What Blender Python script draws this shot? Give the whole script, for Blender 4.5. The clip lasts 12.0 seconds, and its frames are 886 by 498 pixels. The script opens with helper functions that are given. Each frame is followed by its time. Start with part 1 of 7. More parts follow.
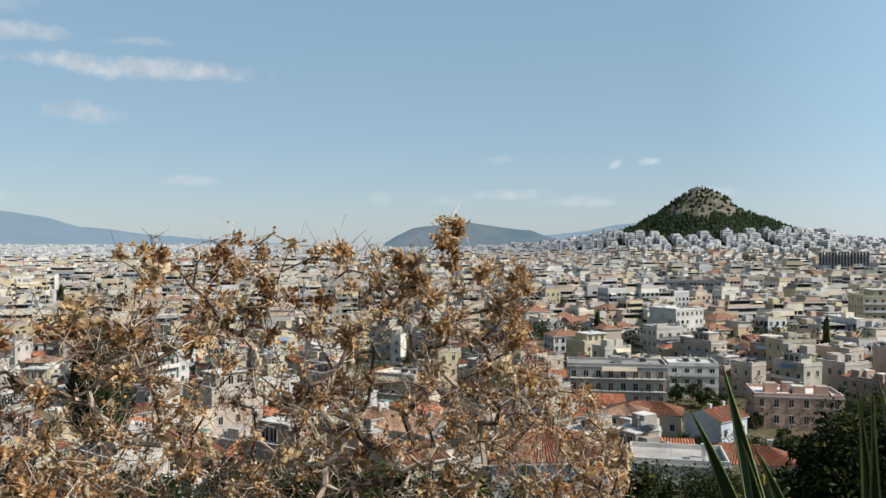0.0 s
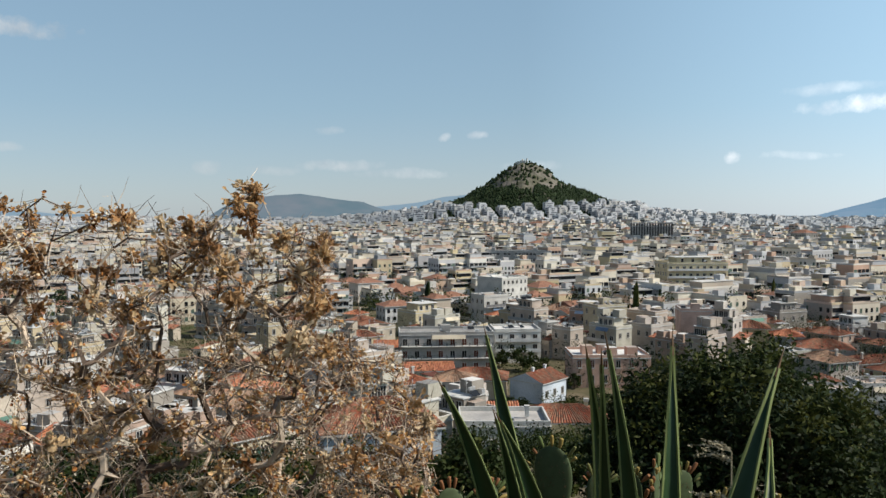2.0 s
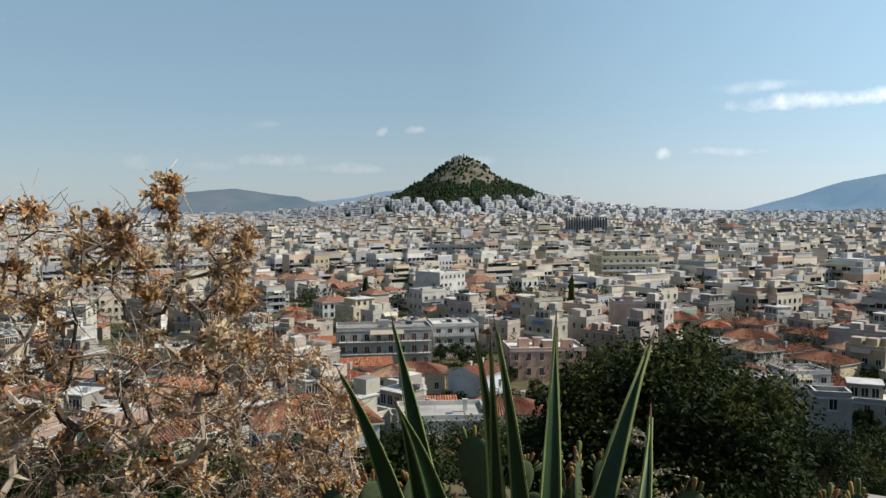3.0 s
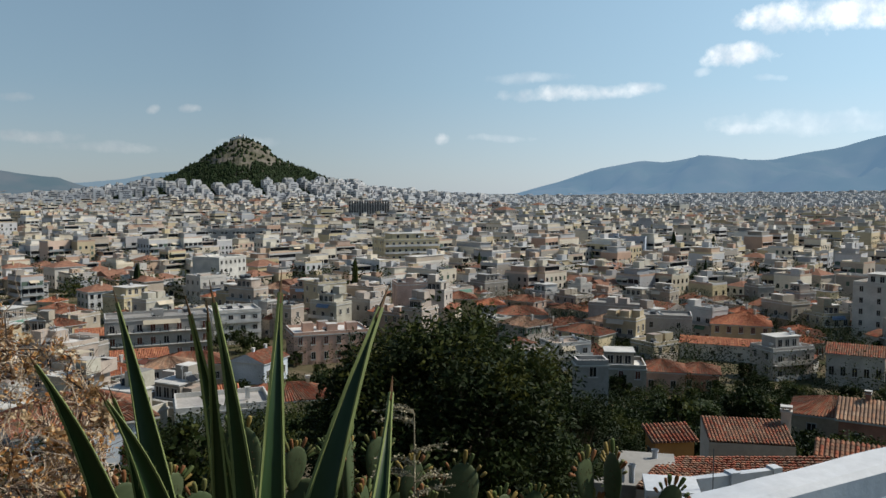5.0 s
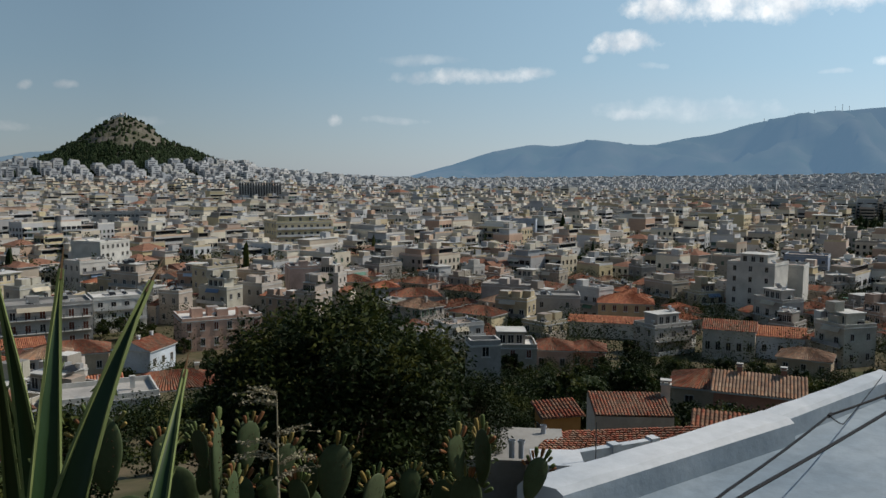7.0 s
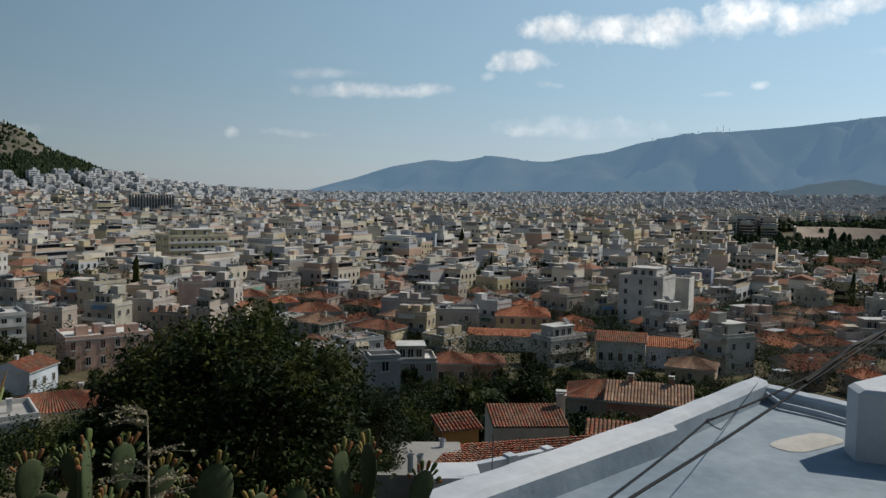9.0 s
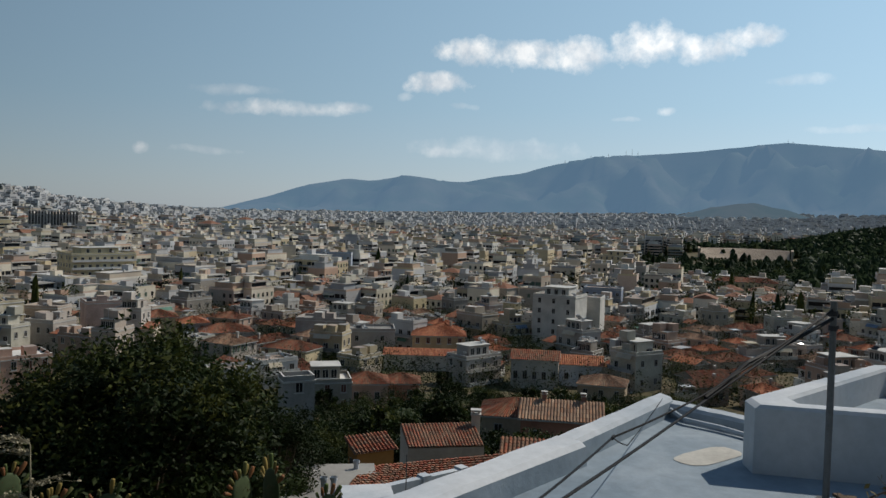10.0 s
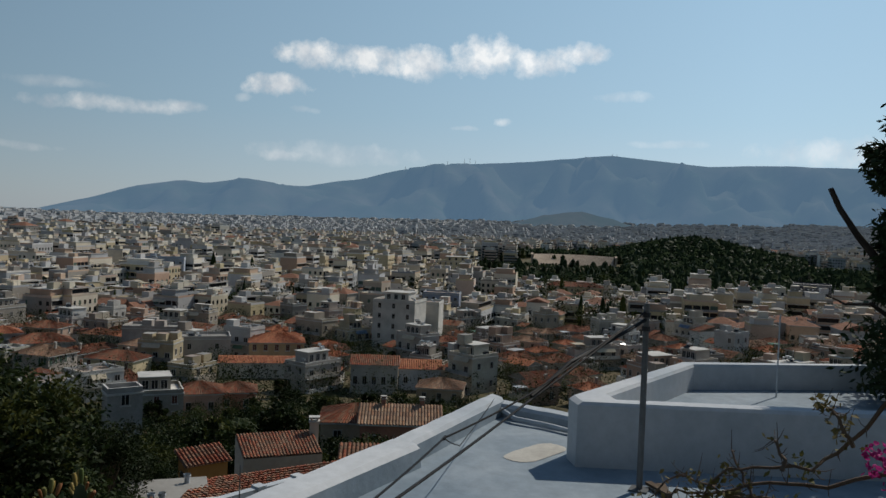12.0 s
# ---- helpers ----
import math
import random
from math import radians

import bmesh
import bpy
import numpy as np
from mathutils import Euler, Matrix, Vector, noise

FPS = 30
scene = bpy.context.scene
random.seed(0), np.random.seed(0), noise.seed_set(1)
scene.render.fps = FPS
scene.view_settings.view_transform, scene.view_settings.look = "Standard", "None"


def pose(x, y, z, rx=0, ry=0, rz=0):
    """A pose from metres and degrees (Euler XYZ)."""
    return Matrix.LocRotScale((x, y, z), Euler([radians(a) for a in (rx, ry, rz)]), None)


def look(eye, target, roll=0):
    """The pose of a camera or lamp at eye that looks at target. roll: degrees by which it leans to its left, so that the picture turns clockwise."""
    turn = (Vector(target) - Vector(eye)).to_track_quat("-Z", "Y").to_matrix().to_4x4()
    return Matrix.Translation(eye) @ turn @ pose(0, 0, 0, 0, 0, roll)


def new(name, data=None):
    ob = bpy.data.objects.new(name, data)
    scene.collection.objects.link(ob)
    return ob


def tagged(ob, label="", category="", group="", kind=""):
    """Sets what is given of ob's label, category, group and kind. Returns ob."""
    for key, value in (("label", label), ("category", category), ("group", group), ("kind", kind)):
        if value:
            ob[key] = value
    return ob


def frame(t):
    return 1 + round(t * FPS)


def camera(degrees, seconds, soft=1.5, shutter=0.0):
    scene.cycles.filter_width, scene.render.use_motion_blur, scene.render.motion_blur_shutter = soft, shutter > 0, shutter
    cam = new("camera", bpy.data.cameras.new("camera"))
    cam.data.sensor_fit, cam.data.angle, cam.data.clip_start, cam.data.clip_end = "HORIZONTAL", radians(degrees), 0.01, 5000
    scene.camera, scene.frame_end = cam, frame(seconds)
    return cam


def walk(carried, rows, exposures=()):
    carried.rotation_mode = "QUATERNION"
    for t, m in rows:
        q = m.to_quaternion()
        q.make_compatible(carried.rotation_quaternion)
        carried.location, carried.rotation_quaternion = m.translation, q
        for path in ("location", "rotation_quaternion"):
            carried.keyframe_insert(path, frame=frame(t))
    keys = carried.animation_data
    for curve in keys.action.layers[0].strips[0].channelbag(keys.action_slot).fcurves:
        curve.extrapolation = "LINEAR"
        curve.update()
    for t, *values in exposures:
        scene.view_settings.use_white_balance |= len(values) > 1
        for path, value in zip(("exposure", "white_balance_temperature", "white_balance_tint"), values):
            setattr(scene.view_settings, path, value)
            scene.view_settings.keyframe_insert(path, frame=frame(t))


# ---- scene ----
cam = camera(58.07, 12.0)
EYE = 44.0
ROWS = [
    (0.0, -0.000, 0.000, -0.000, 0.00, -0.30, 0.00),
    (0.5, 0.054, 0.062, -0.001, -2.98, -0.38, 0.11),
    (1.0, 0.083, 0.101, -0.008, -5.95, -1.00, 0.08),
    (1.5, 0.136, 0.122, -0.018, -9.21, -1.88, 0.08),
    (2.0, 0.163, 0.128, -0.026, -12.02, -2.35, -0.03),
    (2.5, 0.169, 0.125, -0.030, -13.63, -2.53, 0.00),
    (3.0, 0.223, 0.128, -0.041, -16.48, -2.72, -0.14),
    (3.2, 0.233, 0.138, -0.045, -17.80, -2.84, -0.11),
    (4.8, 0.314, 0.212, -0.073, -30.45, -3.67, 0.09),
    (5.0, 0.324, 0.222, -0.076, -31.95, -3.92, 0.12),
    (5.5, 0.336, 0.232, -0.079, -34.84, -4.53, 0.08),
    (6.0, 0.358, 0.213, -0.081, -37.67, -5.00, 0.37),
    (6.5, 0.380, 0.187, -0.083, -38.97, -5.09, 0.40),
    (8.3, 0.425, 0.142, -0.087, -43.40, -4.65, 0.72),
    (8.5, 0.430, 0.137, -0.088, -44.69, -4.37, 0.76),
    (9.0, 0.437, 0.134, -0.087, -46.72, -4.03, 0.98),
    (9.5, 0.449, 0.120, -0.083, -49.57, -3.46, 1.24),
    (10.0, 0.460, 0.101, -0.081, -52.70, -2.51, 1.51),
    (10.5, 0.469, 0.085, -0.077, -56.14, -2.03, 1.60),
    (11.0, 0.472, 0.073, -0.075, -59.00, -1.89, 1.69),
    (11.5, 0.470, 0.057, -0.077, -61.63, -1.68, 1.97),
    (12.0, 0.464, 0.045, -0.083, -64.10, -1.76, 2.22),
]
walk(cam, [(t, pose(x, y, EYE + z, 90 + pitch, 0, yaw) @ pose(0, 0, 0, 0, 0, roll)) for t, x, y, z, yaw, pitch, roll in ROWS],
     exposures=[(0.0, 0.42), (2.5, 0.33), (5.0, 0.04), (6.5, -0.25), (9.5, -0.38), (12.0, -0.60)])

# ---- world, sun ----
SUN_AZ, SUN_EL = 108.0, 44.0
world = bpy.data.worlds.new("world")
scene.world = world
world.use_nodes = True


class Nodes:
    """Short hand for node trees."""

    def __init__(self, tree):
        self.tree = tree
        tree.nodes.clear()

    def add(self, kind, **given):
        node = self.tree.nodes.new(kind)
        for key, value in given.items():
            setattr(node, key, value)
        return node

    def put(self, socket, value):
        if isinstance(value, bpy.types.NodeSocket):
            self.tree.links.new(value, socket)
        else:
            socket.default_value = value

    def math(self, operation, a, b=0.0, clamp=False):
        node = self.add("ShaderNodeMath", operation=operation, use_clamp=clamp)
        self.put(node.inputs[0], a)
        self.put(node.inputs[1], b)
        return node.outputs[0]

    def noise(self, vector, scale, detail=3.0, rough=0.55):
        node = self.add("ShaderNodeTexNoise")
        self.put(node.inputs["Vector"], vector)
        node.inputs["Scale"].default_value = scale
        node.inputs["Detail"].default_value = detail
        node.inputs["Roughness"].default_value = rough
        return node.outputs["Fac"]

    def ramp(self, fac, stops, interpolation="LINEAR"):
        node = self.add("ShaderNodeValToRGB")
        self.put(node.inputs["Fac"], fac)
        ramp = node.color_ramp
        ramp.interpolation = interpolation
        while len(ramp.elements) < len(stops):
            ramp.elements.new(0.5)
        for element, (place, colour) in zip(ramp.elements, stops):
            element.position = place
            element.color = (*colour, 1) if len(colour) == 3 else colour
        return node.outputs["Color"]

    def mix(self, fac, a, b, blend="MIX"):
        node = self.add("ShaderNodeMix", data_type="RGBA", blend_type=blend)
        self.put(node.inputs[0], fac)
        for socket, value in ((node.inputs[6], a), (node.inputs[7], b)):
            self.put(socket, (*value, 1) if isinstance(value, tuple) and len(value) == 3 else value)
        return node.outputs[2]


# clouds: azimuth (clockwise from +y), height, half width, half height, in degrees, and density
CLOUDS = [
    (54.6, 11.5, 3.0, 1.0, 1.15), (58.6, 11.2, 3.8, 1.1, 1.15), (61.8, 11.2, 2.6, 1.35, 1.15), (66.6, 11.9, 2.8, 1.6, 1.2),
    (70.2, 11.5, 3.0, 1.05, 1.15), (73.2, 12.2, 2.2, 0.8, 1.1), (52.0, 9.2, 2.5, 0.85, 1.15), (41.5, 7.1, 5.5, 0.55, 0.75),
    (37.8, 8.1, 3.0, 0.4, 0.4), (46.0, 7.3, 1.8, 0.45, 0.8), (56.5, 4.7, 6.5, 0.9, 0.42), (52.5, 4.4, 1.9, 0.5, 0.6),
    (32.2, 4.1, 0.6, 0.5, 0.8), (36.0, 4.0, 2.6, 0.35, 0.45), (91.0, 5.6, 6.5, 1.0, 0.55), (76.4, 9.2, 2.2, 0.45, 0.4),
    (68.0, 7.4, 0.8, 0.3, 0.6), (65.6, 6.9, 1.0, 0.2, 0.4), (80.0, 6.1, 3.2, 0.3, 0.35), (-20.5, 11.7, 9.0, 0.8, 0.8),
    (-29.5, 13.4, 5.0, 0.7, 0.7), (-31.0, 15.0, 4.0, 1.0, 0.5), (-24.2, 8.6, 2.9, 0.8, 0.6), (-17.8, 4.3, 2.4, 0.4, 0.5),
    (-20.5, 13.4, 2.4, 0.3, 0.4), (5.0, 3.6, 3.6, 0.5, 0.55), (9.5, 3.1, 4.2, 0.4, 0.45), (14.5, 5.8, 0.9, 0.3, 0.6),
    (12.4, 5.7, 0.5, 0.3, 0.5), (4.3, 6.1, 1.3, 0.3, 0.35), (-4.4, 3.4, 0.8, 0.6, 0.4), (-30.0, 3.0, 2.5, 0.4, 0.4),
    (18.5, 3.6, 2.5, 0.4, 0.3), (0.0, 3.2, 2.2, 0.4, 0.35), (50.0, 8.3, 0.6, 0.3, 0.4), (53.6, 7.6, 1.5, 0.3, 0.45),
]


def build_sky():
    n = Nodes(world.node_tree)
    sky = n.add("ShaderNodeTexSky", sky_type="NISHITA", sun_disc=False, sun_elevation=radians(SUN_EL), sun_rotation=radians(SUN_AZ),
                air_density=1.0, dust_density=0.5, ozone_density=2.5, altitude=120)
    coords = n.add("ShaderNodeTexCoord").outputs["Generated"]
    split = n.add("ShaderNodeSeparateXYZ")
    n.put(split.inputs[0], coords)
    azimuth = n.math("MULTIPLY", n.math("ARCTAN2", split.outputs[0], split.outputs[1]), 57.29578)
    height = n.math("MULTIPLY", n.math("ARCSINE", split.outputs[2]), 57.29578)
    bend = n.math("MULTIPLY", n.math("SUBTRACT", n.noise(coords, 14.0, 2.0), 0.5), 1.6)
    fine = n.math("MULTIPLY", n.math("SUBTRACT", n.noise(coords, 48.0, 6.0, 0.62), 0.5), 2.6)
    az2 = n.math("ADD", azimuth, n.math("MULTIPLY", bend, 1.6))
    el2 = n.math("ADD", height, n.math("MULTIPLY", bend, 0.5))
    total = 0.0
    for az, el, wide, high, dense in CLOUDS:
        u = n.math("DIVIDE", n.math("SUBTRACT", az2, az), wide)
        v = n.math("DIVIDE", n.math("SUBTRACT", el2, el), high)
        gap = n.math("ADD", n.math("MULTIPLY", u, u), n.math("MULTIPLY", v, v))
        body = n.math("ADD", n.math("SUBTRACT", 1.0, gap), fine)
        total = n.math("MAXIMUM", total, n.math("MULTIPLY", n.math("MULTIPLY", body, 0.9, clamp=True), dense * 0.9))
    soft = n.ramp(total, [(0.0, (0, 0, 0)), (0.35, (0.3, 0.3, 0.3)), (1.0, (1, 1, 1))])
    shade = n.ramp(n.noise(coords, 30.0, 5.0), [(0.35, (4.6, 5.2, 5.8)), (0.62, (7.4, 7.6, 7.7))])
    bright = n.add("ShaderNodeVectorMath", operation="SCALE")
    n.put(bright.inputs[0], shade)
    n.put(bright.inputs[3], n.math("MINIMUM", n.math("MAXIMUM", n.math("ADD", n.math("DIVIDE", azimuth, 46.0), 1.0), 1.0), 2.5))
    haze = n.ramp(n.math("DIVIDE", height, 90.0), [(0.0, (4.9, 5.9, 6.9)), (0.083, (3.7, 5.5, 6.8)), (0.24, (3.1, 5.0, 6.6)), (0.42, (1.2, 2.0, 3.2)), (1.0, (0.8, 1.5, 2.6))])
    towards = n.math("MINIMUM", n.math("MAXIMUM", n.math("ADD", n.math("DIVIDE", azimuth, 36.0), 0.52), 1.02), 2.9)
    lit = n.add("ShaderNodeVectorMath", operation="SCALE")
    n.put(lit.inputs[0], haze)
    n.put(lit.inputs[3], towards)
    air = n.mix(0.6, sky.outputs[0], lit.outputs[0])
    colour = n.mix(soft, air, bright.outputs[0])
    back = n.add("ShaderNodeBackground")
    n.put(back.inputs[0], colour)
    back.inputs[1].default_value = 0.074
    n.put(n.add("ShaderNodeOutputWorld").inputs[0], back.outputs[0])


build_sky()
sun = new("sun", bpy.data.lights.new("sun", "SUN"))
sun.data.energy, sun.data.angle, sun.data.color = 5.0, radians(0.53), (1.0, 0.93, 0.82)
sun.matrix_world = look((0, 0, 0), (-math.sin(radians(SUN_AZ)) * math.cos(radians(SUN_EL)), -math.cos(radians(SUN_AZ)) * math.cos(radians(SUN_EL)), -math.sin(radians(SUN_EL))))

# ---- materials ----


def material(name, base, rough=0.85, metal=0.0, scale=1.0, spread=0.25, second=None, bump=0.15, bump_scale=8.0, object_random=0.0, island_random=0.0, palette=None, gloss=0.08, translucent=0.0):
    """A weathered surface: base colour varied at two scales, with fine relief. palette: colours picked by chance for each object or each island."""
    mat = bpy.data.materials.new(name)
    mat.use_nodes = True
    n = Nodes(mat.node_tree)
    coords = n.add("ShaderNodeTexCoord").outputs["Object"] if palette != "world" else None
    place = n.add("ShaderNodeNewGeometry")
    where = place.outputs["Position"]
    large, small = n.noise(where, 0.35 * scale, 4.0), n.noise(where, 4.0 * scale, 5.0, 0.65)
    colour = (*base, 1)
    if palette:
        chance = place.outputs["Random Per Island"] if island_random else n.add("ShaderNodeObjectInfo").outputs["Random"]
        colour = n.ramp(chance, [(i / len(palette), c) for i, c in enumerate(palette)], "CONSTANT")
    other = tuple(c * (1 - spread) for c in base) if second is None else second
    if palette:
        dark = n.mix(1.0, colour, (1 - spread, 1 - spread, 1 - spread * 0.95), "MULTIPLY")
    else:
        dark = (*other, 1)
    fac = n.ramp(large, [(0.38, (0, 0, 0)), (0.66, (1, 1, 1))])
    mixed = n.mix(fac, colour, dark)
    grain = n.ramp(small, [(0.3, (1 - spread * 0.7,) * 3), (0.7, (1.0, 1.0, 1.0))])
    mixed = n.mix(1.0, mixed, grain, "MULTIPLY")
    if object_random:
        jitter = n.ramp(n.add("ShaderNodeObjectInfo").outputs["Random"], [(0.0, (1 - object_random,) * 3), (1.0, (1.0, 1.0, 1.0))])
        mixed = n.mix(1.0, mixed, jitter, "MULTIPLY")
    shader = n.add("ShaderNodeBsdfPrincipled")
    n.put(shader.inputs["Base Color"], mixed)
    shader.inputs["Roughness"].default_value = rough
    shader.inputs["Metallic"].default_value = metal
    shader.inputs["Specular IOR Level"].default_value = gloss
    if bump:
        relief = n.add("ShaderNodeBump")
        relief.inputs["Strength"].default_value = bump
        relief.inputs["Distance"].default_value = 0.2 / bump_scale
        n.put(relief.inputs["Height"], n.noise(where, bump_scale, 5.0, 0.6))
        n.put(shader.inputs["Normal"], relief.outputs[0])
    out = n.add("ShaderNodeOutputMaterial")
    if translucent:
        through_leaf = n.add("ShaderNodeBsdfTranslucent")
        n.put(through_leaf.inputs["Color"], mixed)
        blend = n.add("ShaderNodeMixShader")
        blend.inputs[0].default_value = translucent
        n.put(blend.inputs[1], shader.outputs[0])
        n.put(blend.inputs[2], through_leaf.outputs[0])
        n.put(out.inputs[0], blend.outputs[0])
    else:
        n.put(out.inputs[0], shader.outputs[0])
    return mat


WALLS = [(0.63, 0.56, 0.44), (0.57, 0.47, 0.31), (0.66, 0.61, 0.50), (0.56, 0.41, 0.30), (0.60, 0.50, 0.31), (0.48, 0.41, 0.33),
         (0.64, 0.57, 0.46), (0.50, 0.34, 0.25), (0.60, 0.53, 0.40), (0.67, 0.63, 0.55), (0.35, 0.32, 0.28), (0.59, 0.45, 0.36)]
# greyer, bluer than WALLS and ROOFS: distance haze put into the base colours
HAZED_WALLS = [(0.51, 0.51, 0.51), (0.58, 0.58, 0.57), (0.45, 0.44, 0.43), (0.51, 0.49, 0.45), (0.39, 0.40, 0.41), (0.59, 0.58, 0.57)]
HAZED_ROOFS = [(0.35, 0.36, 0.37), (0.42, 0.42, 0.42), (0.30, 0.30, 0.30), (0.39, 0.38, 0.36)]
ROOFS = [(0.42, 0.40, 0.37), (0.56, 0.54, 0.50), (0.30, 0.29, 0.27), (0.64, 0.62, 0.58), (0.37, 0.31, 0.27), (0.46, 0.37, 0.30)]
M_WALL = material("plaster", WALLS[0], palette=WALLS, spread=0.22, scale=0.5, bump=0.08)
M_WALL_FAR = material("plaster_far", WALLS[0], palette=WALLS + HAZED_WALLS + [(0.78, 0.75, 0.68), (0.76, 0.68, 0.54)], island_random=1, spread=0.2, scale=0.2, bump=0)
M_ROOF = material("roof_screed", ROOFS[0], palette=ROOFS, spread=0.35, scale=0.6, bump=0.1)
M_ROOF_FAR = material("roof_screed_far", ROOFS[0], palette=ROOFS, island_random=1, spread=0.3, scale=0.2, bump=0)
M_WALL_HAZED = material("plaster_hazed", HAZED_WALLS[0], palette=HAZED_WALLS, island_random=1, spread=0.15, scale=0.1, bump=0)
M_ROOF_HAZED = material("roof_hazed", HAZED_WALLS[0], palette=HAZED_ROOFS, island_random=1, spread=0.2, scale=0.1, bump=0)
M_SLAB = material("slab_concrete", (0.54, 0.53, 0.50), spread=0.25, bump=0.05)
M_GLASS = material("window_glass", (0.022, 0.024, 0.027), rough=0.25, spread=0.4, bump=0, gloss=0.2)
M_SHUTTER = material("shutter", (0.20, 0.15, 0.11), palette=[(0.16, 0.10, 0.07), (0.10, 0.14, 0.11), (0.28, 0.25, 0.2), (0.12, 0.13, 0.15)], spread=0.2, bump=0)
M_AWNING = material("awning_cloth", (0.3, 0.4, 0.3), palette=[(0.12, 0.22, 0.17), (0.55, 0.48, 0.36), (0.48, 0.42, 0.32), (0.16, 0.22, 0.3)], spread=0.2, bump=0)
M_RAIL = material("balcony_panel", (0.6, 0.6, 0.58), palette=[(0.62, 0.61, 0.58), (0.3, 0.32, 0.33), (0.66, 0.6, 0.52), (0.2, 0.2, 0.2)], spread=0.2, bump=0)
M_TANK = material("tank_metal", (0.6, 0.6, 0.6), rough=0.4, metal=0.6, spread=0.2, bump=0)
M_TILE = material("clay_tiles", (0.42, 0.17, 0.10), palette=[(0.34, 0.13, 0.075), (0.29, 0.15, 0.10), (0.36, 0.15, 0.09), (0.25, 0.16, 0.11)], spread=0.4, scale=2.5, bump=0.4, bump_scale=5)
M_GROUND = material("dry_earth", (0.14, 0.11, 0.07), second=(0.045, 0.055, 0.022), spread=0.3, scale=0.3, bump=0.3, bump_scale=3)
M_LEAF_DARK = material("leaf_dark", (0.011, 0.018, 0.006), second=(0.018, 0.028, 0.008), rough=0.6, scale=2, bump=0, translucent=0.12)
M_LEAF = material("leaf_green", (0.023, 0.037, 0.010), second=(0.033, 0.043, 0.013), rough=0.6, scale=2, bump=0, translucent=0.2)
M_LEAF_YELLOW = material("leaf_olive", (0.070, 0.076, 0.018), second=(0.038, 0.050, 0.013), rough=0.6, scale=2, bump=0, translucent=0.25)
M_CYPRESS = material("cypress_needles", (0.02, 0.035, 0.014), second=(0.035, 0.05, 0.02), rough=0.7, scale=2, bump=0)
M_PINE = material("pine_needles", (0.040, 0.054, 0.026), second=(0.026, 0.038, 0.018), rough=0.8, scale=0.3, bump=0, gloss=0.0)
M_BARK = material("bark", (0.16, 0.12, 0.09), spread=0.45, scale=4, bump=0.6, bump_scale=25)
M_ROCK = material("limestone", (0.16, 0.142, 0.118), second=(0.085, 0.085, 0.05), spread=0.4, scale=0.12, bump=0.8, bump_scale=0.15)
M_MARBLE = material("stadium_marble", (0.42, 0.34, 0.265), spread=0.2, scale=0.2, bump=0.2, bump_scale=0.5)


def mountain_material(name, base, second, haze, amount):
    """Scrub-covered far slopes; haze of kilometres of lit air mixed in as emission."""
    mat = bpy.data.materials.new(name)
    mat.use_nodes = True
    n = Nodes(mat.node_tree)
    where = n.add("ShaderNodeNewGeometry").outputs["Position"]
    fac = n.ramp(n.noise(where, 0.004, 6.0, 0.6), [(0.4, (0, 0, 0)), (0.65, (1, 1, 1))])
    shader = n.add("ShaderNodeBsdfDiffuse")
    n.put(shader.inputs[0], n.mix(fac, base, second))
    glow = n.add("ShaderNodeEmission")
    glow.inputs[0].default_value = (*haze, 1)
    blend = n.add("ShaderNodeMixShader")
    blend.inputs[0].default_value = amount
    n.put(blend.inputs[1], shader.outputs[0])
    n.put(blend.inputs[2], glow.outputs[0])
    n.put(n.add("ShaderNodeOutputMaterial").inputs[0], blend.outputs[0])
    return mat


# last two values: haze colour that glows over the scrub, and its share
M_MOUNTAIN = mountain_material("mountain_scrub_hazed", (0.07, 0.09, 0.06), (0.13, 0.125, 0.10), (0.19, 0.335, 0.51), 0.62)
M_FARRIDGE = mountain_material("far_ridge_hazed", (0.12, 0.12, 0.10), (0.2, 0.18, 0.15), (0.20, 0.30, 0.39), 0.85)
M_TURK = mountain_material("quarry_hill_hazed", (0.035, 0.05, 0.03), (0.13, 0.095, 0.07), (0.17, 0.26, 0.35), 0.55)

# ---- mesh helpers ----


class Shape:
    """Collects corners and faces, with a material for each face."""

    def __init__(self):
        self.v, self.f, self.m = [], [], []

    def quad(self, a, b, c, d, m=0):
        k = len(self.v)
        self.v += [a, b, c, d]
        self.f.append((k, k + 1, k + 2, k + 3))
        self.m.append(m)

    def box(self, m, x0, x1, y0, y1, z0, z1, side=0, top=None, bottom=True):
        """A box in the local frame m (origin, x axis, y axis)."""
        (ox, oy, oz), (ax, ay), (bx, by) = m
        k = len(self.v)
        for z in (z0, z1):
            for x, y in ((x0, y0), (x1, y0), (x1, y1), (x0, y1)):
                self.v.append((ox + ax * x + bx * y, oy + ay * x + by * y, oz + z))
        for i in range(4):
            j = (i + 1) % 4
            self.f.append((k + i, k + j, k + 4 + j, k + 4 + i))
            self.m.append(side)
        self.f.append((k + 4, k + 5, k + 6, k + 7))
        self.m.append(side if top is None else top)
        if bottom:
            self.f.append((k + 3, k + 2, k + 1, k))
            self.m.append(side)

    def face(self, points, m=0):
        k = len(self.v)
        self.v += points
        self.f.append(tuple(range(k, k + len(points))))
        self.m.append(m)

    def mesh(self, name, mats):
        data = bpy.data.meshes.new(name)
        data.from_pydata(self.v, [], self.f)
        for mat in mats:
            data.materials.append(mat)
        data.polygons.foreach_set("material_index", self.m)
        data.update()
        return data


LOCAL = ((0, 0, 0), (1, 0), (0, 1))


def part(name, data, parent, label="", at=None):
    ob = new(name, data)
    ob.parent = parent
    if at is not None:
        ob.matrix_local = at
    return tagged(ob, label) if label else ob


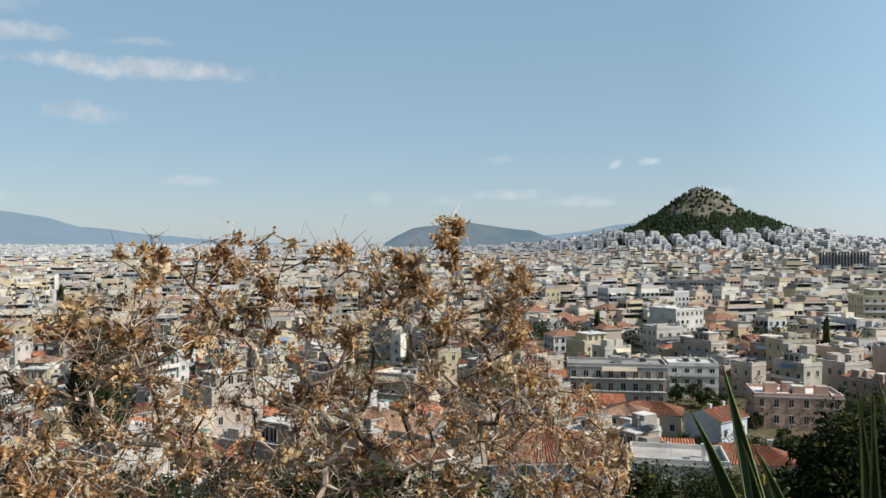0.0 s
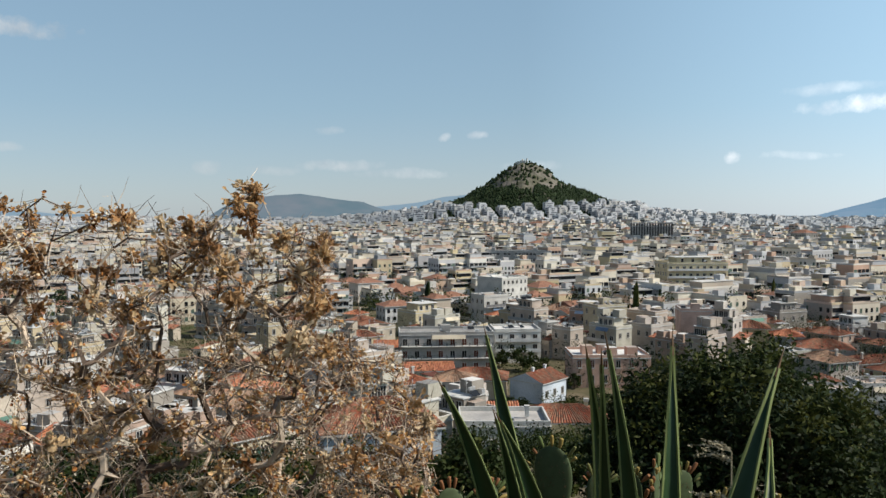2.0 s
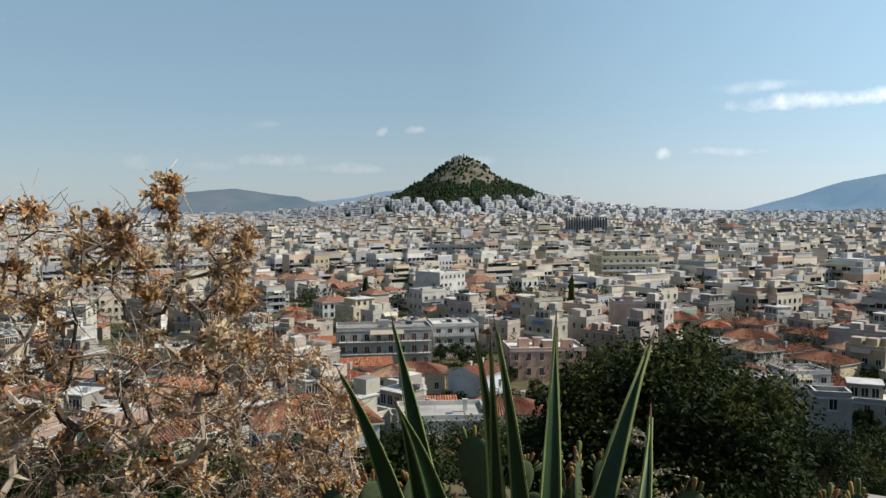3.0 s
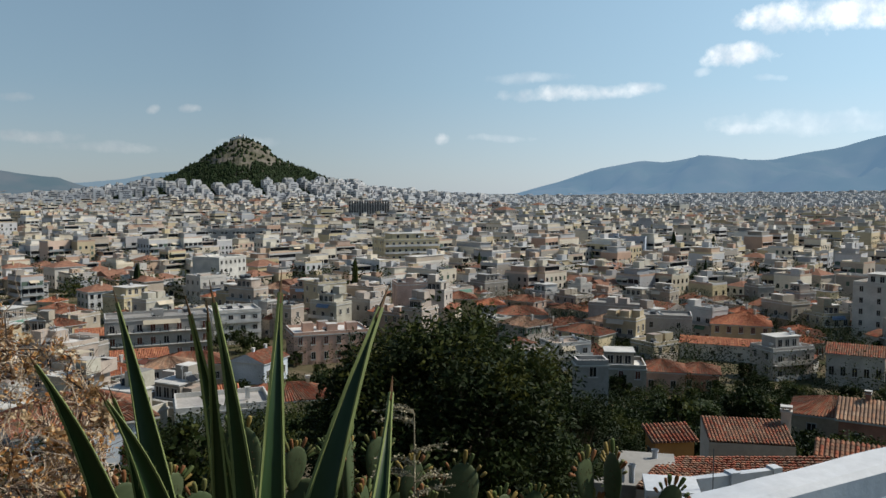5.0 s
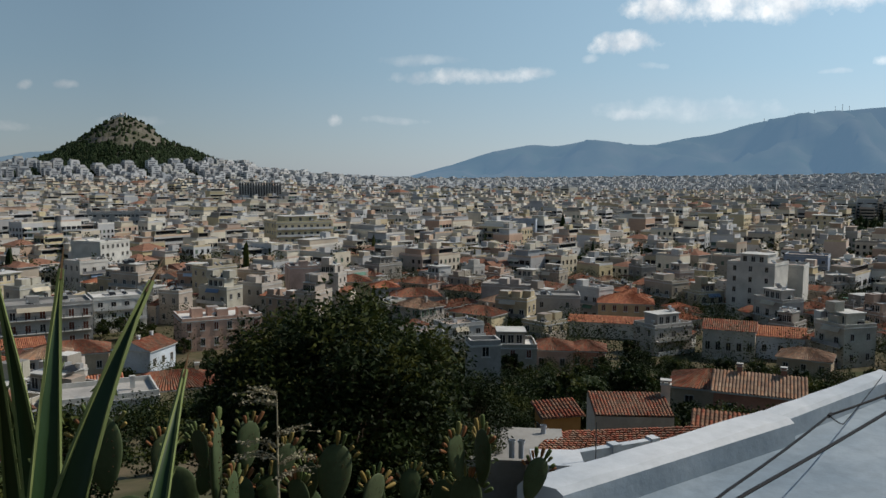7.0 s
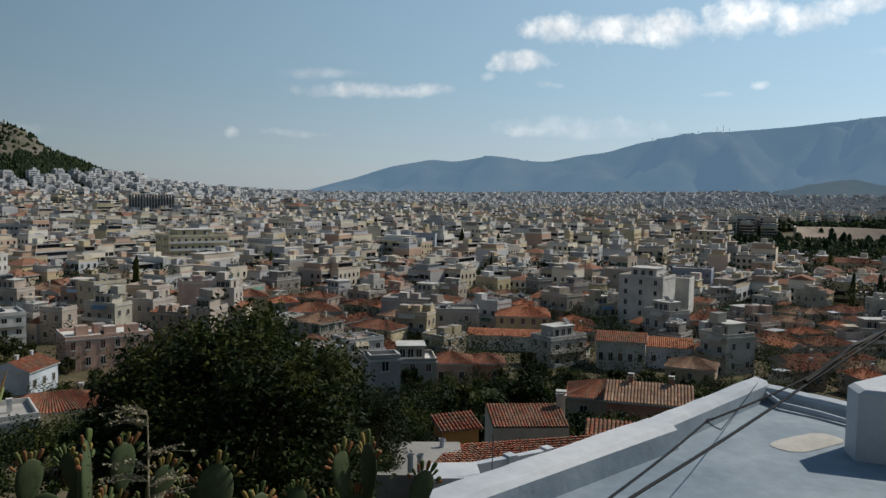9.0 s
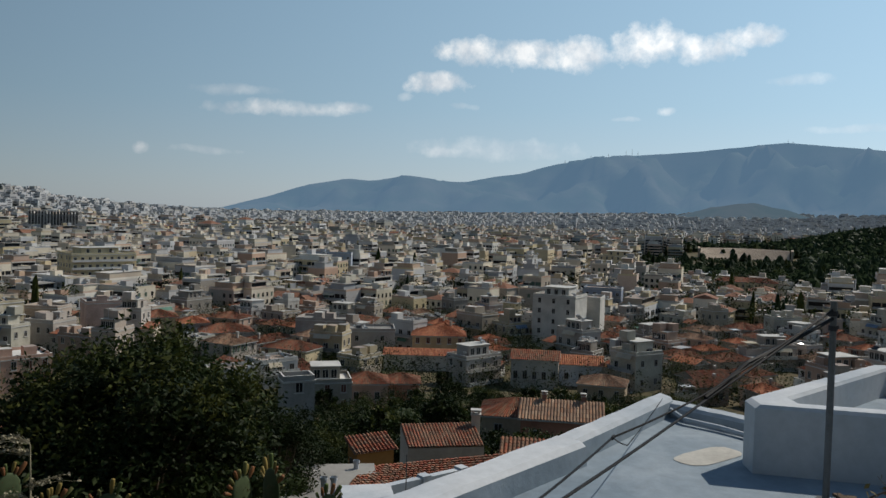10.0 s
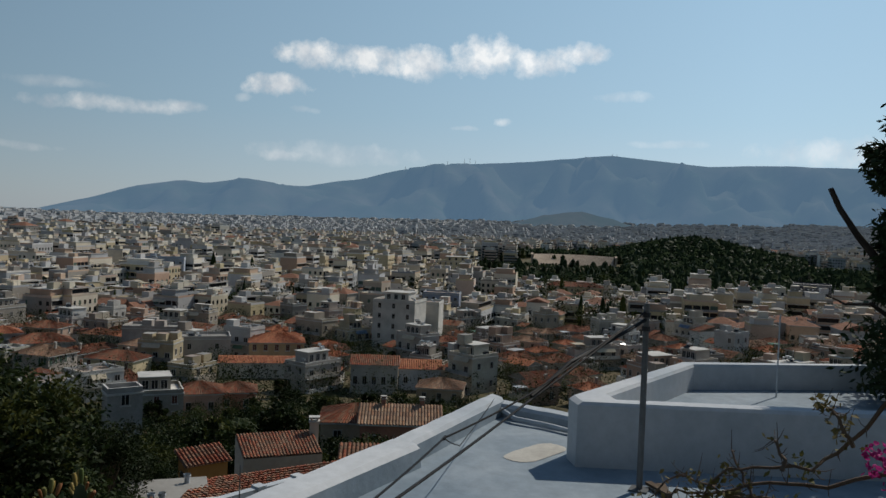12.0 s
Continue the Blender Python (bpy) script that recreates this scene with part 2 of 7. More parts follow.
def polar(az, d):
    return d * math.sin(radians(az)), d * math.cos(radians(az))


def gauss(x, y, az, d, wide, deep):
    cx, cy = polar(az, d)
    s, c = math.sin(radians(az)), math.cos(radians(az))
    u, v = (x - cx) * c - (y - cy) * s, (x - cx) * s + (y - cy) * c
    return math.exp(-(u / wide) ** 2 - (v / deep) ** 2)


R_KEYS = [0, 2, 5, 12, 20, 35, 60, 100, 150, 200, 400, 900, 1500, 2500, 4000, 4950]
Z_KEYS = [42.4, 42.2, 40.3, 37, 34, 29, 23, 13, 4, 0, 0, 2, 6, 14, 24, 28]


def terrain(x, y):
    d = math.hypot(x, y)
    z = float(np.interp(d, R_KEYS, Z_KEYS))
    az = math.degrees(math.atan2(x, y))
    if d > 300:
        z += 42 * gauss(x, y, 18, 1620, 420, 260) + 10 * gauss(x, y, 27, 1900, 500, 300) + 26 * gauss(x, y, 81.5, 1120, 95, 110)
        z += 62 * max(0.0, min(1.0, (az - 40) / 50)) * max(0.0, min(1.0, (d - 1500) / 2400))
    behind = max(0.0, min(1.0, (abs((az - 32 + 180) % 360 - 180) - 80) / 50))
    return z + behind * (min(d, 300) * 0.35 + 0.2 * (42.4 - min(z, 42.4)) + (42.4 - z) * 0.8)


def build_ground():
    shape = Shape()
    radii = [0.0, 1, 2, 3.5, 5, 8, 12, 16, 20, 27, 35, 45, 60, 80, 100, 125, 150, 175, 200, 300, 400, 600, 800, 1000, 1200, 1400, 1600, 1800, 2000, 2500, 3000, 3500, 4000, 4500, 4900]
    count = 144
    for r in radii:
        for k in range(count):
            x, y = polar(k * 360 / count, max(r, 0.01))
            shape.v.append((x, y, terrain(x, y)))
    for i in range(len(radii) - 1):
        for k in range(count):
            j = (k + 1) % count
            shape.f.append((i * count + k, (i + 1) * count + k, (i + 1) * count + j, i * count + j))
            shape.m.append(0)
    ob = new("ground", shape.mesh("ground", [M_GROUND]))
    tagged(ob, "dry earth and scrub slope falling to the city plain", "ground", kind="structure")


build_ground()


def ridge(name, profile, near, far, base, mat, label, relief, seed, rows=26, cols=150):
    """A mountain chain: profile gives azimuth and height in degrees as seen over the plain."""
    az = [p[0] for p in profile]
    el = [p[1] for p in profile]
    shape = Shape()
    for i in range(rows + 1):
        s = i / rows
        for k in range(cols + 1):
            a = az[0] + (az[-1] - az[0]) * k / cols
            d = near + (far - near) * min(s, 1.0)
            top = EYE + far * math.tan(radians(float(np.interp(a, az, el))))
            x, y = polar(a, d)
            fold = noise.fractal(Vector((a * 0.16 + seed, s * 1.6, seed)), 0.8, 2.1, 5)
            fold2 = noise.fractal(Vector((a * 0.5 + seed, s * 4, seed)), 0.8, 2.1, 5)
            z = base + (top - base) * min(1.0, s ** 1.15 + relief * math.sin(math.pi * s) * (fold + 0.45 * fold2), 0.80 + 0.2 * s)
            if i == rows:
                z = top + 3 * fold2
            shape.v.append((x, y, z))
    for i in range(rows):
        for k in range(cols):
            q = i * (cols + 1) + k
            shape.f.append((q, q + 1, q + cols + 2, q + cols + 1))
            shape.m.append(0)
    data = shape.mesh(name, [mat])
    data.polygons.foreach_set("use_smooth", [True] * len(data.polygons))
    return tagged(new(name, data), label, "mountain", kind="structure")


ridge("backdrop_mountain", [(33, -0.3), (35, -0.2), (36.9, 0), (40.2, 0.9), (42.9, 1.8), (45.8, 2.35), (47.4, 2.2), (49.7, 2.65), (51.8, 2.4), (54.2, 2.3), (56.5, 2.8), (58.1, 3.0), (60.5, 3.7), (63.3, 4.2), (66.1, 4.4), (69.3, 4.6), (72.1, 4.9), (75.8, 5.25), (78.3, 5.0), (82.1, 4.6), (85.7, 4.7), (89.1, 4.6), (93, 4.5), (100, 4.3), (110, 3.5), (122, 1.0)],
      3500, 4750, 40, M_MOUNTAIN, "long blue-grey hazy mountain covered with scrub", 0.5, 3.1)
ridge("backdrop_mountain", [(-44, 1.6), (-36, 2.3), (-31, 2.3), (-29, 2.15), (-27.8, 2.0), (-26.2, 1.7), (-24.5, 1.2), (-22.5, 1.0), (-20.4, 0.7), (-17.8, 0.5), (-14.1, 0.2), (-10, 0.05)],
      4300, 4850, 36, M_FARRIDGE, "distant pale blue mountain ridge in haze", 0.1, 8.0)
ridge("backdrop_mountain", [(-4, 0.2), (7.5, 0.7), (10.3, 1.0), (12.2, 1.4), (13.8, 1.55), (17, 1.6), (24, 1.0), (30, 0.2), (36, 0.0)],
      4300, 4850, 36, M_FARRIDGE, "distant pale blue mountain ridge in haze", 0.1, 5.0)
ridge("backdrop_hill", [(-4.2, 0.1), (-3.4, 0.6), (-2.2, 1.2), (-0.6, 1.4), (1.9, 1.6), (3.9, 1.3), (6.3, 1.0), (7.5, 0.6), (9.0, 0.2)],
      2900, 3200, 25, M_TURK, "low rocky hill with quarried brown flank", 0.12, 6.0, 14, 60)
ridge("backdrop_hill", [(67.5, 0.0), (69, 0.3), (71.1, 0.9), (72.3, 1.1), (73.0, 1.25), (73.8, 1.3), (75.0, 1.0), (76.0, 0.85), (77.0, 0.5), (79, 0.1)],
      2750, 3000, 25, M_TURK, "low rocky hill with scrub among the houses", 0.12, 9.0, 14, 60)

# ---- wooded rock hill ----
CREST = [(9.2, -0.3), (11.6, 0.5), (13.5, 1.2), (14.8, 2.0), (15.5, 2.5), (15.9, 2.9), (16.8, 3.45), (17.4, 3.75), (17.7, 3.85), (18.7, 3.65), (19.7, 3.1), (20.3, 2.4), (21.8, 1.8), (23.4, 1.1), (24.1, 0.6), (26.1, 0.3)]


def hill_height(u, v):
    """Height over the plain at u metres across and v metres behind the hill's middle line, 1650 m out."""
    az = math.degrees(u / 1650)
    crest = 1650 * math.tan(radians(float(np.interp(az, [p[0] for p in CREST], [p[1] for p in CREST])))) + EYE
    z = 30 + (crest - 30) * max(0.0, 1 - (abs(v) / 240) ** 1.25)
    return z + (5 * noise.fractal(Vector((u / 60, v / 60, 2)), 0.7, 2.0, 5) if abs(v) > 8 else 1.5 * noise.noise(Vector((u / 12, v / 12, 1))))


def clump(shape, x, y, z, r, h, m=0):
    """A small uneven treetop: a lumpy low dome."""
    k, n = len(shape.v), 6
    for ring, (rr, hh) in enumerate(((0.75, 0.0), (1.0, 0.38), (0.62, 0.8))):
        for i in range(n):
            a = i * math.tau / n + ring * 0.5
            q = rr * r * random.uniform(0.7, 1.2)
            shape.v.append((x + q * math.cos(a), y + q * math.sin(a), z + hh * h * random.uniform(0.85, 1.15)))
    shape.v.append((x + random.uniform(-0.2, 0.2) * r, y, z + h * random.uniform(0.95, 1.15)))
    for ring in range(2):
        for i in range(n):
            j = (i + 1) % n
            shape.f.append((k + ring * n + i, k + ring * n + j, k + (ring + 1) * n + j, k + (ring + 1) * n + i))
            shape.m.append(m)
    for i in range(n):
        shape.f.append((k + 2 * n + i, k + 2 * n + (i + 1) % n, k + 3 * n))
        shape.m.append(m)


def build_hill():
    shape = Shape()
    nu, nv = 130, 60
    for j in range(nv + 1):
        v = -240 + 480 * j / nv
        for i in range(nu + 1):
            u = 1650 * radians(9.2 + 17 * i / nu)
            az, d = math.degrees(u / 1650), 1650 + v
            x, y = polar(az, d)
            shape.v.append((x, y, hill_height(u, v)))
    for j in range(nv):
        for i in range(nu):
            q = j * (nu + 1) + i
            shape.f.append((q, q + 1, q + nu + 2, q + nu + 1))
            shape.m.append(0)
    tagged(new("rocky_hill", shape.mesh("rocky_hill", [M_ROCK])), "steep limestone hill rising over the city", "hill", kind="structure")
    wood = Shape()
    for _ in range(12500):
        u, v = 1650 * radians(random.uniform(9.6, 25.5)), random.uniform(-225, 60)
        z = hill_height(u, v)
        el = (z - EYE) / (1650 + v) * 57.3
        rock = 2.0 + 0.5 * noise.noise(Vector((u / 40, v / 40, 7)))
        if el > rock and random.random() > 0.10 or z < 34:
            continue
        x, y = polar(math.degrees(u / 1650), 1650 + v)
        tall = random.random() < 0.2
        clump(wood, x, y, z - 1, random.uniform(2.2, 4.5) * (0.6 if tall else 1), random.uniform(4, 7) * (1.5 if tall else 1), random.choice((0, 1, 2)))
    tagged(new("pine_wood", wood.mesh("pine_wood", [M_CYPRESS, M_PINE, M_LEAF_DARK])), "dark green pine wood on the hill's lower slopes", "trees", kind="stuff")


build_hill()


def wood_patch(name, label, az0, az1, d0, d1, count, low, high):
    shape = Shape()
    for _ in range(count):
        az, d = random.uniform(az0, az1), math.sqrt(random.uniform(d0 * d0, d1 * d1))
        x, y = polar(az, d)
        tall = random.random() < 0.15
        r = random.uniform(low, high)
        clump(shape, x, y, terrain(x, y) + (0 if tall else 2), r * (0.45 if tall else 1), r * (2.6 if tall else 1.7), random.choice((0, 1, 1, 2)))
    tagged(new(name, shape.mesh(name, [M_CYPRESS, M_PINE, M_PINE])), label, "trees", kind="stuff")


wood_patch("hill_wood", "dense dark pines on a low rounded hill", 75.5, 88.5, 960, 1260, 3600, 3, 6)
wood_patch("park_wood", "dark green trees of a large park", 66, 77, 560, 690, 520, 2.2, 3.6)
wood_patch("park_wood", "dark green trees of a large park", 77, 96, 520, 960, 2600, 3, 6)
wood_patch("park_wood", "low dark trees of a large park", 66, 77.5, 680, 890, 1100, 1.0, 1.5)
wood_patch("park_wood", "dark row of trees between the roofs", 50, 66, 800, 900, 320, 3, 6)
wood_patch("park_wood", "dark row of trees between the roofs", 69, 76, 1060, 1150, 260, 4, 6)

# ---- the city ----
CITY_MATS = [M_WALL, M_ROOF, M_GLASS, M_SLAB, M_RAIL, M_AWNING, M_TANK, M_TILE, M_SHUTTER]
FAR_MATS = [M_WALL_FAR, M_ROOF_FAR, M_GLASS, M_SLAB, M_RAIL, M_AWNING, M_TANK, M_TILE, M_SHUTTER]
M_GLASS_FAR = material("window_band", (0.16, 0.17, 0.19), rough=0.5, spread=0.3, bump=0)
W, RF, GL, SL, RA, AW, TK, TI, SH = range(9)


def facade(shape, m, side, length, depth, z0, z1, style, rng, floor=3.1, simple=False):
    """Openings and balconies on one side (0 front, 1 right, 2 back, 3 left) of a block length x depth."""
    (o, a, b) = m
    hx, hy = length / 2, depth / 2
    if side == 0:
        base, ax, out, span = (-hx, -hy), (1, 0), (0, -1), length
    elif side == 1:
        base, ax, out, span = (hx, -hy), (0, 1), (1, 0), depth
    elif side == 2:
        base, ax, out, span = (hx, hy), (-1, 0), (0, 1), length
    else:
        base, ax, out, span = (-hx, hy), (0, -1), (-1, 0), depth

    def at(s, p, z):
        x, y = base[0] + ax[0] * s + out[0] * p, base[1] + ax[1] * s + out[1] * p
        return (o[0] + a[0] * x + b[0] * y, o[1] + a[1] * x + b[1] * y, o[2] + z)

    def slab(s0, s1, p0, p1, za, zb, mat):
        c = [at(s0, p0, za), at(s1, p0, za), at(s1, p1, za), at(s0, p1, za), at(s0, p0, zb), at(s1, p0, zb), at(s1, p1, zb), at(s0, p1, zb)]
        k = len(shape.v)
        shape.v += c
        for f in ((3, 2, 6, 7), (4, 7, 6, 5), (1, 2, 3, 0), (0, 3, 7, 4), (2, 1, 5, 6)):
            shape.f.append(tuple(k + i for i in f))
            shape.m.append(mat)

    def pane(s0, s1, za, zb, mat, proud=0.03):
        shape.quad(at(s0, proud, za), at(s1, proud, za), at(s1, proud, zb), at(s0, proud, zb), mat)

    if style == "blind":
        return
    levels = max(1, int((z1 - z0) / floor))
    step = rng.uniform(2.3, 3.2)
    bays = max(1, int(span / step))
    w = span / bays
    for lv in range(levels):
        za = z0 + lv * floor
        if style == "balcony":
            deep = rng.choice((1.1, 1.5, 1.8))
            slab(0.3, span - 0.3, 0, deep, za, za + 0.18, SL)
            slab(0.3, span - 0.3, deep - 0.1, deep, za + 0.18, za + 1.0, RA)
            for k in range(bays):
                if rng.random() < 0.92:
                    pane(k * w + 0.2, (k + 1) * w - 0.2, za + 0.2, za + 2.6, GL if rng.random() < 0.75 else SH)
            if not simple and rng.random() < 0.3:
                s0 = rng.uniform(0.3, span * 0.5)
                s1 = s0 + rng.uniform(0.3, 0.5) * span
                shape.quad(at(s0, 0.05, za + 2.9), at(s0, 1.5, za + 2.0), at(min(s1, span), 1.5, za + 2.0), at(min(s1, span), 0.05, za + 2.9), AW)
        elif style == "ribbon":
            pane(0.4, span - 0.4, za + 0.9, za + 2.5, GL)
            slab(0, span, 0, 0.35, za + 2.7, za + 3.0, SL)
        else:
            for k in range(bays):
                if rng.random() < 0.9:
                    c = (k + 0.5) * w
                    pane(c - 0.65, c + 0.65, za + 0.75, za + 2.45, SH if rng.random() < 0.35 else GL)
                    if not simple:
                        slab(c - 0.8, c + 0.8, 0, 0.14, za + 0.63, za + 0.75, SL)


def block_of_flats(shape, m, length, depth, height, rng, simple=False, tiled=False):
    """A plastered block with openings, a set-back top storey and roof clutter."""
    hx, hy = length / 2, depth / 2
    if tiled:
        shape.box(m, -hx, hx, -hy, hy, -4, height, W, RF)
        e = 0.5
        (o, a, b) = m
        rise = min(length, depth) * rng.uniform(0.17, 0.24)

        def at(x, y, z):
            return (o[0] + a[0] * x + b[0] * y, o[1] + a[1] * x + b[1] * y, o[2] + z)
        if length >= depth:
            inset = hy * (1.0 if rng.random() < 0.6 else 0.0)
            r0, r1 = at(-hx + inset, 0, height + rise), at(hx - inset, 0, height + rise)
        else:
            inset = hx * (1.0 if rng.random() < 0.6 else 0.0)
            r0, r1 = at(0, -hy + inset, height + rise), at(0, hy - inset, height + rise)
        c = [at(-hx - e, -hy - e, height), at(hx + e, -hy - e, height), at(hx + e, hy + e, height), at(-hx - e, hy + e, height)]
        if length >= depth:
            faces = ([c[0], c[1], r1, r0], [c[1], c[2], r1], [c[2], c[3], r0, r1], [c[3], c[0], r0])
        else:
            faces = ([c[0], c[1], r0], [c[1], c[2], r1, r0], [c[2], c[3], r1], [c[3], c[0], r0, r1])
        for f in faces:
            shape.face(f, TI)
        shape.face([(p[0], p[1], p[2] - 0.25) for p in reversed(c)], SL)
        for i in range(4):
            j = (i + 1) % 4
            shape.quad((c[i][0], c[i][1], c[i][2] - 0.25), (c[j][0], c[j][1], c[j][2] - 0.25), c[j], c[i], SL)
        for side in range(4):
            facade(shape, m, side, length, depth, 0.3, height, "windows", rng, 3.2, simple)
        if rng.random() < 0.5:
            x, y = rng.uniform(-0.3, 0.3) * length, rng.uniform(-0.2, 0.2) * depth
            shape.box(m, x - 0.35, x + 0.35, y - 0.3, y + 0.3, height + rise * 0.4, height + rise + 1.0, W, SL)
        return
    shape.box(m, -hx, hx, -hy, hy, -4, height, W, RF)
    kinds = ["balcony", "windows", "balcony", "ribbon", "windows", "blind", "blind"]
    main = rng.choice(kinds[:4])
    for side in range(4):
        style = main if side in (0, 2) else rng.choice(kinds)
        facade(shape, m, side, length, depth, 0.6, height, style, rng, 3.1, simple)
    t = 0.22
    for x0, x1, y0, y1 in ((-hx, hx, -hy, -hy + t), (-hx, hx, hy - t, hy), (-hx, -hx + t, -hy + t, hy - t), (hx - t, hx, -hy + t, hy - t)):
        shape.box(m, x0, x1, y0, y1, height, height + 0.8, W, SL, False)
    top = height
    if rng.random() < 0.65:
        i = rng.uniform(1.5, 3.0)
        if length > 9 and depth > 9:
            shape.box(m, -hx + i, hx - rng.uniform(1.0, 3.0), -hy + i, hy - 1.5, height, height + 2.9, W, RF)
            shape.box(m, -hx + i - 0.6, hx - 0.8, -hy + i - 0.8, hy - 1.2, height + 2.9, height + 3.1, SL, RF)
            pm = (m[0], m[1], m[2])
            facade(shape, pm, 0, length - 2 * i, depth - 2 * i + 0.02, height + 0.1, height + 3.2, "ribbon", rng, 3.1, True)
            top = height + 3.1
    x, y = rng.uniform(-0.3, 0.2) * length, rng.uniform(-0.25, 0.25) * depth
    shape.box(m, x - 1.6, x + 1.6, y - 1.8, y + 1.8, top, top + 2.5, W, RF, False)
    if simple:
        return
    for _ in range(rng.randint(2, 6)):
        x, y = rng.uniform(-0.42, 0.42) * length, rng.uniform(-0.42, 0.42) * depth
        kind = rng.random()
        z = height if top == height else top
        if kind < 0.4:
            shape.box(m, x - 0.6, x + 0.6, y - 0.3, y + 0.3, z + 0.6, z + 1.2, TK, TK)
            shape.quad(*[(m[0][0] + m[1][0] * (x + p) + m[2][0] * (y + q), m[0][1] + m[1][1] * (x + p) + m[2][1] * (y + q), m[0][2] + z + h) for p, q, h in ((-0.9, -1.6, 0.15), (0.9, -1.6, 0.15), (0.9, -0.3, 0.9), (-0.9, -0.3, 0.9))], GL)
        elif kind < 0.6:
            shape.box(m, x - 0.03, x + 0.03, y - 0.03, y + 0.03, z, z + 3.2, TK, TK)
            shape.box(m, x - 0.7, x + 0.7, y - 0.02, y + 0.02, z + 2.8, z + 2.85, TK, TK)
        elif kind < 0.8:
            shape.box(m, x - 0.45, x + 0.45, y - 0.3, y + 0.3, z, z + 0.9, SL, SL)
        else:
            shape.box(m, x - 1.8, x + 1.8, y - 1.3, y + 1.3, z + 2.2, z + 2.35, AW, AW)
            for px, py in ((-1.7, -1.2), (1.7, -1.2), (1.7, 1.2), (-1.7, 1.2)):
                shape.box(m, x + px - 0.05, x + px + 0.05, y + py - 0.05, y + py + 0.05, z, z + 2.2, SL, SL)


def turned(x, y, z, degrees):
    c, s = math.cos(radians(degrees)), math.sin(radians(degrees))
    return ((x, y, z), (c, s), (-s, c))


TAKEN = []   # (x, y, radius) kept free of the general run of houses


def free(x, y, r):
    return all((x - tx) ** 2 + (y - ty) ** 2 > (r + tr) ** 2 for tx, ty, tr in TAKEN)


def in_wood(az, d):
    return (77 < az < 96 and 500 < d < 980) or (66 < az < 77.5 and 545 < d < 900) or (75 < az < 89 and 900 < d < 1290) or (50 < az < 66 and 795 < d < 905) or (69 < az < 77.5 and 880 < d < 1160)


def plots(d0, d1, cell, street, block=3):
    """Plots of a jittered street grid between two distances, in the sector the hillside overlooks."""
    rng = random.Random(int(d0) + 17)
    reach = int(d1 / cell) + 2
    turn = 0.22
    c, s = math.cos(turn), math.sin(turn)
    for i in range(-reach, reach):
        for j in range(-reach, reach):
            gx = i * cell + (i // block) * street
            gy = j * cell + (j // 2) * street
            warp = 75 * noise.noise(Vector((gx / 330, gy / 330, 0)))
            warp2 = 75 * noise.noise(Vector((gx / 330, gy / 330, 9)))
            x, y = c * gx - s * gy + warp, s * gx + c * gy + warp2
            d = math.hypot(x, y)
            if not d0 <= d < d1:
                continue
            az = math.degrees(math.atan2(x, y))
            if not -33 < az < 97 or in_wood(az, d):
                continue
            yield rng, x, y, az, d, math.degrees(turn) + 25 * noise.noise(Vector((gx / 300, gy / 300, 5)))


def far_sites(d0, d1, cell, street, low, high):
    """Place, size, height and turn of each block between two distances."""
    for rng, x, y, az, d, turn in plots(d0, d1, cell, street):
        if rng.random() < 0.08:
            continue
        u = 1650 * radians(az)
        if abs(d - 1650) < 240 and 10 < az < 25 and (hill_height(u, d - 1650) > 56 or d > 1650):
            continue
        z = terrain(x, y)
        if abs(d - 1650) < 240 and 9.3 < az < 26:
            z = max(z, hill_height(u, d - 1650))
        h = rng.uniform(low, high) * (1.3 if rng.random() < 0.06 else 1)
        yield rng, x + rng.uniform(-2, 2), y + rng.uniform(-2, 2), z, cell * rng.uniform(0.6, 1.05), cell * rng.uniform(0.55, 0.95), h, turn + rng.choice((0, 90)) + rng.uniform(-6, 6)


def build_middle_distance(name, label, d0, d1, cell, street, low, high):
    shape = Shape()
    for rng, x, y, z, length, depth, h, turn in far_sites(d0, d1, cell, street, low, high):
        block_of_flats(shape, turned(x, y, z, turn), length, depth, h, rng, True, rng.random() < 0.07)
    tagged(new(name, shape.mesh(name, FAR_MATS)), label, "buildings", kind="stuff")


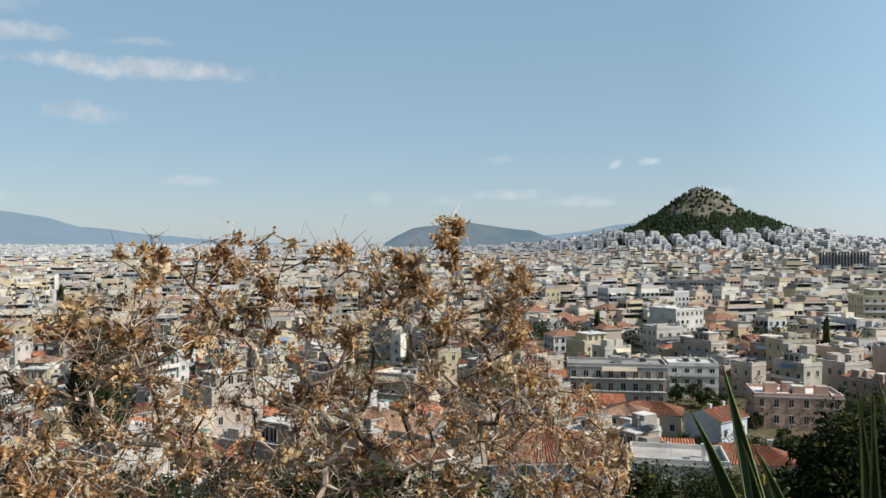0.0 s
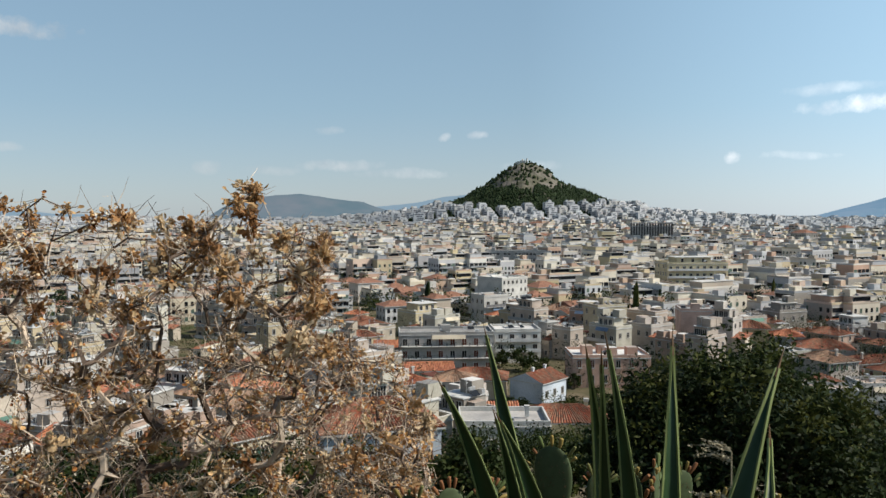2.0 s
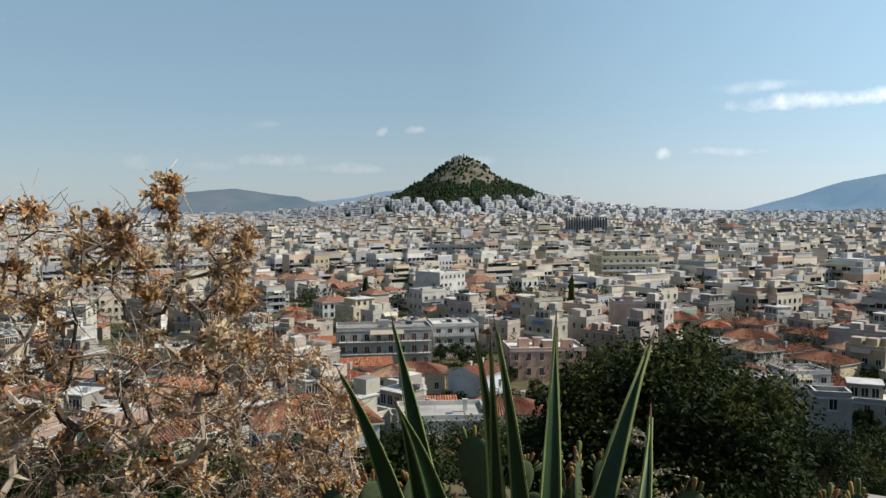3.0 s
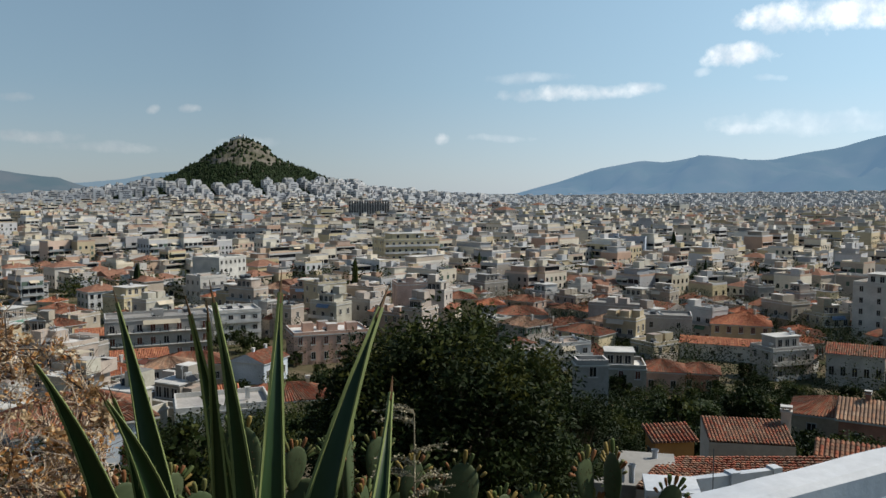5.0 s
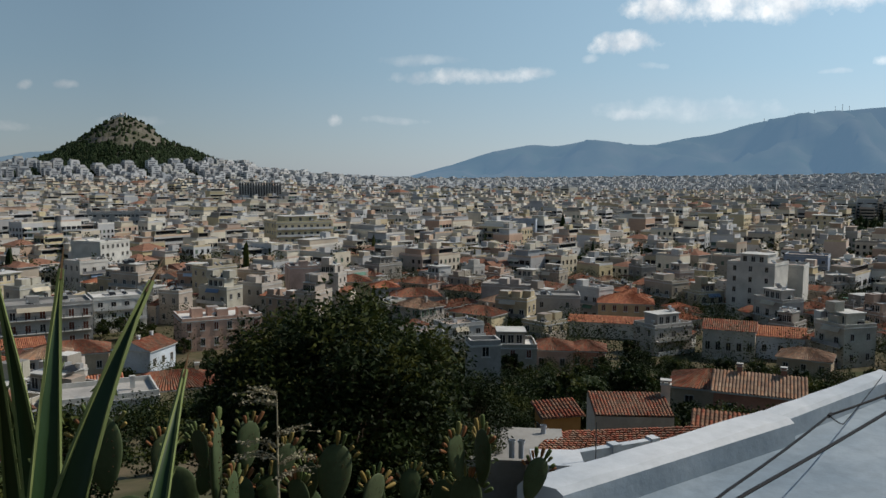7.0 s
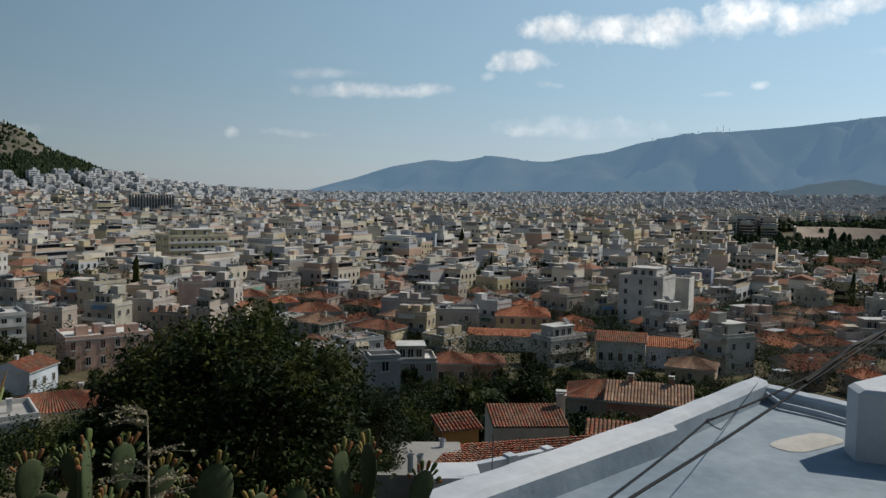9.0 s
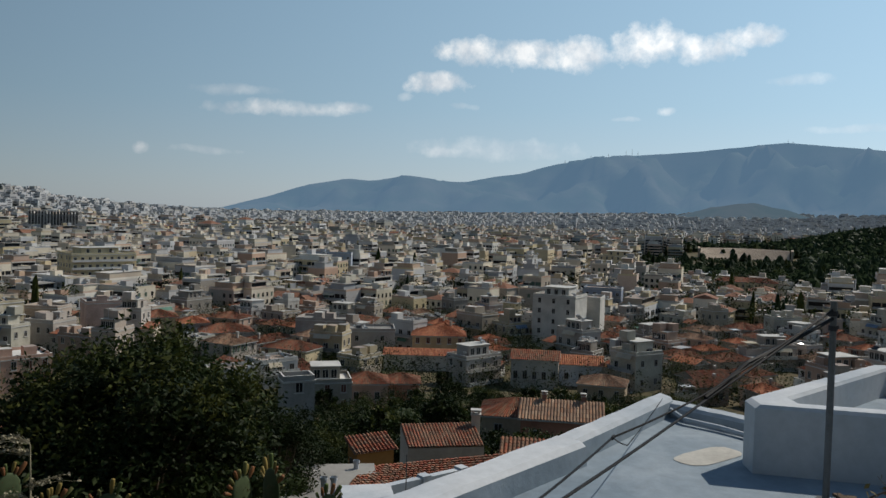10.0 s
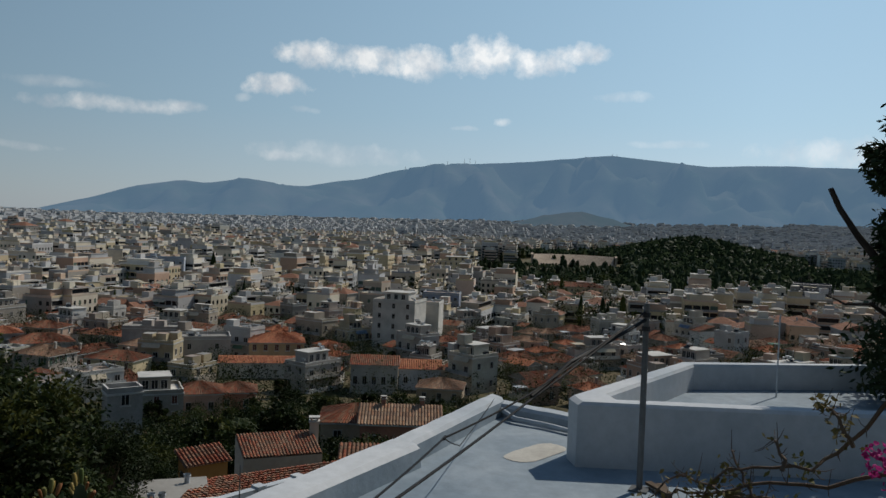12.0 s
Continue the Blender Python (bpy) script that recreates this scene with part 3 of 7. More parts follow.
def build_far(name, label, d0, d1, cell, street, low, high, levels):
    """Far blocks: body, roof storey and rows of openings on every side."""
    rows = np.array([site[1:] for site in far_sites(d0, d1, cell, street, low, high)])
    px, py, pz, length, depth, high_, turn = rows.T
    count = len(rows)
    rnd = np.random.RandomState(int(d0))
    c, q = np.cos(np.radians(turn)), np.sin(np.radians(turn))
    verts, faces, mats = [], [], []
    total = 0

    def world(x, y, z):
        return np.stack([px + c * x - q * y, py + q * x + c * y, pz + z], axis=-1)

    def boxes(x0, x1, y0, y1, z0, z1, side, top):
        nonlocal total
        v = np.stack([world(x, y, z) for z in (z0, z1) for x, y in ((x0, y0), (x1, y0), (x1, y1), (x0, y1))], axis=1).reshape(-1, 3)
        k = (np.arange(count) * 8 + total)[:, None, None]
        pattern = np.array([(0, 1, 5, 4), (1, 2, 6, 5), (2, 3, 7, 6), (3, 0, 4, 7), (4, 5, 6, 7)])[None]
        verts.append(v)
        faces.append((k + pattern).reshape(-1, 4))
        mats.append(np.tile([side] * 4 + [top], count))
        total += count * 8

    def quads(corners, mat):
        nonlocal total
        verts.append(np.stack(corners, axis=1).reshape(-1, 3))
        faces.append(np.arange(count * 4).reshape(-1, 4) + total)
        mats.append(np.full(count, mat))
        total += count * 4

    hx, hy = length / 2, depth / 2
    boxes(-hx, hx, -hy, hy, np.full(count, -4.0), high_, 0, 1)
    i = rnd.uniform(0.2, 0.8, count)
    boxes(-hx * i, hx * 0.8, -hy * 0.7, hy * i, high_, high_ + rnd.uniform(2.2, 3.4, count), 0, 1)
    boxes(-hx * 0.9, -hx * 0.9 + 3, -hy * 0.3, hy * 0.3, high_, high_ + rnd.uniform(1.0, 4.5, count), 0, 1)
    for lv in range(levels):
        za = high_ - (lv + 0.92) * 3.3
        zb = za + 1.9
        for side in range(4):
            s0, s1 = rnd.uniform(0.04, 0.35, count), rnd.uniform(0.62, 0.96, count)
            p = 0.12
            if side == 0:
                ends = [(hx * (2 * f - 1), -hy - p) for f in (s0, s1)]
            elif side == 1:
                ends = [(hx + p, hy * (2 * f - 1)) for f in (s0, s1)]
            elif side == 2:
                ends = [(hx * (1 - 2 * f), hy + p) for f in (s0, s1)]
            else:
                ends = [(-hx - p, hy * (1 - 2 * f)) for f in (s0, s1)]
            (xa, ya), (xb, yb) = ends
            quads([world(xa, ya, za), world(xb, yb, za), world(xb, yb, zb), world(xa, ya, zb)], 2)
    data = bpy.data.meshes.new(name)
    data.from_pydata(np.concatenate(verts).tolist(), [], np.concatenate(faces).tolist())
    # walls and roofs with haze in their colour, and lighter window bands
    for mat in (M_WALL_HAZED, M_ROOF_HAZED, M_GLASS_FAR):
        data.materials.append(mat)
    data.polygons.foreach_set("material_index", np.concatenate(mats).astype(np.int32))
    data.update()
    tagged(new(name, data), label, "buildings", kind="stuff")


build_middle_distance("distant_city", "dense pale apartment blocks of the middle distance", 700, 1350, 18, 7, 11, 21)
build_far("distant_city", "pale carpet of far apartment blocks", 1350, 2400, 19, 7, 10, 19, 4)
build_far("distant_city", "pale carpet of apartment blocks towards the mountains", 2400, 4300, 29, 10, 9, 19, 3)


def city_trees():
    shape = Shape()
    rng = random.Random(5)
    for _ in range(8000):
        az, d = rng.uniform(-32, 96), 330 * math.exp(rng.uniform(0, 2.0))
        x, y = polar(az, d)
        if noise.noise(Vector((x / 70, y / 70, 3))) < 0.05:
            continue
        r = rng.uniform(2, 4.2)
        tall = rng.random() < 0.05
        z, m = terrain(x, y) + 1.0, rng.choice((0, 1, 2, 3))
        high = rng.uniform(7, 13) * (1.25 if tall else 1)
        if d > 620 or tall:
            clump(shape, x, y, z, r * (0.45 if tall else 1.1), high, m)
            continue
        for _ in range(70):
            v = Vector((rng.gauss(0, 1), rng.gauss(0, 1), rng.gauss(0, 1))).normalized() * rng.uniform(0.6, 1.0)
            v *= 1 + 0.35 * noise.noise(v * 2 + Vector((x, y, 0)))
            leaf_quad(shape, (x + v.x * r, y + v.y * r, z + high * 0.62 + v.z * high * 0.4), rng.uniform(0.7, 1.2), 0.4, rng, m)
    tagged(new("street_trees", shape.mesh("street_trees", [M_CYPRESS, M_LEAF, M_LEAF_DARK, M_LEAF_YELLOW])), "dark green treetops between the apartment blocks", "trees", kind="stuff")


def build_near():
    """The run of the town between the landmarks, house by house."""
    cols = [plaster(c) for c in ((0.50, 0.47, 0.39), (0.48, 0.40, 0.27), (0.52, 0.50, 0.46), (0.44, 0.32, 0.25), (0.32, 0.29, 0.25), (0.50, 0.44, 0.32), (0.50, 0.45, 0.40), (0.53, 0.52, 0.50), (0.41, 0.36, 0.29), (0.45, 0.38, 0.32))]
    for rng, x, y, az, d, turn in plots(98, 330, 12.5, 3.8):
        if rng.random() < 0.2 or not free(x, y, 5.0) or (az > 36 and d < 200) or (17 < az < 36 and d < 236) or (az > 4 and d < 110):
            continue
        old = rng.random() < (0.62 if az > 34 else 0.45)
        length, depth = rng.uniform(6.5, 12.5), rng.uniform(6, 10)
        h = rng.choice((4.0, 4.6, 6.4)) if old or d < 165 else rng.choice((6.4, 7.0, 9.6)) if az > 34 else rng.choice((7.0, 9.6, 9.6, 12.6))
        face = -az + rng.choice((-38, -30, -45, 40, 35)) + rng.uniform(-8, 8)
        common = dict(annex=rng.random() < 0.75, x=x, y=y, z=terrain(x, y), length=length, depth=depth, turn=face, wall=rng.choice(cols), seed=int(d))
        side = (0, 1) if (face + az) < 0 else (0, 3)
        if old:
            house(name="town_house", label="plastered old town house under a clay tile roof", height=h, roof=rng.choice(("hip", "hip", "gable")), tile=0.42, sides=side, group=OLD, chimney=rng.randint(0, 1), kind=rng.choice(("plain", "shut", "open")), wood=rng.choice(("brown", "green")), **common)
        else:
            house(name="apartment_building", label="small plastered block of flats with cluttered flat roof", height=h, roof="flat", sides=side, balcony=(0,) if rng.random() < 0.6 else None, group=FLATS, category="building", clutter=rng.randint(4, 7), penthouse=rng.random() < 0.5, **common)


def build_mid():
    shape = Shape()
    for rng, x, y, az, d, turn in plots(330, 700, 14.5, 4.5):
        if rng.random() < 0.05 or not free(x, y, 6):
            continue
        old = rng.random() < (0.28 if d < 480 else 0.1)
        grow = min(1.0, max(0.0, (d - 300) / 250))
        h = rng.choice((6.5, 7.0, 9.8)) if old else rng.choice((7, 9.9, 13, 13, 16.1, 19.2)) * (0.58 + 0.5 * grow)
        if 69 < az < 78 and d > 380:
            h = min(h, 6.5)
        length, depth = rng.uniform(8, 15), rng.uniform(8, 13)
        if rng.random() < 0.12 and not old:
            length *= 1.7
        m = turned(x + rng.uniform(-1.5, 1.5), y + rng.uniform(-1.5, 1.5), terrain(x, y), turn + rng.choice((0, 90, 180)) + rng.uniform(-6, 6))
        block_of_flats(shape, m, length, depth, h, rng, False, old)
    tagged(new("town_buildings", shape.mesh("town_buildings", FAR_MATS)), "dense pale apartment blocks with balconies and cluttered roofs", "buildings", kind="stuff")



# ---- houses with parts ----
PLASTER = {}


def plaster(colour):
    if colour not in PLASTER:
        PLASTER[colour] = material("painted_plaster", colour, spread=0.28, scale=0.6, bump=0.12, bump_scale=6)
    return PLASTER[colour]


M_FRAME_WHITE = material("painted_frame", (0.45, 0.43, 0.40), spread=0.15, bump=0)
M_WOOD_BROWN = material("brown_shutter", (0.13, 0.05, 0.035), spread=0.3, bump=0)
M_WOOD_GREEN = material("green_shutter", (0.06, 0.12, 0.09), spread=0.3, bump=0)
M_IRON = material("iron_rail", (0.05, 0.05, 0.055), rough=0.5, metal=0.5, spread=0.2, bump=0)
M_TILE_NEAR = material("old_clay_tile", (0.40, 0.17, 0.10), palette=[(0.30, 0.11, 0.065), (0.25, 0.13, 0.085), (0.33, 0.15, 0.09), (0.20, 0.125, 0.085), (0.28, 0.165, 0.11), (0.31, 0.10, 0.06)], island_random=1, spread=0.35, scale=3, bump=0.3, bump_scale=20)
M_TILE_TAN = material("weathered_clay_tile", (0.36, 0.24, 0.16), palette=[(0.36, 0.23, 0.15), (0.30, 0.20, 0.14), (0.42, 0.29, 0.20), (0.27, 0.17, 0.12), (0.38, 0.21, 0.13)], island_random=1, spread=0.35, scale=3, bump=0.3, bump_scale=20)
M_TILE_ORANGE = material("orange_clay_tile", (0.46, 0.19, 0.10), palette=[(0.46, 0.18, 0.09), (0.40, 0.16, 0.09), (0.50, 0.23, 0.13), (0.36, 0.13, 0.08)], island_random=1, spread=0.3, scale=3, bump=0.3, bump_scale=20)
M_TILE_PIECE = material("clay_tile_piece", (0.40, 0.17, 0.10), palette=[(0.29, 0.12, 0.07), (0.25, 0.135, 0.09), (0.33, 0.165, 0.10), (0.20, 0.125, 0.09), (0.31, 0.20, 0.13), (0.28, 0.10, 0.06)], spread=0.35, scale=4, bump=0.3, bump_scale=20)


def relief(xs, zs, depth):
    """One connected sheet of cells pushed out by depth(i, j) = (y, material), or None for no cell."""
    s, seen = Shape(), {}

    def vert(p):
        if p not in seen:
            seen[p] = len(s.v)
            s.v.append(p)
        return seen[p]

    nx, nz = len(xs) - 1, len(zs) - 1
    cell = {(i, j): depth((xs[i] + xs[i + 1]) / 2, (zs[j] + zs[j + 1]) / 2) for i in range(nx) for j in range(nz)}
    for (i, j), c in cell.items():
        if c is None:
            continue
        y, m = c
        x0, x1, z0, z1 = xs[i], xs[i + 1], zs[j], zs[j + 1]
        s.f.append(tuple(vert(p) for p in ((x0, y, z0), (x1, y, z0), (x1, y, z1), (x0, y, z1))))
        s.m.append(m)
        for di, dj, p, q in ((1, 0, (x1, z0), (x1, z1)), (0, 1, (x1, z1), (x0, z1)), (-1, 0, (x0, z1), (x0, z0)), (0, -1, (x0, z0), (x1, z0))):
            other = cell.get((i + di, j + dj))
            y2 = 0.02 if other is None else other[0]
            if y2 > y + 1e-6:
                s.f.append(tuple(vert(v) for v in ((p[0], y, p[1]), (p[0], y2, p[1]), (q[0], y2, q[1]), (q[0], y, q[1]))))
                s.m.append(m)
    return s


def window_mesh(kind):
    xs = [-0.62, -0.5, -0.41, -0.03, 0.03, 0.41, 0.5, 0.62]
    zs = [-0.07, 0.0, 0.06, 0.94, 1.0]
    if kind == "shut":
        zs = [-0.07, 0.0, 0.06] + [0.06 + 0.11 * k + d for k in range(1, 8) for d in (-0.02, 0.0)] + [0.94, 1.0]
    if kind == "open":
        xs = [-0.98, -0.62] + xs[1:-1] + [0.62, 0.98]

    def depth(x, z):
        if z < 0:
            return (-0.16, 2) if abs(x) < 0.62 else None
        if abs(x) > 0.5:
            return (-0.08, 3) if kind == "open" else None
        if abs(x) > 0.41 or z < 0.06 or z > 0.94 or abs(x) < 0.03:
            return (-0.10, 0)
        if kind == "shut":
            return (-0.04 if round((z - 0.05) * 1000) % 110 < 20 else -0.07, 3)
        return (-0.03, 1)
    return relief(xs, zs, depth)


WINDOWS = {(k, c): window_mesh(k).mesh("window_" + k, [M_FRAME_WHITE, M_GLASS, M_SLAB, m]) for k in ("plain", "shut", "open") for c, m in (("brown", M_WOOD_BROWN), ("green", M_WOOD_GREEN))}


def balcony_mesh(iron):
    s = Shape()
    s.box(LOCAL, -0.5, 0.5, -1.1, 0, -0.16, 0, 0)
    if iron:
        s.box(LOCAL, -0.5, 0.5, -1.08, -1.04, 0.92, 0.97, 1)
        for k in range(13):
            x = -0.49 + k * 0.98 / 12
            s.box(LOCAL, x - 0.004, x + 0.004, -1.07, -1.05, 0, 0.92, 1, bottom=False)
    else:
        s.box(LOCAL, -0.5, 0.5, -1.1, -1.02, 0, 0.95, 2)
    return s.mesh("balcony", [M_SLAB, M_IRON, M_RAIL])


BALCONY = {True: balcony_mesh(True), False: balcony_mesh(False)}


def lerp(p, q, s):
    return tuple(a + (b - a) * s for a, b in zip(p, q))


def pantiles(shape, a, b, c, d, width, length, m=0):
    """Rows of half-round cover tiles on the slope a-b (eave) to d-c (ridge)."""
    across = max(1, int(round((Vector(b) - Vector(a)).length / width)))
    rows = max(1, int(round((Vector(d) - Vector(a)).length / length)))
    normal = (Vector(b) - Vector(a)).cross(Vector(d) - Vector(a)).normalized()
    for k in range(across):
        s0, s1 = k / across, (k + 1) / across
        for r in range(rows):
            t0, t1 = r / rows, min(1.0, (r + 1.12) / rows)
            k0 = len(shape.v)
            for t, lift in ((t0, 0.03), (t1, 0.0)):
                for i in range(4):
                    s = s0 + (s1 - s0) * (0.08 + 0.84 * i / 3)
                    p = Vector(lerp(lerp(a, b, s), lerp(d, c, s), t)) + normal * (lift + (0.0, 0.3 * width, 0.3 * width, 0.0)[i])
                    shape.v.append(tuple(p))
            for i in range(3):
                shape.f.append((k0 + i, k0 + i + 1, k0 + 5 + i, k0 + 4 + i))
                shape.m.append(m)
            shape.f.append((k0 + 3, k0 + 2, k0 + 1, k0))
            shape.m.append(m)


def house(name, label, x, y, z, length, depth, height, turn, wall, roof="hip", rise=None, sides=(0, 1), bays=None, floors=None, kind="plain", wood="brown", balcony=None, tile=0.0, chimney=0, category="house", group="", win=(1.15, 1.75), clutter=0, seed=0, roofmat=None, back=4.0, penthouse=False, annex=False):
    """A house standing at x, y on ground height z; side 0 looks along -y before the turn."""
    rng = random.Random(seed + int(x * 13 + y * 7))
    base = new(name)
    base.matrix_world = pose(x, y, z, 0, 0, turn)
    tagged(base, label, category, group)
    hx, hy = length / 2, depth / 2
    body = Shape()
    body.box(LOCAL, -hx, hx, -hy, hy, -back, height, 0, 1)
    e = 0.4
    if roof == "flat":
        rim = Shape()
        loops = [(0.15, height - 0.3), (0.15, height - 0.05), (0.0, height - 0.05), (0.0, height + 0.7), (-0.25, height + 0.7), (-0.25, height)]
        for grow, zz in loops:
            rim.v += [(-hx - grow, -hy - grow, zz), (hx + grow, -hy - grow, zz), (hx + grow, hy + grow, zz), (-hx - grow, hy + grow, zz)]
        for r in range(len(loops) - 1):
            for i in range(4):
                j = (i + 1) % 4
                rim.f.append((4 * r + i, 4 * r + j, 4 * r + 4 + j, 4 * r + 4 + i))
                rim.m.append(1 if r in (0, 1, 3) else 0)
        part("parapet", rim.mesh("parapet", [wall, M_SLAB]), base)
    part("wall", body.mesh("wall", [wall, roofmat or M_ROOF, M_SLAB]), base)
    if roof != "flat":
        top = Shape()
        rise = rise or min(hx, hy) * 0.42
        c = [(-hx - e, -hy - e, height), (hx + e, -hy - e, height), (hx + e, hy + e, height), (-hx - e, hy + e, height)]
        along = length >= depth
        inset = 0.0 if roof == "gable" else (hy if along else hx)
        if along:
            r0, r1 = (-hx - (e if roof == "gable" else 0) + inset, 0, height + rise), (hx + (e if roof == "gable" else 0) - inset, 0, height + rise)
            slopes = ([c[0], c[1], r1, r0], [c[2], c[3], r0, r1])
            ends = ([c[1], c[2], r1], [c[3], c[0], r0])
        else:
            r0, r1 = (0, -hy - (e if roof == "gable" else 0) + inset, height + rise), (0, hy + (e if roof == "gable" else 0) - inset, height + rise)
            slopes = ([c[1], c[2], r1, r0], [c[3], c[0], r0, r1])
            ends = ([c[0], c[1], r0], [c[2], c[3], r1])
        for f in slopes:
            top.face(f, 0)
            if tile:
                pantiles(top, f[0], f[1], f[2], f[3], tile, 0.42 if tile < 0.38 else 1.0, 0)
        for f in ends:
            top.face(f, 1 if roof == "gable" else 0)
            if tile and roof != "gable":
                pantiles(top, f[0], f[1], f[2], f[2], tile, 0.42 if tile < 0.38 else 1.0, 0)
        top.face([(p[0], p[1], p[2] - 0.2) for p in reversed(c)], 2)
        for i in range(4):
            p, q = c[i], c[(i + 1) % 4]
            top.quad((p[0], p[1], p[2] - 0.2), (q[0], q[1], q[2] - 0.2), q, p, 2)
        part("roof", top.mesh("roof", [rng.choice((M_TILE_NEAR, M_TILE_NEAR, M_TILE_TAN, M_TILE_ORANGE)) if tile else M_TILE, wall, M_SLAB]), base, "clay tile roof")
    floors = floors or max(1, int(height / 3.2))
    step = height / floors
    for side in sides:
        span = length if side in (0, 2) else depth
        out = hy if side in (0, 2) else hx
        count = bays if bays and side == 0 else max(1, int(span / 3.2))
        around = pose(0, 0, 0, 0, 0, 90 * side)
        for lv in range(floors):
            z0 = lv * step
            if balcony and side in balcony:
                flat = part("balcony", BALCONY[kind != "plain" or rng.random() < 0.3], base, at=around @ pose(0, -out, z0 + 0.2) @ Matrix.Diagonal((span - 0.4, 1.2, 1, 1)))
                if rng.random() < 0.35:
                    cloth = Shape()
                    w = span * rng.uniform(0.15, 0.3)
                    cloth.box(LOCAL, -w, w, -0.04, 0.0, -1.35, 0, 0)
                    part("awning", cloth.mesh("awning", [M_AWNING]), base, at=around @ pose(rng.uniform(-0.2, 0.2) * span, -out - 0.35, z0 + step - 0.15, -38, 0, 0))
            for k in range(count):
                if rng.random() < 0.06:
                    continue
                xx = (k + 0.5) * span / count - span / 2
                tall = bool(balcony and side in balcony)
                w, h = (1.5, 2.1) if tall else win
                style = kind if rng.random() < 0.75 else "plain"
                part("window", WINDOWS[(style, wood)], base, at=around @ pose(xx, -out, z0 + (0.25 if tall else step * 0.32)) @ Matrix.Diagonal((w, 1, h, 1)))
    for k in range(chimney):
        stack = Shape()
        stack.box(LOCAL, -0.3, 0.3, -0.25, 0.25, 0, 1.6, 0)
        stack.box(LOCAL, -0.38, 0.38, -0.33, 0.33, 1.3, 1.42, 1)
        stack.box(LOCAL, -0.4, 0.4, -0.35, 0.35, 1.6, 1.72, 1)
        part("chimney", stack.mesh("chimney", [wall, M_SLAB]), base, at=pose((0.55 - k) * length * 0.5, 0, height + (0.2 if roof == "flat" else (rise or 1) * 0.6)))
    if annex:
        side, w, dp, ah = rng.choice((-1, 1)), length * rng.uniform(0.3, 0.55), depth * rng.uniform(0.5, 0.9), height * rng.uniform(0.45, 0.85)
        wing = Shape()
        wing.box(LOCAL, -w / 2, w / 2, -dp / 2, dp / 2, -back, ah, 0, 1)
        wall2 = rng.choice((wall, plaster((0.76, 0.73, 0.67)), plaster((0.60, 0.52, 0.42))))
        wing_ob = part("annex", wing.mesh("annex", [wall2, M_ROOF]), base, at=pose(side * (hx + w / 2 - 0.1), -hy + dp / 2 - rng.uniform(0.3, 1.5), 0))
        cover = Shape()
        if rng.random() < 0.5:
            pantiles(cover, (-w / 2 - 0.3, -dp / 2 - 0.3, ah + 0.03), (w / 2 + 0.3, -dp / 2 - 0.3, ah + 0.03), (w / 2 + 0.3, dp / 2, ah + dp * 0.26), (-w / 2 - 0.3, dp / 2, ah + dp * 0.26), 0.42, 1.0)
            cover.face([(-w / 2 - 0.3, -dp / 2 - 0.3, ah + 0.02), (w / 2 + 0.3, -dp / 2 - 0.3, ah + 0.02), (w / 2 + 0.3, dp / 2, ah + dp * 0.26), (-w / 2 - 0.3, dp / 2, ah + dp * 0.26)], 0)
            cover.face([(w / 2, dp / 2, ah), (-w / 2, dp / 2, ah), (-w / 2, dp / 2, ah + dp * 0.25), (w / 2, dp / 2, ah + dp * 0.25)], 1)
            part("roof", cover.mesh("roof", [M_TILE_NEAR, wall2]), wing_ob, "lean-to clay tile roof")
        else:
            for x0, x1, y0, y1 in ((-w / 2, w / 2, -dp / 2, -dp / 2 + 0.2), (-w / 2, w / 2, dp / 2 - 0.2, dp / 2), (-w / 2, -w / 2 + 0.2, -dp / 2 + 0.2, dp / 2 - 0.2), (w / 2 - 0.2, w / 2, -dp / 2 + 0.2, dp / 2 - 0.2)):
                cover.box(LOCAL, x0, x1, y0, y1, ah, ah + 0.8, 0, 1, False)
            part("parapet", cover.mesh("parapet", [wall2, M_SLAB]), wing_ob)
            if rng.random() < 0.6:
                shade = Shape()
                shade.box(LOCAL, -w * 0.4, w * 0.4, -dp * 0.35, dp * 0.35, ah + 2.2, ah + 2.3, 0)
                for ux in (-w * 0.38, w * 0.38):
                    for uy in (-dp * 0.33, dp * 0.33):
                        shade.box(LOCAL, ux - 0.05, ux + 0.05, uy - 0.05, uy + 0.05, ah, ah + 2.2, 0, bottom=False)
                part("pergola", shade.mesh("pergola", [rng.choice((M_AWNING, M_WOOD_BROWN, M_TANK))]), wing_ob)
        for lv in range(max(1, int(ah / 3.2))):
            part("window", WINDOWS[("plain", wood)], wing_ob, at=pose(rng.uniform(-0.15, 0.15) * w, -dp / 2, lv * 3.1 + 0.9) @ Matrix.Diagonal((1.1, 1, 1.5, 1)))
    if penthouse:
        attic = Shape()
        attic.box(LOCAL, -hx * 0.6, hx * 0.55, -hy * 0.5, hy * 0.7, height, height + 2.8, 0, 1)
        attic.box(LOCAL, -hx * 0.65, hx * 0.6, -hy * 0.6, hy * 0.75, height + 2.8, height + 3.0, 2)
        part("penthouse", attic.mesh("penthouse", [wall, M_ROOF, M_SLAB]), base)
        for k in range(3):
            part("window", WINDOWS[("plain", "brown")], base, at=pose((-0.4 + 0.35 * k) * hx, -hy * 0.5, height + 0.4) @ Matrix.Diagonal((1.4, 1, 1.9, 1)))
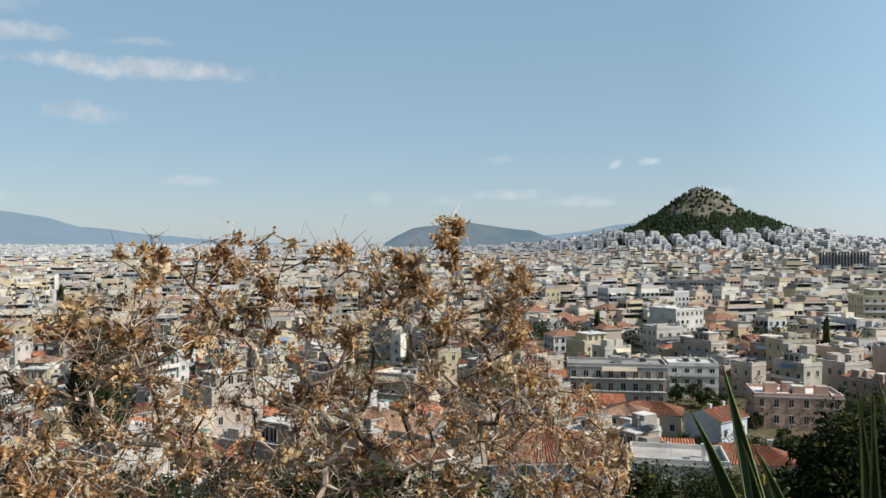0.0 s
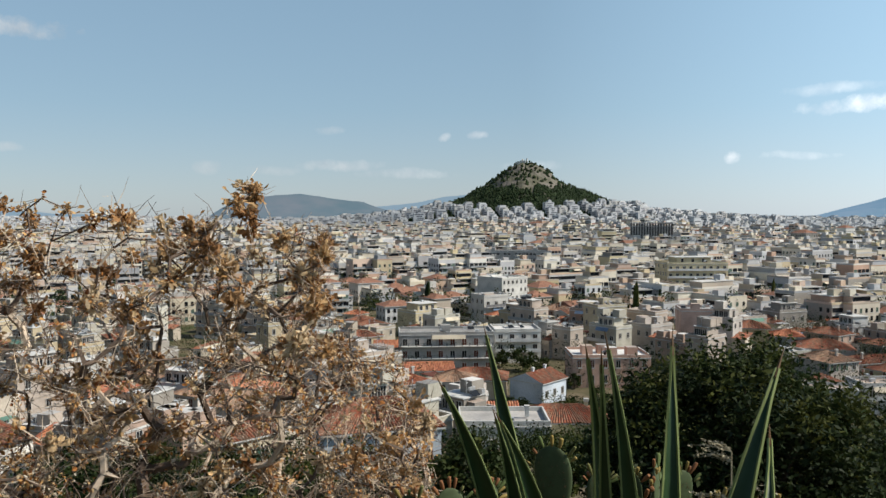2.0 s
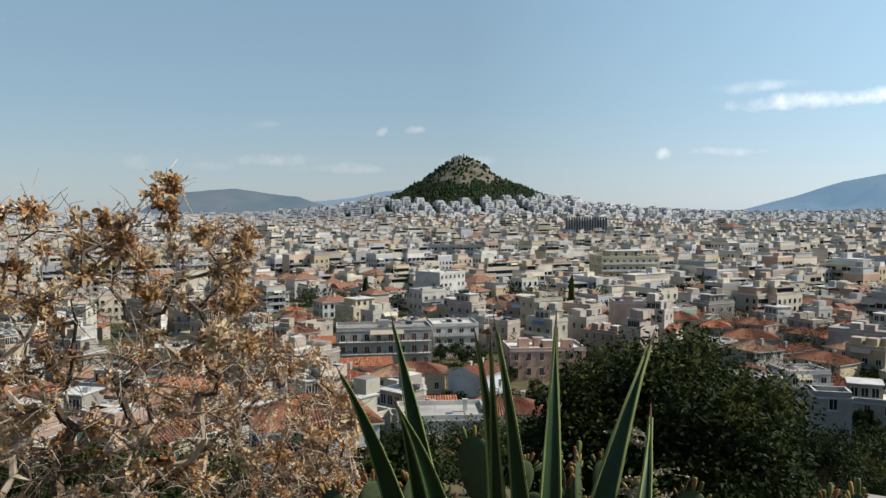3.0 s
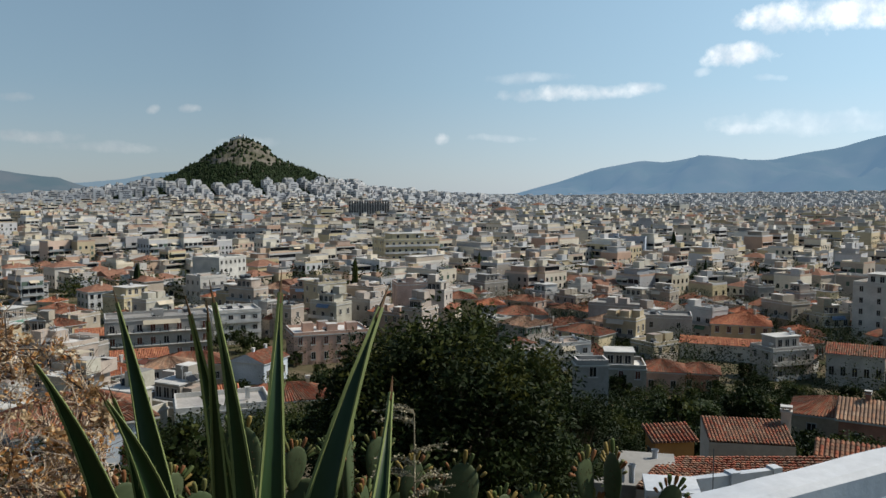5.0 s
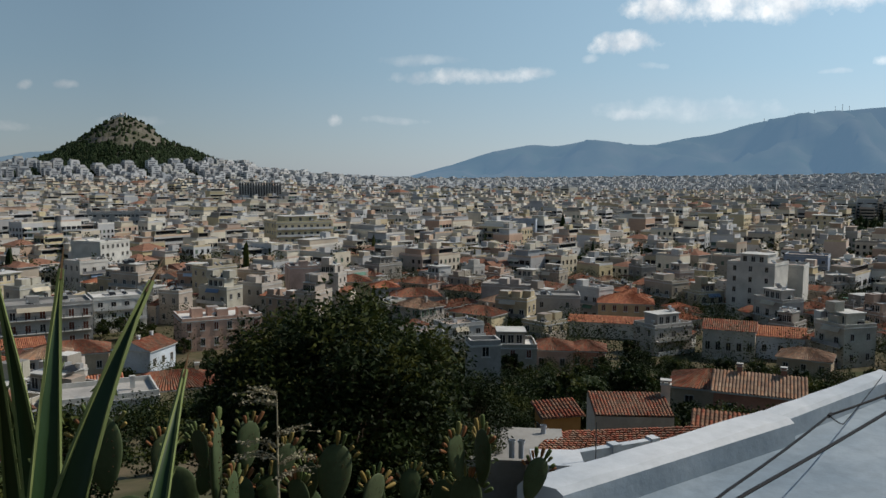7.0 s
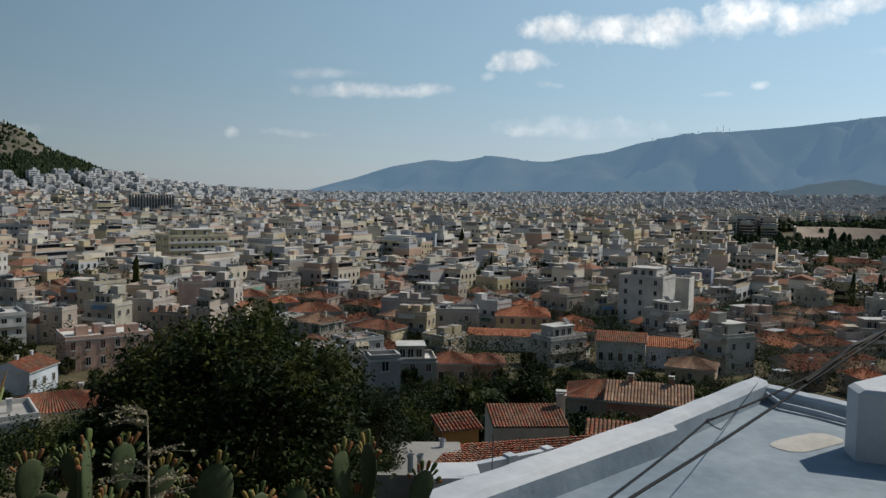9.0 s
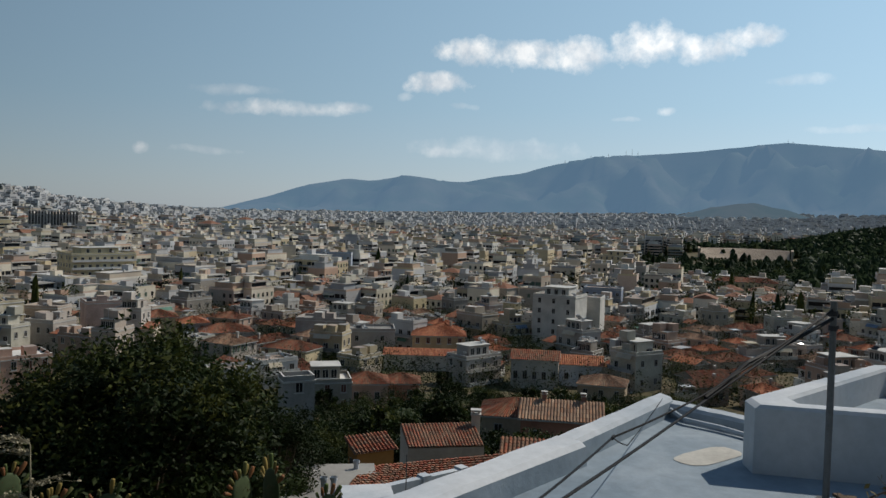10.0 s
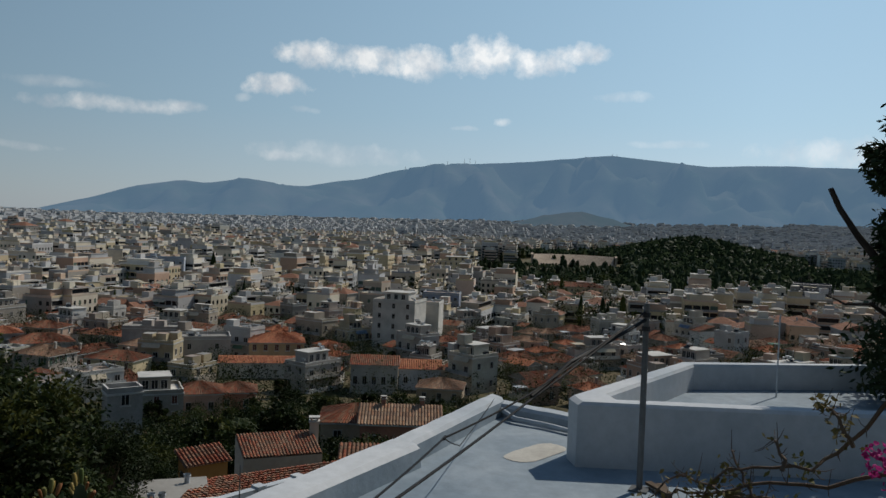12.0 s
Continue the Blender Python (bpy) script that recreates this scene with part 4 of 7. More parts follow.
    for k in range(clutter):
        px, py = rng.uniform(-0.38, 0.38) * length, rng.uniform(-0.38, 0.38) * depth
        lift = height + (3.0 if penthouse and abs(px) < hx * 0.5 and -hy * 0.5 < py < hy * 0.6 else 0)
        bit = Shape()
        pick = rng.random()
        if pick < 0.4:
            bit.box(LOCAL, -0.65, 0.65, -0.25, 0.25, 0.9, 1.4, 0)
            bit.quad((-0.9, -1.5, 0.1), (0.9, -1.5, 0.1), (0.9, -0.2, 0.9), (-0.9, -0.2, 0.9), 1)
            bit.box(LOCAL, -0.8, -0.75, -0.3, -0.25, 0, 0.9, 0)
            bit.box(LOCAL, 0.75, 0.8, -0.3, -0.25, 0, 0.9, 0)
            part("solar_heater", bit.mesh("solar_heater", [M_TANK, M_GLASS]), base, at=pose(px, py, lift, 0, 0, rng.uniform(0, 90)))
        elif pick < 0.65:
            bit.box(LOCAL, -0.03, 0.03, -0.03, 0.03, 0, 2.8, 0)
            for q in range(4):
                bit.box(LOCAL, -0.6, 0.6, -0.02, 0.02, 2.1 + q * 0.2, 2.13 + q * 0.2, 0)
            part("aerial", bit.mesh("aerial", [M_TANK]), base, at=pose(px, py, lift, 0, 0, rng.uniform(0, 180)))
        elif pick < 0.85:
            bit.box(LOCAL, -1.4, 1.4, -1.5, 1.5, 0, 2.3, 0, 1)
            part("stair_head", bit.mesh("stair_head", [wall, M_ROOF]), base, at=pose(px, py, lift))
        else:
            bit.box(LOCAL, -0.5, 0.5, -0.4, 0.4, 0, 0.8, 0)
            part("cooling_unit", bit.mesh("cooling_unit", [M_TANK]), base, at=pose(px, py, lift))
    TAKEN.append((x, y, 0.45 * max(length, depth)))
    return base


def sited(az, d, **given):
    x, y = polar(az, d)
    z = given.pop("z", None)
    return house(x=x, y=y, z=terrain(x, y) if z is None else z, **given)


WHITE, CREAM, PINK, YELLOW, BEIGE, GREY, OCHRE, PALEBLUE, BROWNISH, ROSE = (plaster(c) for c in (
    (0.62, 0.60, 0.55), (0.58, 0.49, 0.32), (0.44, 0.22, 0.16), (0.62, 0.53, 0.34), (0.50, 0.40, 0.29), (0.36, 0.35, 0.33), (0.40, 0.20, 0.07), (0.52, 0.57, 0.62), (0.24, 0.11, 0.07), (0.56, 0.39, 0.32)))
FLATS, OLD = "apartment blocks by the old town", "tiled old town houses"


def landmark_buildings():
    sited(16.3, 352, name="apartment_building", label="white block with rows of dark square windows", length=16, depth=15, height=17, turn=30, wall=WHITE, roof="flat", sides=(0,), bays=6, floors=5, category="building", group=FLATS, clutter=2, win=(1.2, 1.6))
    sited(29.3, 412, name="hotel", label="yellow stepped hotel with long white balconies", length=30, depth=18, height=21, turn=-8, wall=YELLOW, roof="flat", sides=(0, 3), balcony=(0,), category="building", clutter=3, floors=6, penthouse=True)
    sited(26.8, 900, name="office_slab", label="dark office slab with pale vertical fins", length=46, depth=22, height=30, turn=-38, wall=GREY, roof="flat", sides=(0, 1, 3), bays=16, floors=1, category="building", win=(2.0, 25), z=3)
    sited(17.2, 560, name="office_building", label="long grey office block with window bands", length=50, depth=20, height=19, turn=-20, wall=GREY, roof="flat", sides=(0, 1), bays=20, floors=5, category="building", win=(2.1, 1.7), clutter=4)
    sited(12.2, 232, name="apartment_building", label="long low block with deep balconies and green awnings", length=27, depth=12, height=10.4, turn=-8, wall=GREY, roof="flat", sides=(0, 1), balcony=(0,), floors=3, category="building", group=FLATS, clutter=6, kind="shut")
    sited(17.2, 246, name="apartment_building", label="white concrete block behind trees", length=14, depth=12, height=9.4, turn=-8, wall=WHITE, roof="flat", sides=(0, 1), balcony=(0,), floors=3, category="building", group=FLATS, clutter=5)
    sited(23.7, 214, name="town_house", label="salmon-pink house with dark red shutters and flat roof", length=20, depth=13, height=7.8, turn=-12, wall=plaster((0.58, 0.37, 0.28)), roof="flat", sides=(0, 1), bays=6, floors=2, kind="shut", clutter=6, win=(1.2, 2.1))
    sited(10.6, 298, name="town_house", label="pale yellow house with flat roofs at two levels", length=15, depth=12, height=8.8, turn=25, wall=CREAM, roof="flat", sides=(0, 1), category="house", group=OLD, clutter=2, penthouse=True)
    sited(6.2, 250, name="town_house", label="cream house under an orange tile roof", length=10, depth=9, height=6.8, turn=28, wall=CREAM, roof="hip", sides=(0, 3), group=OLD, chimney=1, tile=0.4)
    sited(8.2, 243, name="town_house", label="low house with brown tile roof", length=9, depth=8, height=4.6, turn=-10, wall=GREY, roof="gable", sides=(0, 1), group=OLD, tile=0.4)
    sited(10.9, 205, name="town_house", label="low pale green house with long brown tile roof", length=13, depth=8, height=4.8, turn=-6, wall=plaster((0.45, 0.46, 0.34)), roof="gable", sides=(0, 1), group=OLD, tile=0.4, wood="green", kind="shut")
    sited(14.4, 190, name="town_house", label="house with large orange tile roof", length=15, depth=10, height=5.0, turn=-18, wall=BEIGE, roof="hip", sides=(0, 1), group=OLD, tile=0.4)
    sited(12.9, 172, name="town_house", label="narrow white house with shutters under red tiles", length=8.5, depth=8, height=6.6, turn=-18, wall=WHITE, roof="hip", sides=(0, 1), group=OLD, tile=0.5, bays=2, kind="shut")
    sited(18.9, 186, name="town_house", label="grey-blue gabled house with chimneys", length=10, depth=9, height=5.2, turn=38, wall=PALEBLUE, roof="gable", sides=(0, 1), group=OLD, tile=0.4, chimney=2)
    sited(15.8, 148, name="town_house", label="low house with dark red tile roof", length=8, depth=7, height=4.0, turn=-10, wall=BROWNISH, roof="gable", sides=(0,), group=OLD, tile=0.5, z=4)
    sited(20.6, 128, name="town_house", label="house with weathered brown tile roof and chimney", length=14, depth=8, height=5.5, turn=-14, wall=CREAM, roof="hip", sides=(0, 1), group=OLD, tile=0.45, chimney=1, z=6.5, rise=2.0)
    sited(16.4, 118, name="town_house", label="flat white roof terrace with brown water tank", length=13, depth=9, height=5.5, turn=-12, wall=WHITE, roof="flat", sides=(0,), group=OLD, z=8.5, clutter=2, chimney=1)
    sited(7.2, 84, name="town_house", label="white-blue house with red tile roof behind the shrub", length=12, depth=9, height=6.2, turn=4, wall=PALEBLUE, roof="hip", sides=(0, 1, 3), group=OLD, tile=0.36, z=16.3, rise=2.4, win=(1.1, 1.9), kind="open")
    sited(61.2, 276, name="apartment_building", label="white five-storey block with balconies and brown end wall", length=15, depth=13, height=17.2, turn=-80, wall=WHITE, roof="flat", sides=(0, 3), balcony=(), floors=5, category="building", group=FLATS, clutter=3, penthouse=True, bays=3)
    sited(63.0, 290, name="apartment_building", label="tall white block with blind brown gable", length=12, depth=12, height=15.5, turn=-72, wall=WHITE, roof="flat", sides=(3,), floors=4, category="building", group=FLATS, clutter=2)
    sited(42.2, 222, name="town_house", label="long cream house with bright red tile roof", length=14, depth=9, height=6.4, turn=-75, wall=CREAM, roof="hip", sides=(0, 3), group=OLD, tile=0.4, bays=4, kind="shut", win=(1.0, 1.9))
    sited(52.6, 246, name="town_house", label="ochre neoclassical house with roof lantern", length=16, depth=11, height=7.0, turn=-52, wall=plaster((0.55, 0.40, 0.24)), roof="hip", sides=(0, 1), group=OLD, tile=0.4, bays=5, win=(1.2, 1.9), kind="shut")
    sited(51.3, 226, name="town_house", label="long low white house with red tile roof", length=20, depth=7, height=4.2, turn=-54, wall=WHITE, roof="gable", sides=(0,), group=OLD, tile=0.4, bays=6, win=(0.9, 1.0))
    sited(59.6, 208, name="town_house", label="pale house with arched French windows and brown tiles", length=12, depth=9, height=7.4, turn=-62, wall=plaster((0.56, 0.53, 0.48)), roof="gable", sides=(0, 3), group=OLD, tile=0.5, bays=5, win=(1.2, 2.2), floors=1)
    sited(62.8, 214, name="town_house", label="blue-grey house with skylights in a red tile roof", length=11, depth=9, height=5.6, turn=-62, wall=PALEBLUE, roof="gable", sides=(0,), group=OLD, tile=0.5)
    sited(64.4, 196, name="town_house", label="low house with orange tile roof", length=11, depth=9, height=4.0, turn=-70, wall=BEIGE, roof="hip", sides=(0, 3), group=OLD, tile=0.5)
    sited(44.9, 470, name="apartment_building", label="blue-grey office block with terraces", length=22, depth=14, height=19, turn=-50, wall=plaster((0.40, 0.45, 0.52)), roof="flat", sides=(0, 3), balcony=(0,), category="building", group=FLATS, clutter=3)
    sited(64.2, 378, name="apartment_building", label="blue and white block with dark balconies", length=17, depth=12, height=11.5, turn=-70, wall=plaster((0.30, 0.34, 0.42)), roof="flat", sides=(0, 3), balcony=(0,), category="building", group=FLATS, clutter=3)
    sited(65.2, 520, name="apartment_building", label="cream classical block above the park trees", length=24, depth=18, height=20, turn=-70, wall=CREAM, roof="flat", sides=(0, 3), category="building", group=FLATS, clutter=2, penthouse=True)
    sited(73.6, 500, name="town_house", label="long pale building with orange tile roof", length=34, depth=12, height=8.5, turn=-72, wall=CREAM, roof="hip", sides=(0, 3), group=OLD, tile=0.8)
    sited(89.0, 505, name="office_building", label="dark round-fronted office block with white ribs", length=20, depth=18, height=17, turn=-88, wall=plaster((0.10, 0.10, 0.12)), roof="flat", sides=(0, 3), bays=8, floors=6, category="building", win=(1.4, 1.9))
    sited(29.9, 284, name="apartment_building", label="plain rose-coloured block with white roof rooms", length=14, depth=12, height=12.5, turn=-20, wall=ROSE, roof="flat", sides=(1,), category="building", group=FLATS, clutter=4)
    sited(33.2, 278, name="town_house", label="cream house under a pale tile roof", length=11, depth=10, height=8.0, turn=-28, wall=CREAM, roof="hip", sides=(0, 1), group=OLD, tile=0.42)
    sited(35.4, 270, name="town_house", label="grey house under a hipped tile roof", length=9, depth=9, height=7.0, turn=-28, wall=GREY, roof="hip", sides=(0,), group=OLD, tile=0.42)
    sited(37.6, 262, name="town_house", label="low hall with a broad pale tile roof", length=16, depth=11, height=5.2, turn=-30, wall=GREY, roof="hip", sides=(0,), group=OLD, tile=0.42)
    sited(38.0, 196, name="town_house", label="low white house with a flat roof and dark windows", length=11, depth=8, height=5.4, turn=-30, wall=WHITE, roof="flat", sides=(0,), group=OLD, bays=4, clutter=2)
    sited(44.4, 258, name="apartment_building", label="grey rendered block with a blind wall and plants", length=16, depth=10, height=9.5, turn=-60, wall=plaster((0.42, 0.38, 0.35)), roof="flat", sides=(1,), category="building", group=FLATS, clutter=5)
    sited(47.6, 240, name="apartment_building", label="plain brown-grey block with narrow slit windows", length=15, depth=10, height=9.0, turn=-46, wall=plaster((0.44, 0.40, 0.36)), roof="flat", sides=(0,), bays=2, category="building", group=FLATS, clutter=4)
    sited(44.6, 168, name="town_house", label="pale house with a balustraded roof terrace", length=10, depth=9, height=6.4, turn=-40, wall=plaster((0.36, 0.33, 0.28)), roof="flat", sides=(0, 1), group=OLD, kind="shut", penthouse=True)
    sited(47.5, 176, name="town_house", label="house with an orange tile roof and terrace", length=9, depth=9, height=5.0, turn=-46, wall=ROSE, roof="hip", sides=(0, 1), group=OLD, tile=0.5)
    sited(50.0, 180, name="town_house", label="small house with red tiles and awning", length=8, depth=8, height=4.5, turn=-50, wall=PINK, roof="hip", sides=(0, 1), group=OLD, tile=0.5)
    sited(42.6, 116, name="roof_room", label="small white room with a sheet roof on a terrace", length=4.5, depth=3.5, height=2.6, turn=-30, wall=GREY, roof="flat", sides=(0,), z=17.2, group=OLD)
    sited(58.4, 110, name="town_house", label="low house with red tile hips among bushes", length=9, depth=8, height=4.0, turn=-60, wall=BEIGE, roof="hip", sides=(0,), group=OLD, tile=0.4, z=13.2)
    sited(61.6, 104, name="town_house", label="brick-red house with chimneys and tiles", length=10, depth=8, height=4.6, turn=-62, wall=PINK, roof="gable", sides=(0,), group=OLD, tile=0.4, chimney=2, z=14)
    sited(60.0, 58, name="garden_shed", label="pale rendered outbuilding with a tile roof", length=4.5, depth=3, height=2.6, turn=-60, wall=plaster((0.36, 0.26, 0.22)), roof="gable", tile=0.3, sides=(), z=24.6)


landmark_buildings()

# ---- trees ----


def tube(shape, points, radii, sides=6, m=0):
    k0 = len(shape.v)
    for i, p in enumerate(points):
        p = Vector(p)
        ahead = (Vector(points[min(i + 1, len(points) - 1)]) - Vector(points[max(i - 1, 0)])).normalized()
        side = ahead.cross(Vector((0.3, 0.2, 1))).normalized()
        up = side.cross(ahead)
        for k in range(sides):
            a = k * math.tau / sides
            shape.v.append(tuple(p + (side * math.cos(a) + up * math.sin(a)) * radii[i]))
    for i in range(len(points) - 1):
        for k in range(sides):
            j = (k + 1) % sides
            shape.f.append((k0 + i * sides + k, k0 + i * sides + j, k0 + (i + 1) * sides + j, k0 + (i + 1) * sides + k))
            shape.m.append(m)


def leaf_quad(shape, p, size, slim, rng, m=0, droop=0.0):
    a = Vector((rng.gauss(0, 1), rng.gauss(0, 1), rng.gauss(0, 0.7) - droop)).normalized()
    b = a.cross(Vector((rng.gauss(0, 1), rng.gauss(0, 1), rng.gauss(0, 1)))).normalized() * size * slim
    a = a * size
    p = Vector(p)
    shape.quad(tuple(p), tuple(p + a * 0.5 + b), tuple(p + a), tuple(p + a * 0.5 - b), m)


def tree_meshes(height, spread, crown_low, leaves, leaf, slim, blobs, seed, mats, tufts=0.5, flat=1.0):
    """Trunk with limbs, and a crown of leaf tufts with gaps; foot at the origin."""
    rng = random.Random(seed)
    trunk, crown = Shape(), Shape()
    middle = (height + crown_low) / 2
    half = (height - crown_low) / 2
    tube(trunk, [(0, 0, -0.5), (0.04 * height, 0.02 * height, height * 0.25), (0, 0, crown_low + half * 0.6), (0.1, 0, height * 0.85)], [height * 0.035, height * 0.027, height * 0.018, height * 0.004], 8)
    per = leaves // blobs
    for b in range(blobs):
        while True:
            v = Vector((rng.uniform(-1, 1), rng.uniform(-1, 1), rng.uniform(-1, 1)))
            if 0.35 < v.length < 1.0:
                break
        v = v.normalized() * (0.55 + 0.4 * rng.random())
        centre = Vector((v.x * spread, v.y * spread, middle + v.z * half * flat))
        start = Vector((0, 0, crown_low + half * 0.3 * rng.random()))
        tube(trunk, [tuple(start), tuple(start.lerp(centre, 0.5) + Vector((0, 0, 0.05 * height))), tuple(centre)], [height * 0.012, height * 0.007, height * 0.002], 5)
        r = spread * rng.uniform(0.18, 0.34)
        mat = rng.choices(range(len(mats)), [4, 2, 2][:len(mats)])[0]
        for _ in range(per):
            d = Vector((rng.gauss(0, 1), rng.gauss(0, 1), rng.gauss(0, 0.75)))
            d = d.normalized() * r * rng.random() ** tufts
            leaf_quad(crown, centre + d, leaf * rng.uniform(0.6, 1.3), slim, rng, mat, 0.2)
    return trunk.mesh("trunk", [M_BARK]), crown.mesh("crown", mats)


def plant(name, label, meshes, x, y, z, scale=1.0, turn=0.0, group=""):
    base = new(name)
    base.matrix_world = pose(x, y, z, 0, 0, turn) @ Matrix.Diagonal((scale, scale, scale, 1))
    tagged(base, label, "tree", group)
    part("trunk", meshes[0], base)
    part("crown", meshes[1], base)
    return base


def cypress_meshes(height, spread, seed, count):
    rng = random.Random(seed)
    trunk, crown = Shape(), Shape()
    tube(trunk, [(0, 0, -0.5), (0, 0, height * 0.9)], [height * 0.02, 0.02], 6)
    for _ in range(count):
        s = rng.random() ** 0.8
        r = spread * (math.sin(math.pi * min(1, (s * 0.88 + 0.12))) ** 0.7) * (1.15 - 0.5 * s) * rng.uniform(0.65, 1.12)
        a = rng.uniform(0, math.tau)
        p = Vector((r * math.cos(a), r * math.sin(a), height * (0.03 + 0.95 * s)))
        up = Vector((math.cos(a) * 0.35, math.sin(a) * 0.35, 1)).normalized() * height * 0.045
        side = up.cross(Vector((math.cos(a), math.sin(a), 0.2))).normalized() * height * 0.014
        crown.quad(tuple(p), tuple(p + up * 0.5 + side), tuple(p + up), tuple(p + up * 0.5 - side), 0)
    return trunk.mesh("trunk", [M_BARK]), crown.mesh("crown", [M_CYPRESS])


def palm_meshes():
    rng = random.Random(2)
    trunk, crown = Shape(), Shape()
    tube(trunk, [(0, 0, -1), (0.1, 0, 2.5), (0, 0, 5)], [0.35, 0.28, 0.3], 8)
    for k in range(34):
        a, lift = k * 2.4, rng.uniform(-0.3, 1.0)
        pts = [Vector((math.cos(a) * 2.6 * s, math.sin(a) * 2.6 * s, 5 + lift * 1.8 * s - 1.9 * s * s)) for s in (0, 0.25, 0.5, 0.75, 1)]
        side = Vector((-math.sin(a), math.cos(a), 0))
        for p, q in zip(pts, pts[1:]):
            for sgn in (1, -1):
                for f in (0.0, 0.33, 0.66):
                    r = p.lerp(q, f)
                    crown.quad(tuple(r), tuple(r + side * sgn * 0.5 + (q - p) * 0.5 - Vector((0, 0, 0.25))), tuple(r + side * sgn * 0.52 + (q - p) * 0.75 - Vector((0, 0, 0.28))), tuple(r + (q - p) * 0.25), 0)
    return trunk.mesh("trunk", [M_BARK]), crown.mesh("crown", [M_LEAF])


def plant_trees():
    big = tree_meshes(8.6, 3.7, 0.6, 92000, 0.19, 0.2, 230, 3, [M_LEAF_DARK, M_LEAF_YELLOW, M_LEAF], 0.45)
    x, y = polar(32.6, 25)
    plant("broadleaf_tree", "large dark green tree with yellowish leaf tufts below the path", big, x, y, EYE - 13.2, 1.12)
    side = tree_meshes(7.0, 2.2, 1.0, 22000, 0.16, 0.2, 80, 4, [M_LEAF_DARK, M_LEAF_DARK, M_LEAF], 0.4)
    x, y = polar(41.4, 33)
    plant("broadleaf_tree", "dense dark tree beside a small yard", side, x, y, EYE - 14.4, 0.95, 40)
    x, y = polar(38.0, 39)
    plant("broadleaf_tree", "dense dark tree beside a small yard", side, x, y, EYE - 16.0, 1.0, 140)
    for az, d, s, a in ((36.5, 29, 0.8, 75), (44.2, 36, 0.8, 200), (39.6, 28, 0.62, 300), (47.6, 47, 0.75, 20), (34.0, 34, 0.95, 250)):
        x, y = polar(az, d)
        plant("broadleaf_tree", "dense dark tree beside a small yard", side, x, y, terrain(x, y) - 0.4, s, a)
    olive = tree_meshes(4.5, 2.3, 1.2, 7000, 0.2, 0.2, 46, 6, [M_LEAF_YELLOW, M_LEAF, M_LEAF_DARK], 0.4, 0.7)
    x, y = polar(44.5, 44)
    plant("olive_tree", "grey-green olive tree over a hut", olive, x, y, EYE - 16.2, 1.0)
    kinds = [tree_meshes(7, 3.2, 1.5, 1700, 0.55, 0.36, 26, 11 + k, mats, 0.4) for k, mats in enumerate(([M_LEAF, M_LEAF_DARK, M_LEAF_YELLOW], [M_LEAF_DARK, M_LEAF, M_LEAF_DARK], [M_LEAF, M_LEAF_YELLOW, M_LEAF]))]
    rng = random.Random(8)
    spots = [(57.2, 88, 0.5), (58.8, 84, 0.55), (60.4, 88, 0.55), (62.0, 84, 0.5), (56.0, 80, 0.5), (63.4, 86, 0.5), (43.0, 92, 0.5), (44.6, 90, 0.6), (41.6, 96, 0.6), (43.6, 108, 0.7), (44.9, 112, 0.65), (42.6, 118, 0.65), (23.0, 150, 1.1), (21.5, 158, 0.9), (25.0, 165, 1.0), (26.5, 172, 1.0), (19.5, 205, 1.0), (17.8, 226, 1.2), (19.0, 220, 1.0), (16.3, 232, 0.9), (12.0, 186, 0.7), (33.2, 300, 1.2), (32.0, 296, 1.0),
             (48.8, 92, 1.1), (46.8, 100, 1.0), (50.5, 85, 1.0), (52.5, 118, 1.25), (53.6, 116, 1.2), (55.2, 125, 1.0), (57.0, 128, 1.1), (58.5, 132, 1.0), (60.5, 130, 0.9), (55.0, 70, 0.6), (57.5, 72, 0.7), (59.0, 78, 0.7),
             (66.0, 118, 1.25), (67.6, 122, 1.2), (64.6, 128, 1.0), (69.0, 130, 1.0), (52.4, 60, 0.5), (49.5, 66, 0.7), (46.0, 72, 0.7), (45.0, 60, 0.6), (40.0, 130, 0.9), (38.2, 140, 0.9), (36.5, 150, 0.9), (43.0, 142, 0.8), (41.2, 120, 0.9),
             (44.8, 222, 0.9), (46.3, 228, 0.9), (55.8, 262, 1.0), (57.4, 258, 1.0), (60.8, 246, 0.8), (72.5, 150, 0.9), (76.0, 170, 0.8), (79.0, 205, 0.8), (82.0, 190, 0.9), (90.0, 150, 1.2), (92.0, 140, 1.3), (87.0, 160, 1.0),
             (5.5, 215, 0.8), (4.2, 225, 0.8), (7.0, 200, 0.7), (9.5, 180, 0.7), (11.4, 150, 0.7), (18.0, 95, 0.5), (13.2, 95, 0.6), (10.8, 70, 0.5), (12.4, 60, 0.5), (14.5, 66, 0.5), (22.0, 80, 0.7), (24.0, 70, 0.7), (27.5, 110, 0.9), (30.0, 125, 0.9), (34.5, 120, 0.9), (-28.5, 60, 0.8), (-30, 75, 0.8), (-26, 150, 0.8), (-18, 160, 0.8), (-8, 140, 0.8), (0, 150, 0.7), (62.5, 92, 0.7), (60.6, 86, 0.7), (63.5, 100, 0.8), (49.5, 140, 0.9), (47.0, 128, 0.8), (51.2, 148, 0.9), (45.4, 150, 0.7)]
    for az, d, s in spots:
        x, y = polar(az, d)
        if d < 165 and free(x, y, 1.0) is False:
            d += 6
            x, y = polar(az, d)
        plant("garden_tree", "leafy green garden tree between the houses", kinds[rng.randrange(3)], x, y, terrain(x, y) - 0.3, s * 0.85, rng.uniform(0, 360), "garden trees")
